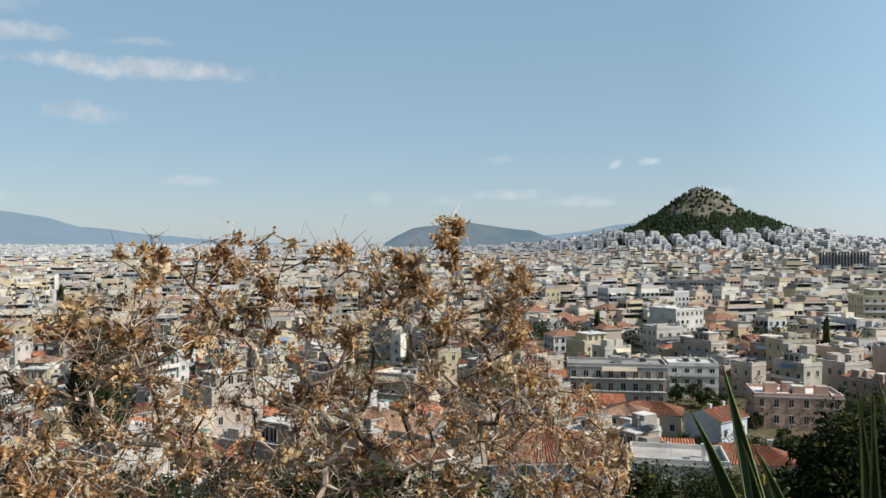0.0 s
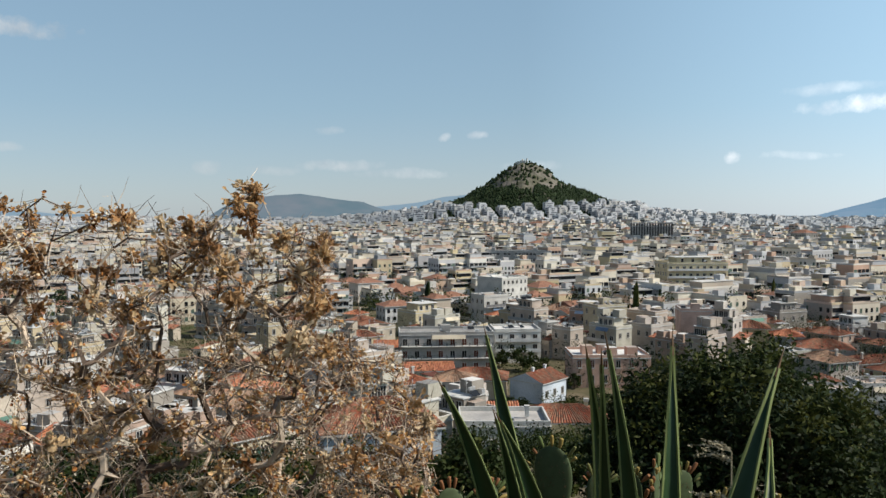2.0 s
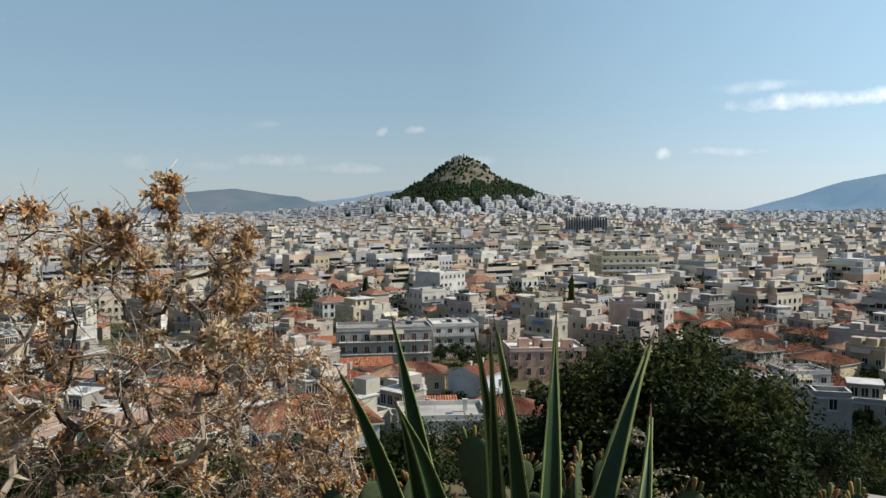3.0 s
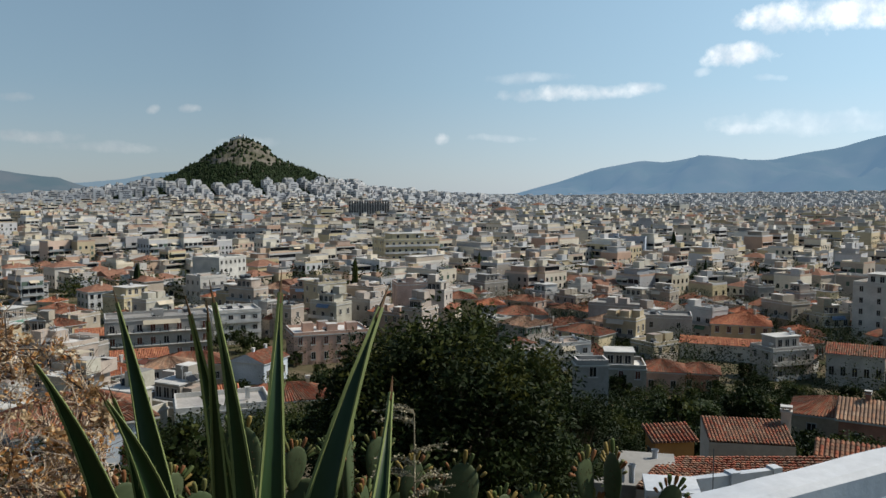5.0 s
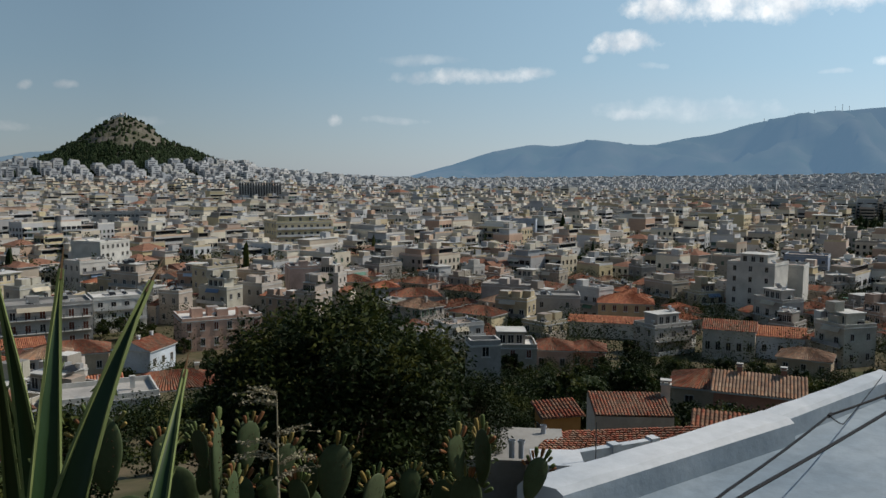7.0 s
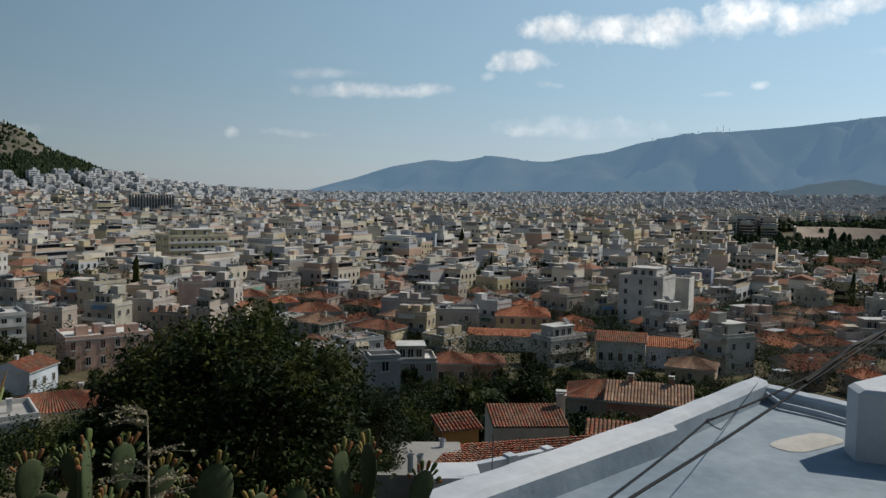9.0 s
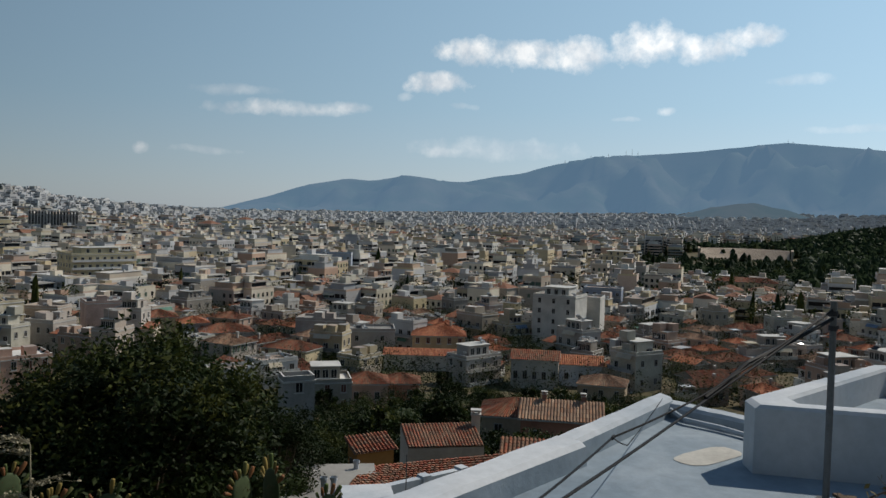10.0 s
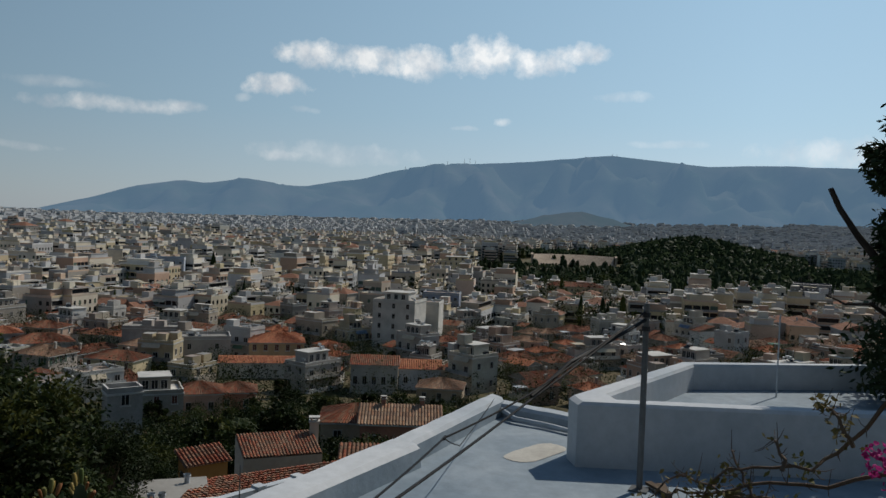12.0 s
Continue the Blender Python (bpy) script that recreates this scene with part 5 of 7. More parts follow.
    for k in range(150):
        az, d = (rng.uniform(34, 70), rng.uniform(56, 185)) if k < 105 else (rng.uniform(34, 94), rng.uniform(150, 330))
        x, y = polar(az, d)
        if free(x, y, 1.5):
            plant("garden_tree", "leafy green garden tree between the houses", kinds[rng.randrange(3)], x, y, terrain(x, y) - 0.3, rng.uniform(0.45, 0.8) if d > 80 else rng.uniform(0.3, 0.55), rng.uniform(0, 360), "garden trees")
    for _ in range(55):
        az, d = rng.uniform(-32, 34), rng.uniform(45, 330)
        x, y = polar(az, d)
        plant("garden_tree", "leafy green garden tree between the houses", kinds[rng.randrange(3)], x, y, terrain(x, y) - 0.3, rng.uniform(0.5, 0.8), rng.uniform(0, 360), "garden trees")
    dark = cypress_meshes(16, 1.9, 5, 2600)
    for az, d, s in ((47.4, 520, 1.0), (48.1, 520, 1.25), (49.9, 505, 0.8), (50.7, 505, 1.15), (43.6, 170, 0.5), (45.0, 172, 0.55), (87.6, 262, 0.55), (46.2, 172, 0.5), (34.6, 262, 0.5)):
        x, y = polar(az, d)
        z = terrain(x, y) + (0.0 if d != 62 else EYE - 11.5 - terrain(x, y))
        plant("cypress_tree", "tall dark slender cypress", dark, x, y, z, s, rng.uniform(0, 360), "cypresses")
    stout = cypress_meshes(9, 2.3, 6, 5200)
    x, y = polar(-23.3, 62)
    plant("cypress_tree", "stout dark cypress beyond the shrub", stout, x, y, EYE - 14.3, 1.0, 0, "cypresses")
    palm = palm_meshes()
    for az, d, s in ((50.2, 112, 1.0), (14.0, 262, 1.2)):
        x, y = polar(az, d)
        plant("palm_tree", "palm tree with arching green fronds", palm, x, y, terrain(x, y), s)


plant_trees()


def garden_thicket():
    """The unbroken green of the gardens between the houses below."""
    rng = random.Random(31)
    shape = Shape()
    zones = [(34, 70, 58, 188, 420), (17, 34, 60, 172, 150), (-34, 17, 36, 100, 130), (70, 95, 90, 190, 120), (-34, 34, 190, 330, 260), (34, 95, 190, 330, 640), (34, 95, 330, 430, 220)]
    for a0, a1, d0, d1, count in zones:
        for _ in range(count):
            az, d = rng.uniform(a0, a1), math.sqrt(rng.uniform(d0 * d0, d1 * d1))
            x, y = polar(az, d)
            if not free(x, y, 0.8):
                continue
            z = terrain(x, y)
            h = rng.uniform(5.0, 9.5) if d > 190 else rng.uniform(2.2, 4.8) if d > 75 else rng.uniform(1.2, 2.4)
            r = h * rng.uniform(0.5, 0.75)
            mat = rng.choice((0, 0, 1, 1, 2))
            for _ in range(400 if d < 190 else 190):
                v = Vector((rng.gauss(0, 1), rng.gauss(0, 1), rng.gauss(0, 1))).normalized() * rng.random() ** 0.3
                v.x, v.y = v.x * (1 + 0.3 * noise.noise(v * 3 + Vector((x, y, 0)))), v.y * (1 + 0.3 * noise.noise(v * 3 + Vector((y, x, 4))))
                leaf_quad(shape, (x + v.x * r, y + v.y * r, z + h * 0.5 + v.z * h * 0.55), rng.uniform(0.2, 0.42) * (1 if d < 190 else 1.4), 0.38, rng, mat)
    tagged(new("garden_thicket", shape.mesh("garden_thicket", [M_LEAF_DARK, M_LEAF, M_LEAF_YELLOW])), "dense green bushes and small trees filling the gardens", "bushes", kind="stuff")


garden_thicket()

# ---- near slope: small yards and tiled roofs ----
M_WHITEWASH = material("whitewash", (0.52, 0.54, 0.56), second=(0.38, 0.42, 0.46), spread=0.22, scale=1.6, bump=0.25, bump_scale=14)
M_ROOFPAINT = material("painted_roof", (0.32, 0.37, 0.41), second=(0.20, 0.25, 0.295), spread=0.3, scale=1.3, bump=0.35, bump_scale=7)
M_PATCH = material("bare_cement", (0.55, 0.53, 0.48), spread=0.25, scale=4, bump=0.3, bump_scale=20)
M_CABLE = material("black_cable", (0.015, 0.015, 0.017), rough=0.5, spread=0.2, bump=0)
M_STEEL = material("grey_pipe", (0.16, 0.17, 0.18), rough=0.45, metal=0.6, spread=0.3, scale=6, bump=0.1, bump_scale=30)


YARD_STAND = (0.437, 0.134, -0.087)
CACTUS_STAND = (0.38, 0.19, -0.083)
BRANCH_STAND = (0.464, 0.045, -0.083)
stand = [(0.0, 0.0, 0.0)]


def at(az, d, el):
    """A place by compass angle, distance and height angle from the current standpoint."""
    x, y = polar(az, d)
    sx, sy, sz = stand[0]
    return (x + sx, y + sy, EYE + sz + d * math.tan(radians(el)))


stand[0] = YARD_STAND


def tiled_yard_roof():
    """The roof just below the white terrace, tile by tile."""
    base = new("tiled_roof")
    tagged(base, "old clay tile roof of mixed brown and red tiles", "roof")
    a, b, c, d = at(45.6, 29.5, -20.0), at(60.5, 30.0, -19.4), at(58.0, 36, -16.7), at(47.6, 35, -17.9)
    deck = Shape()
    drop = lambda p, h: (p[0], p[1], p[2] - h)
    deck.quad(drop(a, 0.05), drop(b, 0.05), drop(c, 0.05), drop(d, 0.05), 0)
    deck.quad(drop(d, 3), drop(c, 3), drop(b, 3.0), drop(a, 3.0), 0)
    for p, q in ((a, b), (b, c), (c, d), (d, a)):
        deck.quad(drop(p, 3), drop(q, 3), drop(q, 0.05), drop(p, 0.05), 1)
    part("deck", deck.mesh("deck", [M_TILE, plaster((0.5, 0.45, 0.4))]), base)
    rows, across = 15, 38
    normal = (Vector(b) - Vector(a)).cross(Vector(d) - Vector(a)).normalized()
    rng = random.Random(4)
    rest = Shape()
    along = (Vector(d) - Vector(a)).normalized()
    sidew = (Vector(b) - Vector(a)).normalized()
    piece = Shape()
    for t, lift, wid in ((0.0, 0.035, 0.11), (0.47, 0.0, 0.095)):
        for i in range(5):
            ang = math.pi * i / 4
            piece.v.append((-wid * math.cos(ang), t, lift + wid * 0.75 * math.sin(ang)))
    for i in range(4):
        piece.f.append((i, i + 1, 6 + i, 5 + i))
        piece.m.append(0)
    piece.f.append((4, 3, 2, 1, 0))
    piece.m.append(0)
    tile = piece.mesh("tile", [M_TILE_PIECE])
    frame3 = Matrix((sidew, normal.cross(sidew), normal)).transposed().to_4x4()
    made = 0
    for r in range(rows):
        for k in range(across):
            p = Vector(lerp(lerp(a, b, (k + 0.5) / across), lerp(d, c, (k + 0.5) / across), r / rows))
            m = Matrix.Translation(p) @ frame3 @ pose(rng.uniform(-0.02, 0.02), 0, rng.uniform(0, 0.02), 0, 0, rng.uniform(-4, 4))
            if made < 300:
                part("tile", tile, base, at=m)
                made += 1
            else:
                k0 = len(rest.v)
                rest.v += [tuple(m @ Vector(v)) for v in piece.v]
                rest.f += [tuple(k0 + i for i in f) for f in piece.f]
                rest.m += piece.m
    tagged(part("tiles", rest.mesh("tiles", [M_TILE_NEAR]), base), kind="stuff")


tiled_yard_roof()


def plain_roof(label, a, b, c, d, tile):
    """A tiled slope over a walled room."""
    base = new("tiled_house")
    tagged(base, label, "house", OLD)
    wall = Shape()
    for p, q in ((a, b), (b, c), (c, d), (d, a)):
        wall.quad((p[0], p[1], p[2] - 5), (q[0], q[1], q[2] - 5), q, p, 0)
    part("wall", wall.mesh("wall", [plaster((0.5, 0.42, 0.36))]), base)
    top = Shape()
    n = (Vector(b) - Vector(a)).cross(Vector(d) - Vector(a)).normalized() * 0.06
    lift = lambda p: tuple(Vector(p) + n)
    top.quad(lift(a), lift(b), lift(c), lift(d))
    pantiles(top, lift(a), lift(b), lift(c), lift(d), tile, 0.42)
    part("roof", top.mesh("roof", [M_TILE_NEAR]), base, "red clay pantile roof")
    return base


near_house = plain_roof("low house with a red pantile slope", at(50.6, 50, -16.6), at(56.1, 50.5, -16.3), at(55.3, 54.5, -14.75), at(50.0, 54.5, -15.0), 0.2)


def near_chimney():
    x, y, z = at(55.45, 54, -15.4)
    s = Shape()
    m = turned(x, y, z, -55)
    s.box(m, -0.3, 0.3, -0.25, 0.25, -1.2, 1.25, 0)
    s.box(m, -0.36, 0.36, -0.31, 0.31, 1.25, 1.35, 1)
    for dx in (-0.2, 0.2):
        s.box(m, dx - 0.06, dx + 0.06, -0.2, 0.2, 1.35, 1.55, 0)
    s.box(m, -0.36, 0.36, -0.31, 0.31, 1.55, 1.63, 1)
    part("chimney", s.mesh("chimney", [plaster((0.62, 0.55, 0.48)), M_SLAB]), near_house)


near_chimney()


def hut():
    """Ochre hut with a lean-to tile roof."""
    base = new("garden_hut")
    tagged(base, "small ochre hut with a mossy tile roof and grey door", "hut")
    x, y, z = at(47.9, 40, -18.6)
    m = turned(x, y, z, -30)
    s = Shape()
    s.box(m, -0.95, 0.95, -0.8, 0.8, -1.5, 1.6, 0)
    part("wall", s.mesh("wall", [OCHRE]), base)
    s = Shape()
    (o, a, b) = m
    pt = lambda u, v, h: (o[0] + a[0] * u + b[0] * v, o[1] + a[1] * u + b[1] * v, o[2] + h)
    s.m.clear()
    pantiles(s, pt(-1.15, -1.0, 1.62), pt(1.15, -1.0, 1.7), pt(1.15, 1.0, 2.05), pt(-1.15, 1.0, 1.95), 0.2, 0.4)
    s.quad(pt(-1.15, -1.0, 1.6), pt(1.15, -1.0, 1.68), pt(1.15, 1.0, 2.03), pt(-1.15, 1.0, 1.93))
    part("roof", s.mesh("roof", [M_TILE_NEAR]), base, "mossy brown tile roof")
    s = Shape()
    s.box(m, -1.0, -0.95, -0.45, 0.35, -1.0, 1.1, 0)
    part("door", s.mesh("door", [M_IRON]), base)


hut()


def yard_bits():
    """Whitewashed stack, low wall and small pipes beside the terrace."""
    x, y, z = at(47.8, 17.0, -19.5)
    base = new("whitewashed_stack")
    tagged(base, "square whitewashed masonry stack with flat cap", "chimney")
    m = turned(x, y, z, -42)
    s = Shape()
    s.box(m, -0.5, 0.5, -0.45, 0.45, -2.5, -0.12, 0)
    part("shaft", s.mesh("shaft", [M_WHITEWASH]), base)
    s = Shape()
    s.box(m, -0.55, 0.55, -0.5, 0.5, -0.12, 0, 0)
    part("cap", s.mesh("cap", [M_WHITEWASH]), base)
    s = Shape()
    tube(s, [at(50.6, 17, -19.8), at(50.6, 17, -17.0)], [0.012, 0.012], 5)
    part("rod", s.mesh("rod", [M_STEEL]), base)
    wall = new("low_wall")
    tagged(wall, "low whitewashed wall with small piers", "wall")
    p, q = Vector(at(49.3, 18.6, -19.0)), Vector(at(54.8, 20.0, -18.3))
    turn = math.degrees(math.atan2(q.y - p.y, q.x - p.x))
    s = Shape()
    m = turned(p.x, p.y, p.z, turn)
    run = (q - p).length
    s.box(m, 0, run, -0.1, 0.1, -2.5, 0, 0)
    part("panel", s.mesh("panel", [M_WHITEWASH]), wall)
    for k in range(2):
        s = Shape()
        s.box(m, run * (0.45 + 0.5 * k) - 0.12, run * (0.45 + 0.5 * k) + 0.12, -0.14, 0.14, -2.5, 0.05, 0)
        part("pier", s.mesh("pier", [M_WHITEWASH]), wall)
    for az, d, el in ((44.6, 30, -19.5), (45.3, 30, -19.5), (46.9, 34, -18.3)):
        pipe = new("vent_pipe")
        tagged(pipe, "short white vent pipe on a low roof", "pipe", "white vent pipes")
        s = Shape()
        x, y, z = at(az, d, el)
        tube(s, [(x, y, z - 0.1), (x, y, z + 0.5)], [0.11, 0.11], 10)
        tube(s, [(x, y, z + 0.5), (x, y, z + 0.6)], [0.15, 0.15], 10)
        part("shaft", s.mesh("shaft", [M_WHITEWASH]), pipe)


yard_bits()


def yard_annex():
    base = new("yard_annex")
    tagged(base, "low flat-roofed annex behind the tiled roof", "house", OLD)
    x, y, z = at(45.6, 31.5, -19.2)
    s = Shape()
    s.box(turned(x, y, z, -45), -2.6, 1.6, -1.0, 3.2, -3, -0.05, 0, 1)
    part("wall", s.mesh("wall", [plaster((0.36, 0.35, 0.33)), plaster((0.30, 0.29, 0.27))]), base)


yard_annex()

# ---- the white terraced roof ----
FLOOR = EYE - 2.9


def white_roof():
    base = new("white_roof_terrace")
    tagged(base, "whitewashed flat roof with worn blue-grey floor and parapets", "roof terrace")
    house_body = Shape()
    corners = [(5.1, 4.75), (11.75, 4.6), (11.3, 2.2), (11.3, -6.0), (4.4, -6.0)]
    k = len(corners)
    house_body.v += [(x, y, FLOOR - 6) for x, y in corners] + [(x, y, FLOOR) for x, y in corners]
    for i in range(k):
        j = (i + 1) % k
        house_body.f.append((j, i, k + i, k + j))
        house_body.m.append(0)
    house_body.f.append(tuple(range(2 * k - 1, k - 1, -1)))
    house_body.m.append(1)
    part("floor", house_body.mesh("floor", [M_WHITEWASH, M_ROOFPAINT]), base, "worn blue-grey painted roof floor")

    def kerb(name, outer, inner, top, low):
        """A parapet with rounded shoulders along a line."""
        bm = bmesh.new()
        n = 14
        rings = []
        for i in range(n + 1):
            s = i / n
            o, q = Vector((*lerp(outer[0], outer[1], s), 0)), Vector((*lerp(inner[0], inner[1], s), 0))
            wob = 0.012 * noise.noise(Vector((s * 9, top, 1)))
            ring = [(o, low), (o, top - 0.05), (o.lerp(q, 0.12), top + wob), (o.lerp(q, 0.85), top - 0.01 + wob), (q, top - 0.06), (q + (q - o) * 0.12, low + 0.06), (q + (q - o) * 0.5, low)]
            rings.append([bm.verts.new((p.x, p.y, z)) for p, z in ring])
        for a, b in zip(rings, rings[1:]):
            for i in range(6):
                bm.faces.new((a[i], b[i], b[i + 1], a[i + 1])).material_index = 1 if i > 3 else 0
        bm.faces.new(rings[0])
        bm.faces.new(list(reversed(rings[-1])))
        bmesh.ops.recalc_face_normals(bm, faces=bm.faces)
        data = bpy.data.meshes.new(name)
        bm.to_mesh(data)
        bm.free()
        data.materials.append(M_WHITEWASH)
        data.materials.append(M_ROOFPAINT)
        return part(name, data, base, "whitewashed rounded parapet")

    kerb("parapet", ((5.05, 4.80), (8.62, 4.62)), ((5.2, 4.42), (8.62, 4.20)), FLOOR + 0.28, FLOOR - 0.3)
    kerb("parapet", ((8.60, 4.60), (11.75, 4.62)), ((8.60, 4.32), (11.6, 4.34)), FLOOR + 0.27, FLOOR - 0.3)
    kerb("parapet", ((11.76, 4.6), (11.3, 2.0)), ((11.48, 4.4), (11.05, 2.0)), FLOOR + 0.2, FLOOR - 0.3)
    kerb("parapet", ((5.02, -6.0), (5.05, 4.8)), ((5.3, -6.0), (5.3, 4.5)), FLOOR + 0.1, FLOOR - 0.3)
    patch = Shape()
    x, y = 9.95, 3.25
    ring = []
    for i in range(18):
        a = i * math.tau / 18
        r = 1 + 0.12 * noise.noise(Vector((math.cos(a) * 2, math.sin(a) * 2, 4)))
        u, v = 0.55 * r * math.copysign(abs(math.cos(a)) ** 0.6, math.cos(a)), 0.24 * r * math.copysign(abs(math.sin(a)) ** 0.6, math.sin(a))
        ring.append((x + 0.9 * u + 0.25 * v, y - 0.25 * u + 0.9 * v, FLOOR + 0.006))
    patch.face(ring)
    part("cement_patch", patch.mesh("cement_patch", [M_PATCH]), base, "pale bare cement patch")
    # upper terrace
    top, floor2 = EYE - 2.12, EYE - 2.52
    outer = [(9.65, 2.65), (9.95, 2.85), (13.55, 2.10), (17.2, -3.2), (12.6, -3.6), (11.15, -0.7), (10.15, 1.5)]
    centre = Vector((12.6, 0.0))
    inner = []
    for i, p in enumerate(outer):
        a, b = Vector(outer[i - 1]), Vector(outer[(i + 1) % len(outer)])
        p = Vector(p)
        n1, n2 = Vector((p - a)).normalized(), Vector((b - p)).normalized()
        n = (Vector((n1.y, -n1.x)) + Vector((n2.y, -n2.x))).normalized()
        if n.dot(centre - p) < 0:
            n = -n
        inner.append(p + n * 0.27)
    inner[0] = Vector((10.1, 2.25))
    inner[1] = Vector((10.35, 2.45))
    bm = bmesh.new()
    rows = []
    for p, q in zip(outer, inner):
        p = Vector(p)
        rows.append([bm.verts.new((p.x, p.y, FLOOR - 0.2)), bm.verts.new((p.x, p.y, top - 0.04)), bm.verts.new((*p.lerp(q, 0.12), top)), bm.verts.new((*p.lerp(q, 0.9), top)), bm.verts.new((q.x, q.y, top - 0.04)), bm.verts.new((q.x, q.y, floor2 - 0.05))])
    for i in range(len(rows)):
        a, b = rows[i], rows[(i + 1) % len(rows)]
        for k in range(5):
            bm.faces.new((a[k], b[k], b[k + 1], a[k + 1]))
    bmesh.ops.recalc_face_normals(bm, faces=bm.faces)
    data = bpy.data.meshes.new("upper_wall")
    bm.to_mesh(data)
    bm.free()
    data.materials.append(M_WHITEWASH)
    part("upper_wall", data, base, "whitewashed wall of the raised terrace")
    deck = Shape()
    deck.face([(q.x, q.y, floor2) for q in inner])
    part("upper_floor", deck.mesh("upper_floor", [M_ROOFPAINT]), base, "worn painted floor of the raised terrace")
    for bx, by, br in ((11.15, 2.15, 0.09), (11.4, 2.1, 0.07), (11.62, 2.02, 0.1), (11.3, 1.95, 0.05)):
        s = Shape()
        clump(s, bx, by, floor2, br, br * 1.2)
        rub = tagged(new("rubble_stone", s.mesh("rubble_stone", [M_PATCH])), "small pale rubble lump on the terrace floor", "rubble", "rubble")
    tube_shape = Shape()
    pts = [(11.42, 4.3, FLOOR + 0.12), (11.2, 4.0, FLOOR + 0.07), (11.15, 3.5, FLOOR + 0.06), (11.0, 3.0, FLOOR + 0.05), (10.6, 2.8, FLOOR + 0.04)]
    tube(tube_shape, pts, [0.035] * 5, 8)
    tagged(new("hose", tube_shape.mesh("hose", [M_WHITEWASH])), "pale painted pipe lying along the parapet", "pipe")
    base2 = new("mast_pole")
    tagged(base2, "dark steel pipe mast carrying two black cables", "pole")
    s = Shape()
    tube(s, [(9.21, 1.80, FLOOR), (9.205, 1.80, EYE - 1.9), (9.195, 1.805, EYE - 0.86)], [0.034, 0.034, 0.032], 12)
    part("pipe", s.mesh("pipe", [M_STEEL]), base2)
    s = Shape()
    for z in (EYE - 1.0, EYE - 1.15):
        tube(s, [(9.197, 1.805, z), (9.197, 1.805, z + 0.05)], [0.045, 0.045], 10)
    part("clamp", s.mesh("clamp", [M_IRON]), base2)
    s = Shape()
    s.box(LOCAL, 9.11, 9.31, 1.70, 1.90, FLOOR, FLOOR + 0.02, 0)
    part("foot_plate", s.mesh("foot_plate", [M_STEEL]), base2)

    def sag(points, r):
        s = Shape()
        out = []
        for p, q in zip(points, points[1:]):
            for i in range(8):
                w = i / 8
                x, y, z = lerp(p, q, w)
                out.append((x, y, z - 0.012 * math.sin(math.pi * w)))
        out.append(points[-1])
        tube(s, out, [r] * len(out), 6)
        return s.mesh("cable", [M_CABLE])

    tie = (9.197, 1.805, EYE - 0.93)
    tagged(new("cable", sag([tie, (7.27, 2.42, EYE - 1.58), (6.29, 2.80, EYE - 1.82), (4.39, 2.49, EYE - 1.82), (0.21, 1.79, EYE - 1.82)], 0.009)), "black cable sagging from the mast", "cable", "mast cables")
    tagged(new("cable", sag([tie, (7.27, 2.40, EYE - 1.62), (4.45, 2.39, EYE - 1.81), (0.50, 2.37, EYE - 2.07)], 0.011)), "black cable sagging from the mast", "cable", "mast cables")
    tagged(new("cable", sag([(9.197, 1.80, EYE - 1.02), (7.9, 2.25, EYE - 1.36), (7.27, 2.41, EYE - 1.60)], 0.02)), "black cable sagging from the mast", "cable", "mast cables")
    tagged(new("cable", sag([(6.29, 2.80, EYE - 1.82), (8.4, 3.6, EYE - 2.5), (11.5, 4.45, EYE - 2.65)], 0.006)), "thin black cable across the roof", "cable", "mast cables")
    s = Shape()
    tube(s, [(6.26, 2.79, EYE - 1.82), (6.32, 2.80, EYE - 1.815)], [0.014, 0.014], 8)
    tagged(new("cable_joint", s.mesh("cable_joint", [M_CABLE])), "taped black joint on the cables", "joint")
    s = Shape()
    x, y, _ = at(87.6, 13.2, -5)
    tube(s, [(x, y, floor2), (x, y, EYE - 1.25)], [0.014, 0.012], 6)
    tagged(new("aerial_rod", s.mesh("aerial_rod", [M_WHITEWASH])), "thin white rod standing on the raised terrace", "rod")
    s = Shape()
    s.box(turned(9.3, 1.55, FLOOR, 20), -0.22, 0.22, -0.05, 0.05, 0, 0.03, 0)
    s.box(turned(9.25, 1.6, FLOOR, 45), -0.2, 0.2, -0.04, 0.04, 0.03, 0.06, 0)
    tagged(new("loose_board", s.mesh("loose_board", [M_BARK])), "weathered board lying by the mast's foot", "board")


white_roof()

# ---- dry bougainvillea ----
M_TWIG = material("dry_twig", (0.17, 0.125, 0.095), second=(0.09, 0.065, 0.05), spread=0.4, scale=8, bump=0.4, bump_scale=60)
M_TWIG_PALE = material("pale_branch", (0.58, 0.47, 0.36), spread=0.35, scale=8, bump=0.4, bump_scale=60)
BRACTS = [(0.62, 0.34, 0.13), (0.70, 0.46, 0.23), (0.76, 0.61, 0.40), (0.44, 0.19, 0.06), (0.66, 0.40, 0.17), (0.80, 0.70, 0.53), (0.26, 0.11, 0.05), (0.58, 0.40, 0.22)]
M_BRACT = material("papery_bract", BRACTS[0], palette=BRACTS, island_random=1, rough=0.7, spread=0.2, scale=10, bump=0, translucent=0.35)
CLUSTERS = [(0.58, 0.37, 0.18), (0.66, 0.47, 0.26), (0.46, 0.25, 0.11), (0.70, 0.54, 0.34), (0.34, 0.18, 0.08), (0.60, 0.39, 0.19), (0.50, 0.30, 0.14)]
M_BRACT_PIECE = material("papery_bract_cluster", CLUSTERS[0], palette=CLUSTERS, rough=0.7, spread=0.4, scale=28, bump=0, translucent=0.35)
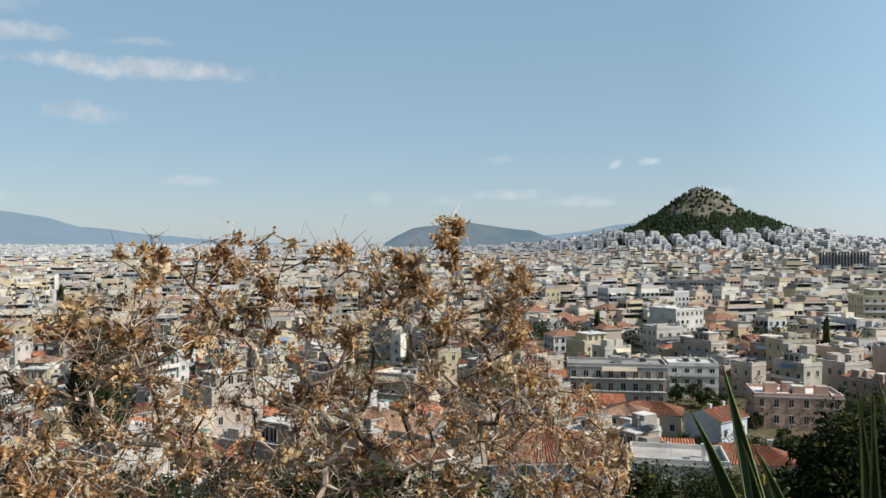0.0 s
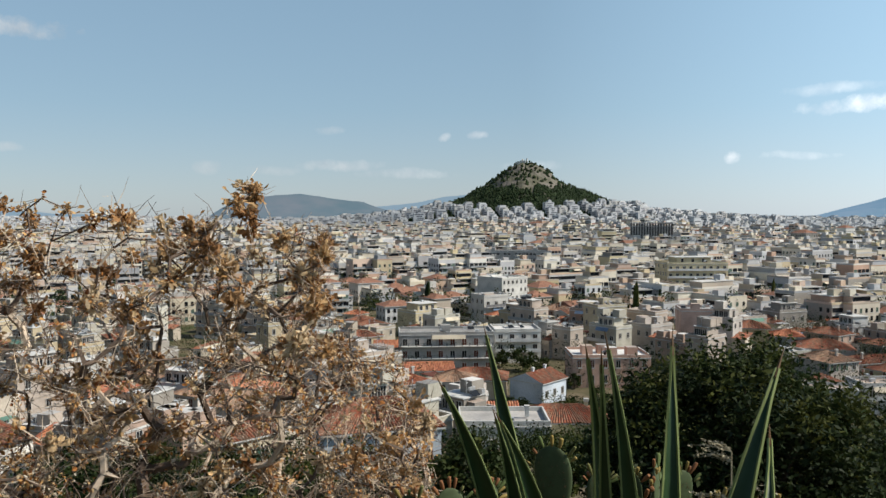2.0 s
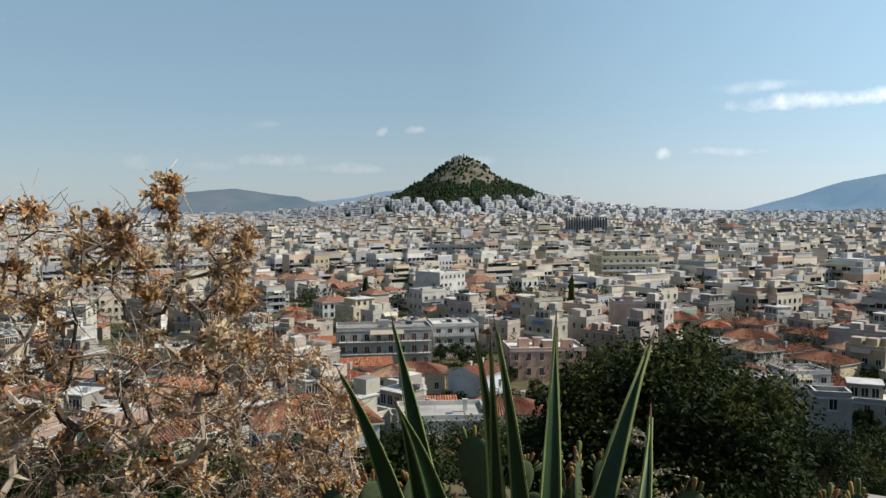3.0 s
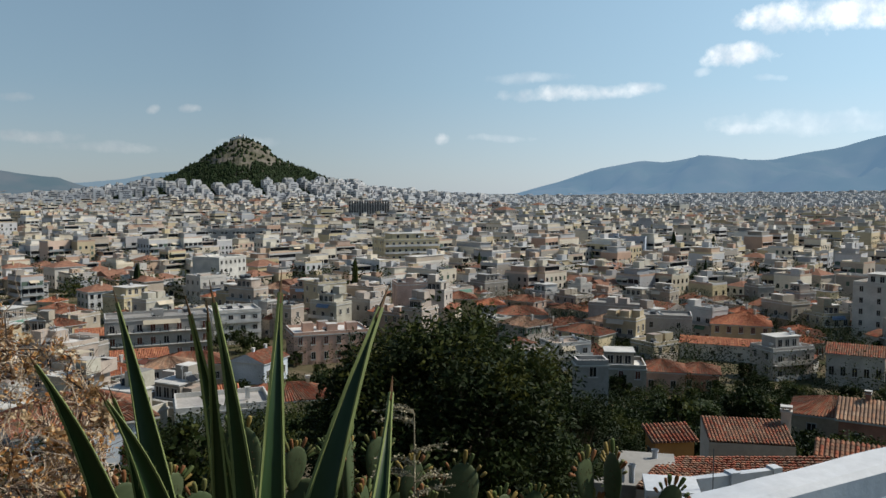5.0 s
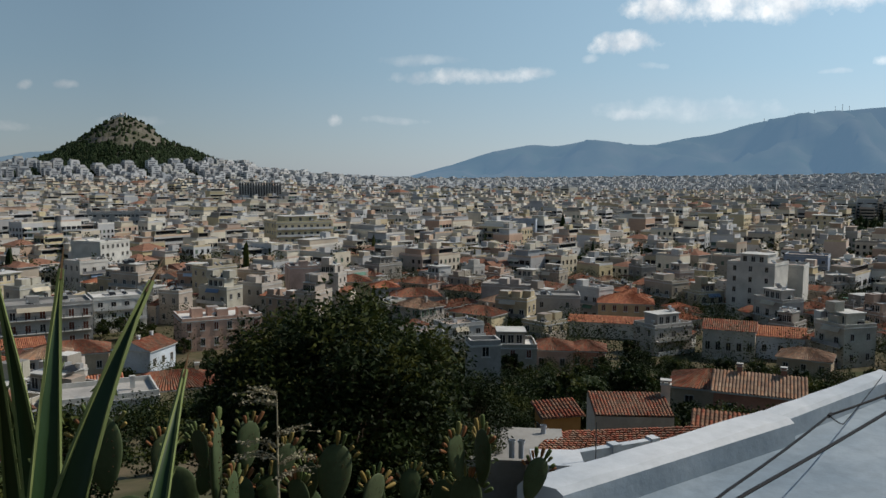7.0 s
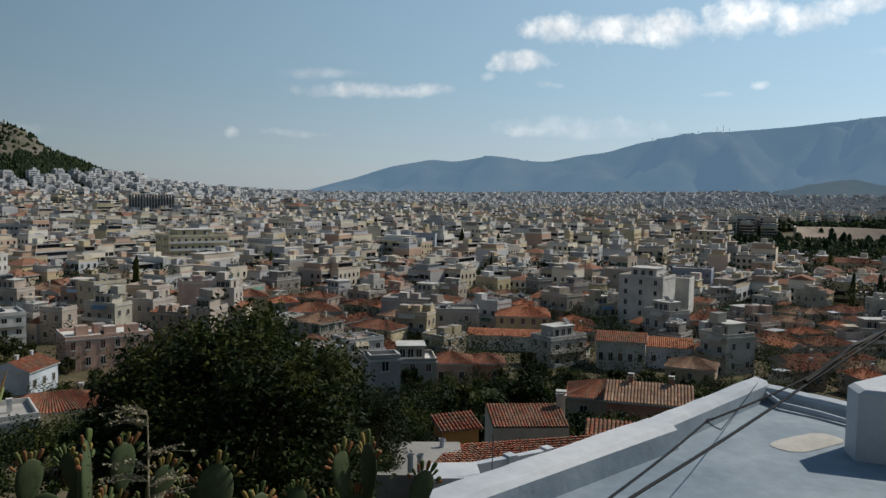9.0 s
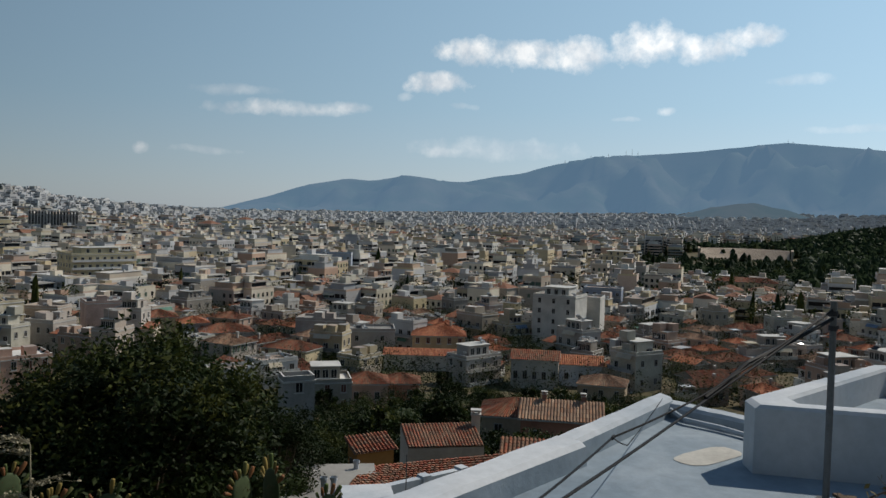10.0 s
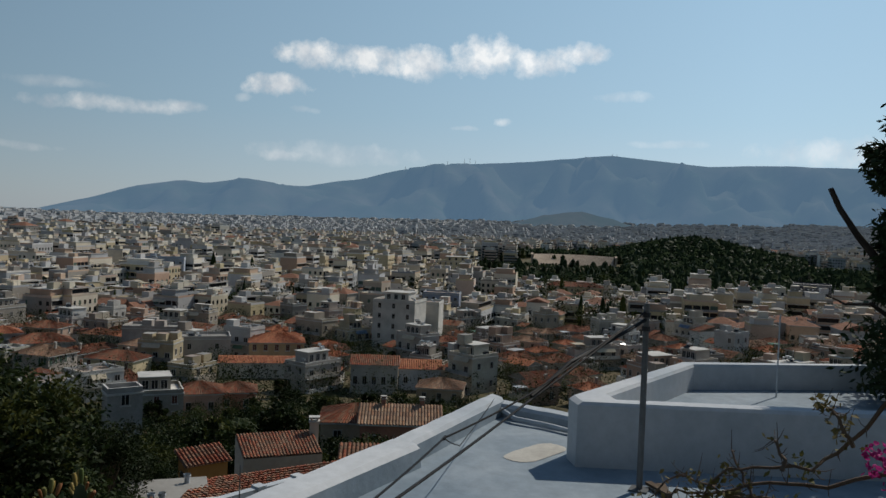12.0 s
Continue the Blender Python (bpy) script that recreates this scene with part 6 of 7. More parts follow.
OUTLINE = [(-42, -6), (-34, -4.5), (-29, -3.2), (-25, -2.0), (-23, -1.0), (-21, -0.2), (-19.5, 1.0), (-17.5, 2.6), (-16, 2.6), (-13, 1.4), (-11, 1.2), (-9.5, -0.2), (-7, 0.2), (-4.5, 0.1), (-2.5, 1.0), (-1.3, 2.0), (0.3, 1.6), (2.6, 1.0), (4.6, -0.6), (6.4, -2.6), (8.6, -6.0), (10.8, -11.0), (12.8, -14.5), (14, -19), (16, -26)]


def bract(shape, p, size, rng, m=0):
    """One papery bract, folded along its middle and cupped."""
    a = Vector((rng.gauss(0, 1), rng.gauss(0, 1), rng.gauss(0, 1))).normalized()
    b = a.cross(Vector((rng.gauss(0, 1), rng.gauss(0, 1), rng.gauss(0, 1)))).normalized()
    n = a.cross(b)
    p = Vector(p)
    k = len(shape.v)
    for u, v, w in ((0, 0, 0), (0.35, 0.42, 0.2), (0.55, 0, 0.0), (0.35, -0.42, 0.2), (0.85, 0.28, 0.28), (1.05, 0, 0.18), (0.85, -0.28, 0.28)):
        shape.v.append(tuple(p + (a * u + b * v + n * w) * size))
    for f in ((0, 1, 2), (0, 2, 3), (1, 4, 5, 2), (2, 5, 6, 3)):
        shape.f.append(tuple(k + i for i in f))
        shape.m.append(m)


def dry_shrub():
    rng = random.Random(12)
    base = new("dry_bougainvillea")
    tagged(base, "dried-out bougainvillea shrub full of papery orange-brown bracts", "shrub")
    foot = Vector((-0.9, 4.6, EYE - 3.6))
    nodes, parents = [foot, foot + Vector((0.05, -0.05, 0.6)), foot + Vector((0.1, -0.1, 1.1))], [-1, 0, 1]
    azs, els = [o[0] for o in OUTLINE], [o[1] for o in OUTLINE]
    targets = []
    while len(targets) < 1700:
        az = rng.uniform(-42, 15)
        top = float(np.interp(az, azs, els))
        low = -34
        el = top - (top - low) * rng.random() ** 1.35 * (0.85 if az < 2 else 0.6)
        d = 4.2 + rng.uniform(-0.75, 0.9) * (0.35 + 0.65 * min(1, (top - el) / 8))
        if noise.noise(Vector((az / 4, el / 4, d * 2))) < -0.22 and el > -10:
            continue
        if top - el < 5 and noise.noise(Vector((az / 1.6, el / 9, 3))) < -0.06 - 0.05 * (top - el - 2):
            continue
        targets.append(Vector(at(az, d, el)))
    targets.sort(key=lambda p: (p - foot).length + rng.uniform(0, 0.25))
    pts = [tuple(p) for p in nodes]
    tips = []
    for p in targets:
        arr = np.array(pts)
        gap = np.sqrt(((arr - np.array(p)) ** 2).sum(1)) + 0.25 * np.maximum(0, arr[:, 2] - p.z)
        j = int(gap.argmin())
        q = Vector(pts[j])
        steps = max(2, int((p - q).length / 0.09))
        last = j
        bend = Vector((rng.gauss(0, 1), rng.gauss(0, 1), rng.gauss(0, 1))) * 0.06 * (p - q).length * 2
        for i in range(1, steps + 1):
            s = i / steps
            r = q.lerp(p, s) + bend * math.sin(math.pi * s) + Vector((rng.gauss(0, 0.006), rng.gauss(0, 0.006), rng.gauss(0, 0.006)))
            pts.append(tuple(r))
            parents.append(last)
            last = len(pts) - 1
        tips.append(last)
    load = [0.0] * len(pts)
    for t in tips:
        k = t
        while k >= 0:
            load[k] += 1
            k = parents[k]
    wood = Shape()
    for k, parent in enumerate(parents):
        if parent < 0:
            continue
        r0, r1 = 0.0026 * max(load[parent], 1) ** 0.46, 0.0023 * max(load[k], 1) ** 0.46
        tube(wood, [pts[parent], pts[k]], [min(r0, 0.05), min(r1, 0.05)], 5 if load[k] > 6 else 3, 1 if 25 < load[k] < 60 or k % 9 == 0 else 0)
    # fine twigs
    for _ in range(15000):
        p = Vector(pts[rng.randrange(3, len(pts))])
        if p.z > EYE - 0.1 and rng.random() < 0.7:
            continue
        d = Vector((rng.gauss(0, 1), rng.gauss(0, 1), rng.gauss(0.2, 1))).normalized() * rng.uniform(0.05, 0.2)
        side = Vector((rng.gauss(0, 1), rng.gauss(0, 1), rng.gauss(0, 1))) * 0.02
        tube(wood, [tuple(p), tuple(p + d * 0.5 + side), tuple(p + d)], [0.0020, 0.0016, 0.0010], 3, rng.randint(0, 1))
    part("woody_frame", wood.mesh("woody_frame", [M_TWIG, M_TWIG_PALE]), base, "grey-brown tangled woody branches")
    variants = []
    for k in range(8):
        s = Shape()
        s.v.append((0.0, 0.0, 0.0))
        for _ in range(rng.randint(26, 38)):
            v = Vector((rng.gauss(0, 1), rng.gauss(0, 1), rng.gauss(0, 1))) * 0.016
            first = len(s.v)
            bract(s, v, rng.uniform(0.014, 0.026), rng)
            s.f.append((0, first, first + 2))
            s.m.append(0)
        variants.append(s.mesh("blossom", [M_BRACT_PIECE]))
    high = sorted(tips, key=lambda t: -pts[t][2])
    high = high[:240:2] + high[240:1100:5]
    for t in high:
        sc = rng.uniform(0.85, 1.75)
        part("blossom", variants[rng.randrange(8)], base, at=pose(*pts[t], rng.uniform(0, 360), rng.uniform(0, 360), 0) @ Matrix.Diagonal((sc, sc, sc * rng.uniform(1.0, 1.5), 1)))
    rest = Shape()
    for t in tips:
        if rng.random() < (0.75 if pts[t][2] > EYE - 0.6 else 0.4):
            continue
        for _ in range(rng.randint(9, 22)):
            p = Vector(pts[t]) + Vector((rng.gauss(0, 1), rng.gauss(0, 1), rng.gauss(0, 1))) * 0.02
            bract(rest, p, rng.uniform(0.012, 0.027), rng)
    for _ in range(48000):
        k = rng.randrange(3, len(pts))
        if load[k] > 14 or (pts[k][2] > EYE - 0.7 and rng.random() < 0.62) or noise.noise(Vector(pts[k]) * 5) < -0.12:
            continue
        p = Vector(pts[k]) + Vector((rng.gauss(0, 1), rng.gauss(0, 1), rng.gauss(0, 1))) * 0.016
        bract(rest, p, rng.uniform(0.008, 0.021), rng)
    tagged(part("bract_litter", rest.mesh("bract_litter", [M_BRACT]), base, "papery orange and cream bracts"), kind="stuff")


stand[0] = (0.0, 0.0, 0.0)
dry_shrub()

# ---- agave ----
M_AGAVE = material("agave_leaf", (0.017, 0.044, 0.010), second=(0.023, 0.052, 0.017), rough=0.42, spread=0.25, scale=6, bump=0.08, bump_scale=40, gloss=0.3, translucent=0.12)
M_AGAVE_EDGE = material("agave_margin", (0.20, 0.24, 0.09), rough=0.5, spread=0.3, scale=8, bump=0)
M_SPINE = material("agave_spine", (0.10, 0.06, 0.03), rough=0.5, spread=0.3, bump=0)


def agave_leaf(parent, foot, mid, tip, width, face):
    """A stiff trough-shaped leaf with pale margins and a dark end spine."""
    foot, mid, tip = Vector(foot), Vector(mid), Vector(tip)
    ctrl = mid * 2 - (foot + tip) / 2
    n, cols = 26, 8
    leaf = Shape()
    spine = Shape()
    for layer in (0, 1):
        for i in range(n + 1):
            s = i / n
            p = foot * (1 - s) ** 2 + ctrl * 2 * s * (1 - s) + tip * s * s
            d = ((ctrl - foot) * (1 - s) + (tip - ctrl) * s).normalized()
            side = d.cross(Vector(face)).normalized()
            norm = side.cross(d)
            w = width * (0.55 + 0.45 * math.sin(min(1.0, s / 0.45) * math.pi / 2)) * (1 - max(0, (s - 0.4) / 0.6) ** 1.35)
            w = max(w, 0.0012)
            for c in range(cols + 1):
                u = 2 * c / cols - 1
                thick = (0.10 * (1 - u * u) + 0.01) * w if layer else 0.0
                leaf.v.append(tuple(p + side * u * w + norm * (0.38 * w * u * u) - norm * thick))
    per = (n + 1) * (cols + 1)
    for layer in (0, 1):
        for i in range(n):
            for c in range(cols):
                q = layer * per + i * (cols + 1) + c
                f = (q, q + 1, q + cols + 2, q + cols + 1)
                leaf.f.append(f if layer == 0 else tuple(reversed(f)))
                leaf.m.append(0)
    for i in range(n):
        for c in (0, cols):
            q = i * (cols + 1) + c
            leaf.f.append((q, q + cols + 1, q + cols + 1 + per, q + per))
            leaf.m.append(1)
    data = leaf.mesh("leaf", [M_AGAVE, M_AGAVE_EDGE])
    data.polygons.foreach_set("use_smooth", [True] * len(data.polygons))
    ob = part("leaf", data, parent)
    rng = random.Random(int(tip.x * 1e4))
    edge = Shape()
    for c in (0, cols):
        line = [Vector(leaf.v[i * (cols + 1) + c]) for i in range(n + 1)]
        tube(edge, [tuple(p) for p in line], [0.0016] * (n + 1), 4, 0)
        for a, b in zip(line[4:-3], line[5:-2]):
            p = a.lerp(b, rng.random())
            out = (p - line[n // 2]).cross(Vector(face)).normalized() * (0.004 if c else -0.004)
            edge.face([tuple(a.lerp(b, 0.3)), tuple(a.lerp(b, 0.5)), tuple(p + out)], 0)
    part("margin", edge.mesh("margin", [M_AGAVE_EDGE]), ob, "pale toothed leaf margin")
    d = (tip - ctrl).normalized()
    tube(spine, [tuple(tip - d * 0.01), tuple(tip + d * 0.022)], [0.0022, 0.0003], 5)
    part("spine", spine.mesh("spine", [M_SPINE]), ob, "dark end spine")


def agave():
    base = new("agave_plant")
    tagged(base, "tall green agave with stiff pointed leaves", "agave")
    heart = Vector((0.56, 1.02, EYE - 1.58))
    leaves = [((0.411, 1.298, -0.284), (0.477, 1.291, -0.46), 0.032), ((0.474, 1.20, -0.315), (0.520, 1.21, -0.467), 0.034), ((0.504, 1.33, -0.345), (0.530, 1.32, -0.468), 0.028),
              ((0.55, 1.56, -0.248), (0.590, 1.47, -0.534), 0.040), ((0.521, 0.999, -0.192), (0.556, 1.050, -0.405), 0.024), ((0.538, 0.997, -0.200), (0.556, 1.010, -0.390), 0.018),
              ((0.540, 0.983, -0.180), (0.558, 0.975, -0.377), 0.022), ((0.575, 0.898, -0.164), (0.547, 0.855, -0.333), 0.026), ((0.602, 0.757, -0.162), (0.553, 0.737, -0.295), 0.027),
              ((0.666, 0.860, -0.258), (0.622, 0.815, -0.345), 0.020)]
    for k, (tip, low, w) in enumerate(leaves):
        tip, low = Vector(tip) + Vector((0, 0, EYE)), Vector(low) + Vector((0, 0, EYE))
        d = (low - tip).normalized()
        mid = low + d * 0.22
        mid = mid.lerp(heart, 0.12)
        foot = heart + Vector((0.05 * math.cos(k * 2.4), 0.05 * math.sin(k * 2.4), 0.02 * k))
        turn = 0.5 * math.sin(k * 2.1)
        agave_leaf(base, foot, mid, tip, w, (-0.45 + turn, -0.9, 0.1))
    rng = random.Random(6)
    for k in range(9):
        a = k * 0.7 + 0.2
        tip = heart + Vector((math.cos(a) * 0.62, math.sin(a) * 0.62, rng.uniform(0.3, 0.62)))
        agave_leaf(base, heart, heart + Vector((math.cos(a) * 0.25, math.sin(a) * 0.25, 0.28)), tip, 0.04, (-math.cos(a) * 0.7, -math.sin(a) * 0.7, 0.7))
    other = new("agave_plant")
    tagged(other, "small grey-green agave at the foot of the shrub", "agave")
    heart = Vector((-1.12, 1.72, EYE - 1.3))
    for k, (dx, dz) in enumerate(((0.28, 0.72), (0.05, 0.62), (-0.2, 0.7), (-0.4, 0.55))):
        agave_leaf(other, heart, heart + Vector((dx * 0.4, 0.02, dz * 0.5)), heart + Vector((dx, 0.04 * k, dz)), 0.035, (0.2, -0.95, 0.1))


agave()

# ---- prickly pears and dry stalks ----
M_PAD = material("cactus_pad", (0.050, 0.072, 0.032), second=(0.085, 0.105, 0.055), rough=0.6, spread=0.4, scale=6, bump=0.2, bump_scale=40)
M_FRUIT = material("cactus_fruit", (0.30, 0.30, 0.09), palette=[(0.16, 0.16, 0.06), (0.24, 0.11, 0.05), (0.10, 0.13, 0.045), (0.26, 0.19, 0.06)], rough=0.5, spread=0.25, scale=9, bump=0.1)
M_FLOWER_YELLOW = material("cactus_flower", (0.60, 0.48, 0.08), rough=0.6, spread=0.2, scale=9, bump=0)
M_STRAW = material("dry_straw", (0.36, 0.32, 0.22), rough=0.8, spread=0.3, scale=9, bump=0)


def pad_mesh():
    bm = bmesh.new()
    bmesh.ops.create_uvsphere(bm, u_segments=20, v_segments=14, radius=1.0)
    for v in bm.verts:
        x, y, z = v.co
        s = (z + 1) / 2
        v.co = Vector((x * (0.30 + 0.34 * s ** 0.7), y * 0.13 * (1 - 0.2 * s), s * 2.0 - 0.02 * noise.noise(v.co * 3)))
    data = bpy.data.meshes.new("pad")
    bm.to_mesh(data)
    bm.free()
    data.polygons.foreach_set("use_smooth", [True] * len(data.polygons))
    data.materials.append(M_PAD)
    return data


def fruit_mesh():
    s = Shape()
    tube(s, [(0, 0, 0), (0, 0, 0.25), (0, 0, 0.6), (0, 0, 0.92), (0, 0, 1.0), (0, 0, 0.93)], [0.13, 0.24, 0.32, 0.29, 0.24, 0.05], 9)
    data = s.mesh("fruit", [M_FRUIT])
    data.polygons.foreach_set("use_smooth", [True] * len(data.polygons))
    return data


PAD, FRUIT = pad_mesh(), fruit_mesh()


def areole_mesh():
    s = Shape()
    rng = random.Random(1)
    for sgn in (-1, 1):
        for k in range(34):
            u, v = rng.uniform(-0.48, 0.48), rng.uniform(0.25, 1.8)
            if abs(u) > 0.3 + 0.2 * v / 2:
                continue
            s.box(LOCAL, u - 0.012, u + 0.012, sgn * 0.11 - 0.012, sgn * 0.11 + 0.012, v - 0.012, v + 0.012, 0)
    return s.mesh("areoles", [M_SPINE])


AREOLE = areole_mesh()


def prickly_pear(az, d, el_top, pads, seed, label="prickly pear cactus with flat green pads and ripening fruit"):
    """pads: (sideways, height below the top, half length, lean, turn) in metres and degrees."""
    rng = random.Random(seed)
    base = new("prickly_pear")
    tagged(base, label, "cactus", "prickly pears")
    x, y, z = at(az, d, el_top)
    for side, drop, size, lean, turn in pads:
        m = pose(x + side * math.cos(radians(az)), y - side * math.sin(radians(az)) + 0.05 * rng.gauss(0, 1), z - drop - 2 * size, 0, lean, -az + turn)
        pad = part("pad", PAD, base, at=m @ Matrix.Diagonal((size, size, size, 1)))
        part("areoles", AREOLE, pad, "dark thorn cushions")
        count = rng.randint(7, 12)
        for k in range(count):
            a = radians(-80 + 160 * (k + 0.5) / count + rng.uniform(-6, 6))
            p = Vector((0.60 * math.sin(a), rng.uniform(-0.05, 0.05), 1.28 + 0.68 * math.cos(a)))
            r = rng.uniform(0.015, 0.025) / size * 1.15
            part("fruit", FRUIT, pad, at=pose(*p, 0, math.degrees(a) * 0.8, 0) @ Matrix.Diagonal((r, r, r * rng.uniform(1.1, 2.1), 1)))
    ground = terrain(x, y)
    zz = z - max(p[1] + 1.8 * p[2] for p in pads)
    k = 0
    while zz > ground + 0.02 and k < 9:
        part("pad", PAD, base, at=pose(x + rng.uniform(-0.05, 0.05), y + rng.uniform(-0.05, 0.05), zz - 0.3, rng.uniform(-8, 8), rng.uniform(-12, 12), -az + rng.uniform(-30, 30)) @ Matrix.Diagonal((0.19, 0.19, 0.19, 1)))
        zz -= 0.27
        k += 1


stand[0] = CACTUS_STAND
prickly_pear(32.6, 3.0, -18.6, [(0.0, 0.03, 0.13, 4, 10), (0.13, 0.16, 0.10, 25, 40), (-0.13, 0.14, 0.08, -20, -20)], 1)
prickly_pear(17.3, 2.7, -16.3, [(0.0, 0.0, 0.135, -6, -15), (-0.14, 0.14, 0.11, -24, 30)], 2)
prickly_pear(43.4, 3.0, -18.0, [(-0.10, 0.0, 0.10, -14, 55), (0.02, 0.0, 0.12, 4, -60), (0.12, 0.08, 0.09, 18, 20), (-0.02, 0.2, 0.12, 0, 0)], 3, "prickly pear cactus with narrow pads and reddish fruit")
prickly_pear(26.2, 3.2, -17.0, [(-0.02, 0.0, 0.10, 5, 30), (-0.17, 0.03, 0.08, -15, -40), (0.10, 0.10, 0.09, 20, 20), (-0.05, 0.22, 0.11, 0, 0)], 4)
prickly_pear(23.3, 2.9, -16.4, [(0.0, 0.0, 0.16, 2, 82), (0.05, 0.2, 0.12, 6, 70)], 5, "prickly pear pad seen edge on among fruit")
prickly_pear(20.0, 3.4, -17.5, [(0.0, 0.0, 0.10, 10, 20), (0.12, 0.06, 0.09, 20, -20)], 6)
prickly_pear(37.5, 3.6, -20.5, [(0.0, 0.0, 0.10, 0, 20), (0.14, 0.05, 0.10, 18, -20), (-0.14, 0.04, 0.09, -18, 0)], 7)
prickly_pear(9.2, 2.9, -18.6, [(0.0, 0.0, 0.12, -10, 20), (0.12, 0.03, 0.09, 18, 30), (-0.12, 0.05, 0.10, -20, -10)], 8, "prickly pear cactus with yellow flowers by the agave")
prickly_pear(29.6, 3.3, -19.6, [(0.0, 0.0, 0.09, 8, -30), (-0.1, 0.06, 0.09, -15, 20)], 9)


def dry_umbel():
    base = new("dry_umbel_stalks")
    tagged(base, "dry straw-coloured seed umbels on thin stalks", "plant")
    rng = random.Random(3)
    stems, heads = Shape(), Shape()
    foot = Vector(at(28.4, 2.25, -30))
    for az, el, tilt in ((27.0, -14.7, -1), (27.8, -15.4, -1), (28.2, -17.4, 1), (26.4, -18.2, -1), (27.8, -19.4, 1), (25.6, -19.0, -1), (28.8, -20.3, 1)):
        tip = Vector(at(az, 2.2, el))
        joint = Vector(at(28.2, 2.22, el - 0.7))
        tube(stems, [tuple(foot), tuple(foot.lerp(joint, 0.5)), tuple(joint)], [0.004, 0.003, 0.002], 5)
        side = Vector((math.cos(radians(az)), -math.sin(radians(az)), 0)) * tilt
        for k in range(15):
            s = rng.random()
            p = joint + side * (0.10 * s) + Vector((rng.gauss(0, 0.012), rng.gauss(0, 0.012), 0.025 * math.sin(s * 2.6) + rng.gauss(0, 0.004)))
            tube(stems, [tuple(joint), tuple(joint.lerp(p, 0.6) + Vector((0, 0, 0.008))), tuple(p)], [0.0008, 0.0006, 0.0005], 3)
            for _ in range(7):
                leaf_quad(heads, p + Vector((rng.gauss(0, 0.005), rng.gauss(0, 0.005), rng.gauss(0, 0.002))), rng.uniform(0.005, 0.010), 0.4, rng)
    part("stalk", stems.mesh("stalk", [M_STRAW]), base)
    part("seed_head", heads.mesh("seed_head", [M_STRAW]), base)


dry_umbel()


def slope_bushes():
    """Low scrub between the path and the first houses."""
    shape = Shape()
    rng = random.Random(21)
    for _ in range(330):
        az, d = rng.uniform(-40, 60), rng.uniform(3.2, 30) if rng.random() < 0.7 else rng.uniform(30, 120)
        if 42 < az and d < 20:
            continue
        x, y = polar(az, d)
        z = terrain(x, y)
        r = rng.uniform(0.25, 0.6) * (1 + d / 25)
        mat = rng.randrange(3)
        for _ in range(110):
            v = Vector((rng.gauss(0, 1), rng.gauss(0, 1), abs(rng.gauss(0, 0.9))))
            v = v.normalized() * r * rng.random() ** 0.4
            leaf_quad(shape, (x + v.x, y + v.y, z + v.z), 0.07 + d * 0.004, 0.35, rng, mat)
    tagged(new("scrub", shape.mesh("scrub", [M_LEAF_DARK, M_LEAF, M_LEAF_YELLOW])), "low dry scrub on the slope", "scrub", kind="stuff")


slope_bushes()


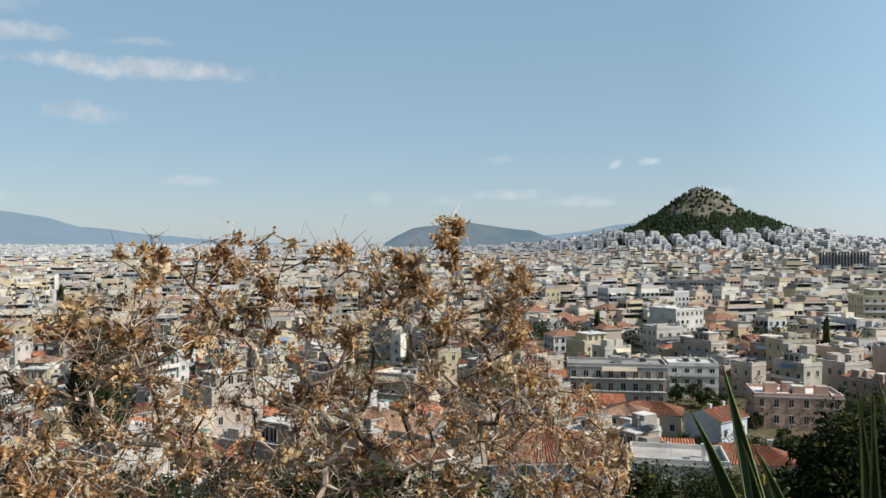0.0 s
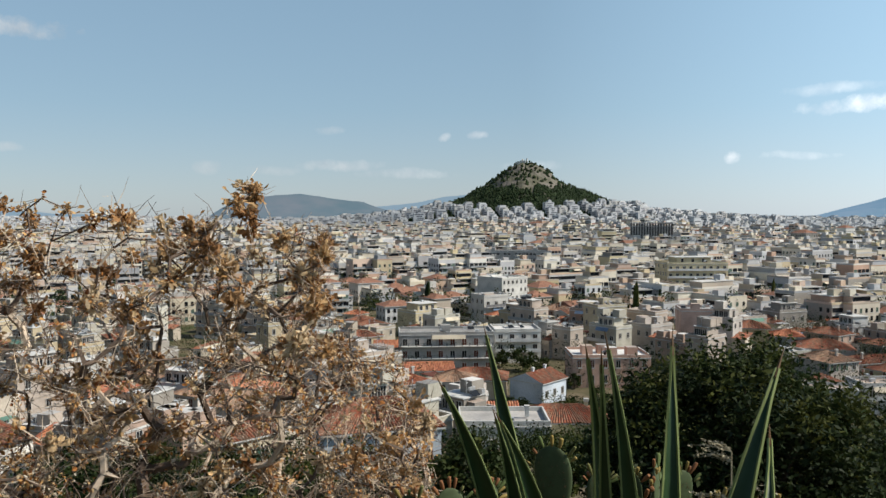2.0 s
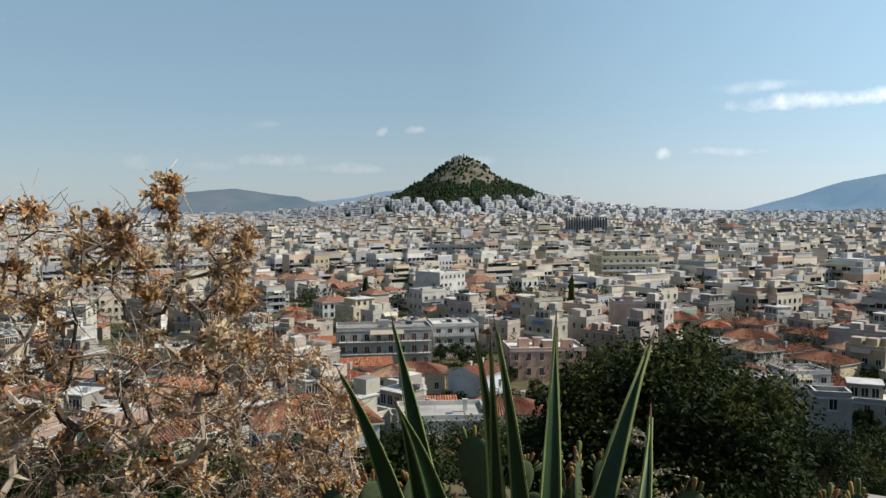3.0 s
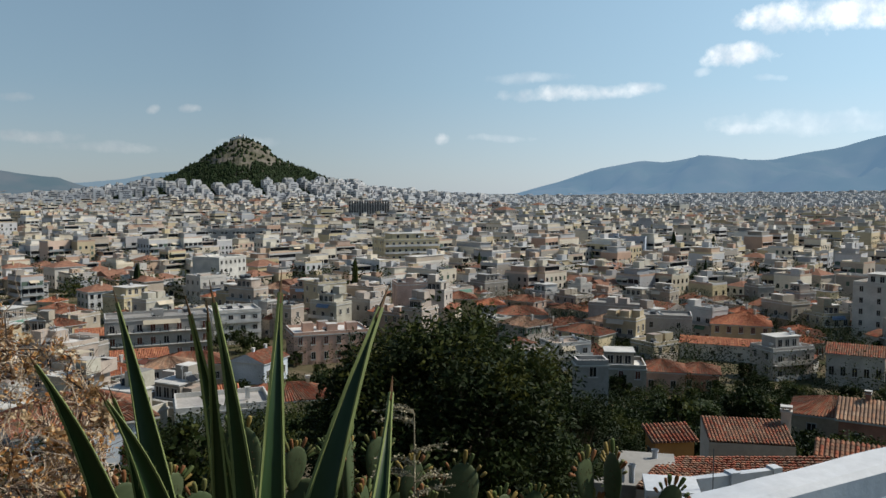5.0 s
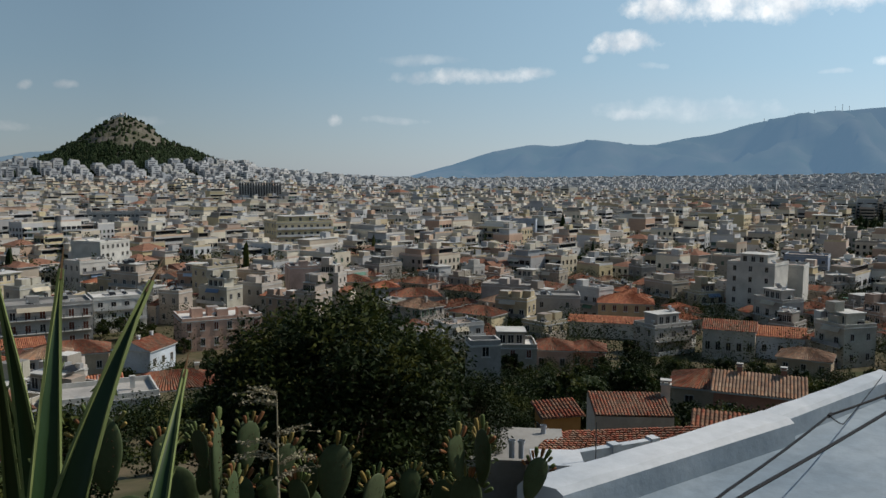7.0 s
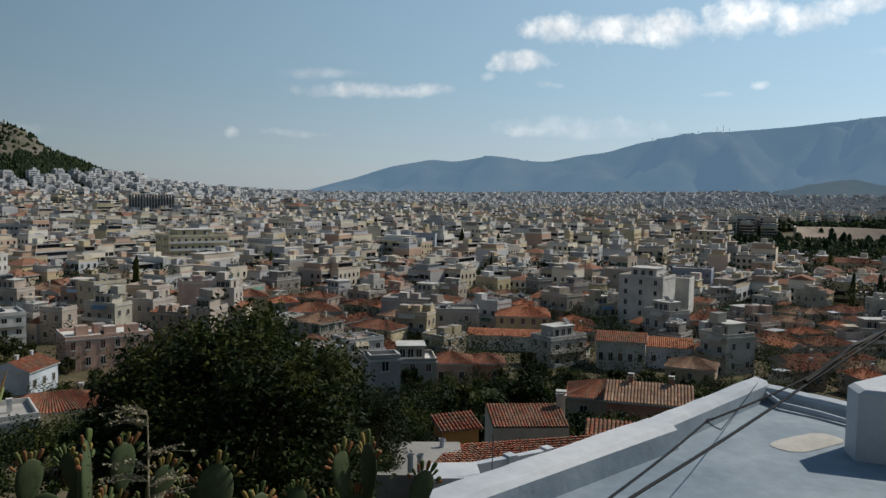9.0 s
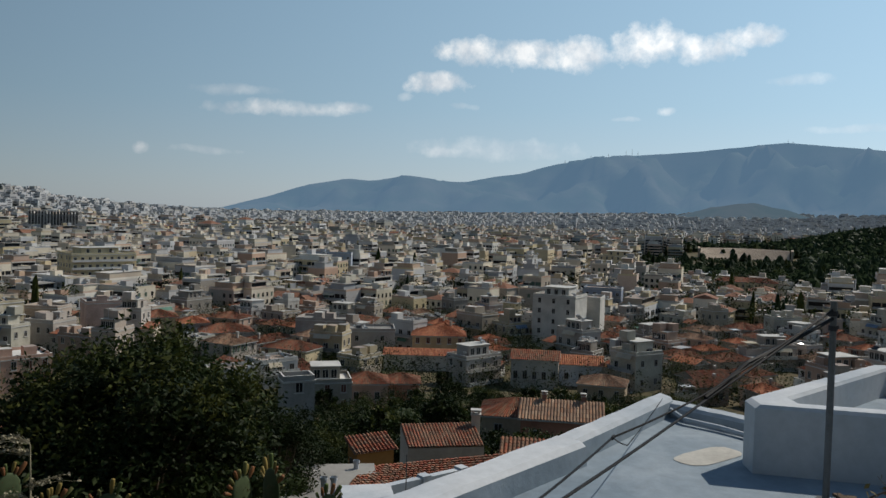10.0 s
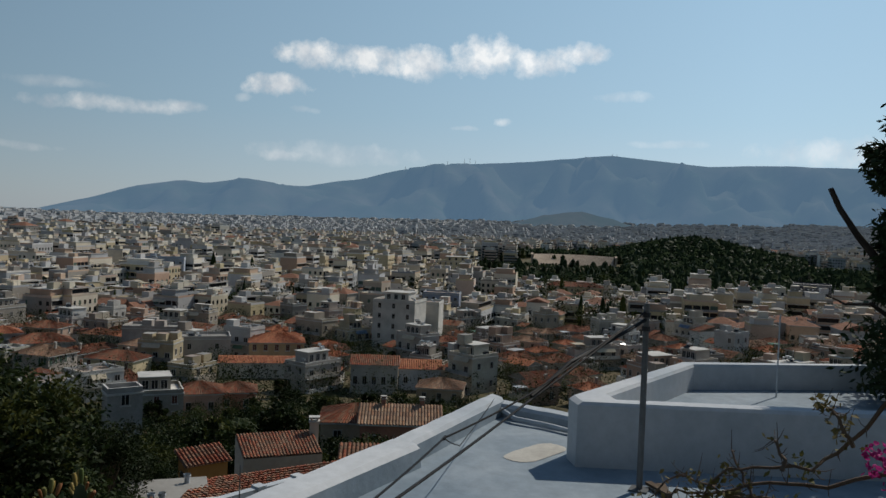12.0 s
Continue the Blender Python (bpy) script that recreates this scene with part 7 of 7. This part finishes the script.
def pink_bougainvillea():
    base = new("bougainvillea_branch")
    tagged(base, "thorny bougainvillea branch with wilted leaves and a few magenta bracts", "shrub")
    rng = random.Random(9)
    wood, leaves, pink = Shape(), Shape(), Shape()
    d0 = 2.6
    lines = [[(94.5, -9), (91.6, -12.9), (89.6, -14.6), (86.0, -15.1), (83.8, -15.9), (82.5, -18), (81.5, -21)], [(95, -14), (90.5, -15.6), (87.0, -16.0), (83.5, -17.2), (81.0, -17.4), (79.8, -18.8), (79.3, -20.5)], [(95, -16), (91, -17.4), (88, -16.9), (84.5, -17.0), (82.8, -16.5), (81.2, -16.2), (79.0, -18.2)], [(94, -22), (88, -19), (86, -16.8), (85.2, -15.8), (84.6, -14.2)], [(92, -13.0), (91.0, -11.3), (90.2, -10.6), (89.6, -10.8)], [(88, -15), (87.5, -13.6), (87.2, -13.2)]]
    for k, line in enumerate(lines):
        pts = [Vector(at(a, d0 + 0.05 * math.sin(i + k), e)) for i, (a, e) in enumerate(line)]
        fine = []
        for p, q in zip(pts, pts[1:]):
            fine += [tuple(p.lerp(q, s) + Vector((rng.gauss(0, 0.004), rng.gauss(0, 0.004), rng.gauss(0, 0.005)))) for s in (0, 0.33, 0.66)]
        fine.append(tuple(pts[-1]))
        tube(wood, fine, [0.007 - 0.0052 * i / len(fine) for i in range(len(fine))], 5)
        for p in fine[2:]:
            for _ in range(2):
                dirn = Vector((rng.gauss(0, 1), rng.gauss(0, 1), rng.gauss(0, 1))).normalized() * rng.uniform(0.02, 0.09)
                tube(wood, [p, tuple(Vector(p) + dirn * 0.6), tuple(Vector(p) + dirn + Vector((0, 0, 0.01)))], [0.002, 0.0014, 0.0008], 3)
            if rng.random() < 0.4:
                for _ in range(10):
                    leaf_quad(leaves, Vector(p) + Vector((rng.gauss(0, 0.02), rng.gauss(0, 0.02), rng.gauss(0, 0.02))), rng.uniform(0.015, 0.032), 0.3, rng)
    heap = Vector(at(85.0, d0, -18.6))
    for _ in range(240):
        leaf_quad(leaves, heap + Vector((rng.gauss(0, 0.05), rng.gauss(0, 0.05), rng.gauss(0, 0.05))), rng.uniform(0.02, 0.035), 0.35, rng)
    for az, el in ((93.0, -13.2), (93.8, -14.2)):
        for _ in range(26):
            bract(pink, Vector(at(az, d0, el)) + Vector((rng.gauss(0, 0.022), rng.gauss(0, 0.022), rng.gauss(0, 0.02))), rng.uniform(0.014, 0.028), rng)
    part("woody_stem", wood.mesh("woody_stem", [M_TWIG]), base)
    part("leaves", leaves.mesh("leaves", [material("wilted_leaf", (0.16, 0.12, 0.05), second=(0.08, 0.09, 0.03), rough=0.7, spread=0.3, scale=9, bump=0, translucent=0.2)]), base)
    part("pink_bracts", pink.mesh("pink_bracts", [material("magenta_bract", (0.45, 0.04, 0.22), rough=0.6, spread=0.3, scale=9, bump=0, translucent=0.35)]), base)


stand[0] = BRANCH_STAND
pink_bougainvillea()


def edge_conifer():
    """A lopped dark tree at the end of the terrace."""
    base = new("lopped_tree")
    tagged(base, "dark tree with a lopped limb and drooping feathery leaves", "tree")
    rng = random.Random(14)
    wood, crown = Shape(), Shape()
    d = 14.0
    P = lambda a, e, dd=d: Vector(at(a, dd, e))
    trunk = [P(95.5, -16), P(94.8, -8), P(94.3, -5.4), P(94.6, -2), P(95.0, 3), P(95.4, 8)]
    tube(wood, [tuple(p) for p in trunk], [0.26, 0.22, 0.2, 0.17, 0.12, 0.06], 9)
    limb = [P(94.3, -5.6), P(93.6, -3.8), P(92.7, -1.2), P(91.5, 0.3), P(90.4, 2.0), P(89.8, 3.3)]
    tube(wood, [tuple(p) for p in limb], [0.11, 0.085, 0.065, 0.052, 0.046, 0.042], 9)
    low = [P(94.2, -5.2), P(92.5, -4.0), P(91.0, -4.1), P(89.9, -3.6)]
    tube(wood, [tuple(p) for p in low], [0.05, 0.03, 0.02, 0.012], 6)
    for k in range(62):
        e = rng.uniform(-6, 9)
        start = P(95.0 + rng.uniform(-0.3, 0.5), e)
        reach = rng.uniform(1.4, 3.3) * (1.0 if e > -3 else 0.7) * (1 - max(0, e - 6) / 8)
        end = P(95.0 - reach * (1.0 if rng.random() < 0.62 else -1.0), e + rng.uniform(-0.8, 1.3), d + rng.uniform(-0.6, 0.6))
        tube(wood, [tuple(start), tuple(start.lerp(end, 0.5) + Vector((0, 0, 0.12))), tuple(end)], [0.03, 0.02, 0.008], 5)
        for i in range(18):
            s = 0.25 + 0.75 * i / 17
            p = start.lerp(end, s) + Vector((0, 0, 0.12 * math.sin(math.pi * s)))
            for _ in range(14):
                leaf_quad(crown, p + Vector((rng.gauss(0, 0.06), rng.gauss(0, 0.06), rng.gauss(-0.03, 0.04))), rng.uniform(0.08, 0.2), 0.16, rng, 0, 0.5)
    for _ in range(2600):
        p = P(94.6 + rng.gauss(0, 1.3), rng.uniform(-9.5, -5.0), d + rng.gauss(0, 0.7))
        leaf_quad(crown, p, rng.uniform(0.08, 0.2), 0.2, rng, 0, 0.3)
    part("trunk", wood.mesh("trunk", [material("dark_bark", (0.055, 0.045, 0.038), spread=0.45, scale=4, bump=0.6, bump_scale=25)]), base)
    part("crown", crown.mesh("crown", [M_CYPRESS]), base)


edge_conifer()


def stadium():
    """Marble tiers of an ancient stadium between wooded banks."""
    base = new("marble_stadium")
    tagged(base, "pale marble stadium tiers set between wooded banks", "stadium")
    for r in range(16):
        rows = Shape()
        s0 = r / 16
        for k in range(20):
            a0, a1 = 70.6 + 0.28 * k, 70.6 + 0.28 * (k + 1)
            curve = lambda a: 28 * ((a - 73.4) / 2.8) ** 2
            d0 = 925 + 34 * s0
            z = 1.0 + 14 * s0
            p, q = polar(a0, d0 - curve(a0)), polar(a1, d0 - curve(a1))
            p2, q2 = polar(a0, d0 + 2.1 - curve(a0)), polar(a1, d0 + 2.1 - curve(a1))
            rows.quad((*p, z - 0.9), (*q, z - 0.9), (*q, z - 0.65), (*p, z - 0.65))
            rows.quad((*p, z - 0.65), (*q, z - 0.65), (*q2, z), (*p2, z))
        part("tier", rows.mesh("tier", [M_MARBLE]), base)
    rim = Shape()
    for az, turn in ((70.5, 0), (76.35, 0)):
        x, y = polar(az, 925)
        rim.box(turned(x, y, 0, -az), -1.2, 1.2, -25, 36, 0, 14.6, 0)
    part("side_wall", rim.mesh("side_wall", [M_MARBLE]), base)


stadium()


def hilltop_chapel():
    base = new("hilltop_chapel")
    tagged(base, "small white chapel with belfry on the rocky summit", "chapel")
    x, y = polar(17.75, 1648)
    z = EYE + 1650 * math.tan(radians(3.85)) - 2
    m = turned(x, y, z, -30)
    s = Shape()
    s.box(m, -7, 5, -4, 4, -3, 4.5, 0)
    s.box(m, 6, 9, -1.5, 1.5, -3, 9, 0)
    s.box(m, -16, -8, -3, 3, -5, 2.0, 0)
    part("wall", s.mesh("wall", [WHITE]), base)
    d = Shape()
    tube(d, [(x - 1, y, z + 4.5), (x - 1, y, z + 6), (x - 1, y, z + 7.6), (x - 1, y, z + 8.2)], [2.4, 2.4, 1.6, 0.1], 10)
    part("dome", d.mesh("dome", [WHITE]), base)


hilltop_chapel()


def ridge_masts():
    for az, el, h in ((64.2, 4.25, 20), (65.4, 4.35, 30), (65.8, 4.38, 34), (66.2, 4.4, 22), (61.2, 3.85, 14), (63.0, 4.15, 16), (75.8, 5.22, 14), (76.1, 5.2, 10)):
        x, y = polar(az, 4745)
        s = Shape()
        z = EYE + 4745 * math.tan(radians(el))
        s.box(((x, y, z), (1, 0), (0, 1)), -1.0, 1.0, -1.0, 1.0, -20, h, 0)
        tagged(new("radio_mast", s.mesh("radio_mast", [M_TANK])), "tiny radio mast on the mountain ridge", "mast", "ridge masts")


ridge_masts()
build_near()
build_mid()
city_trees()
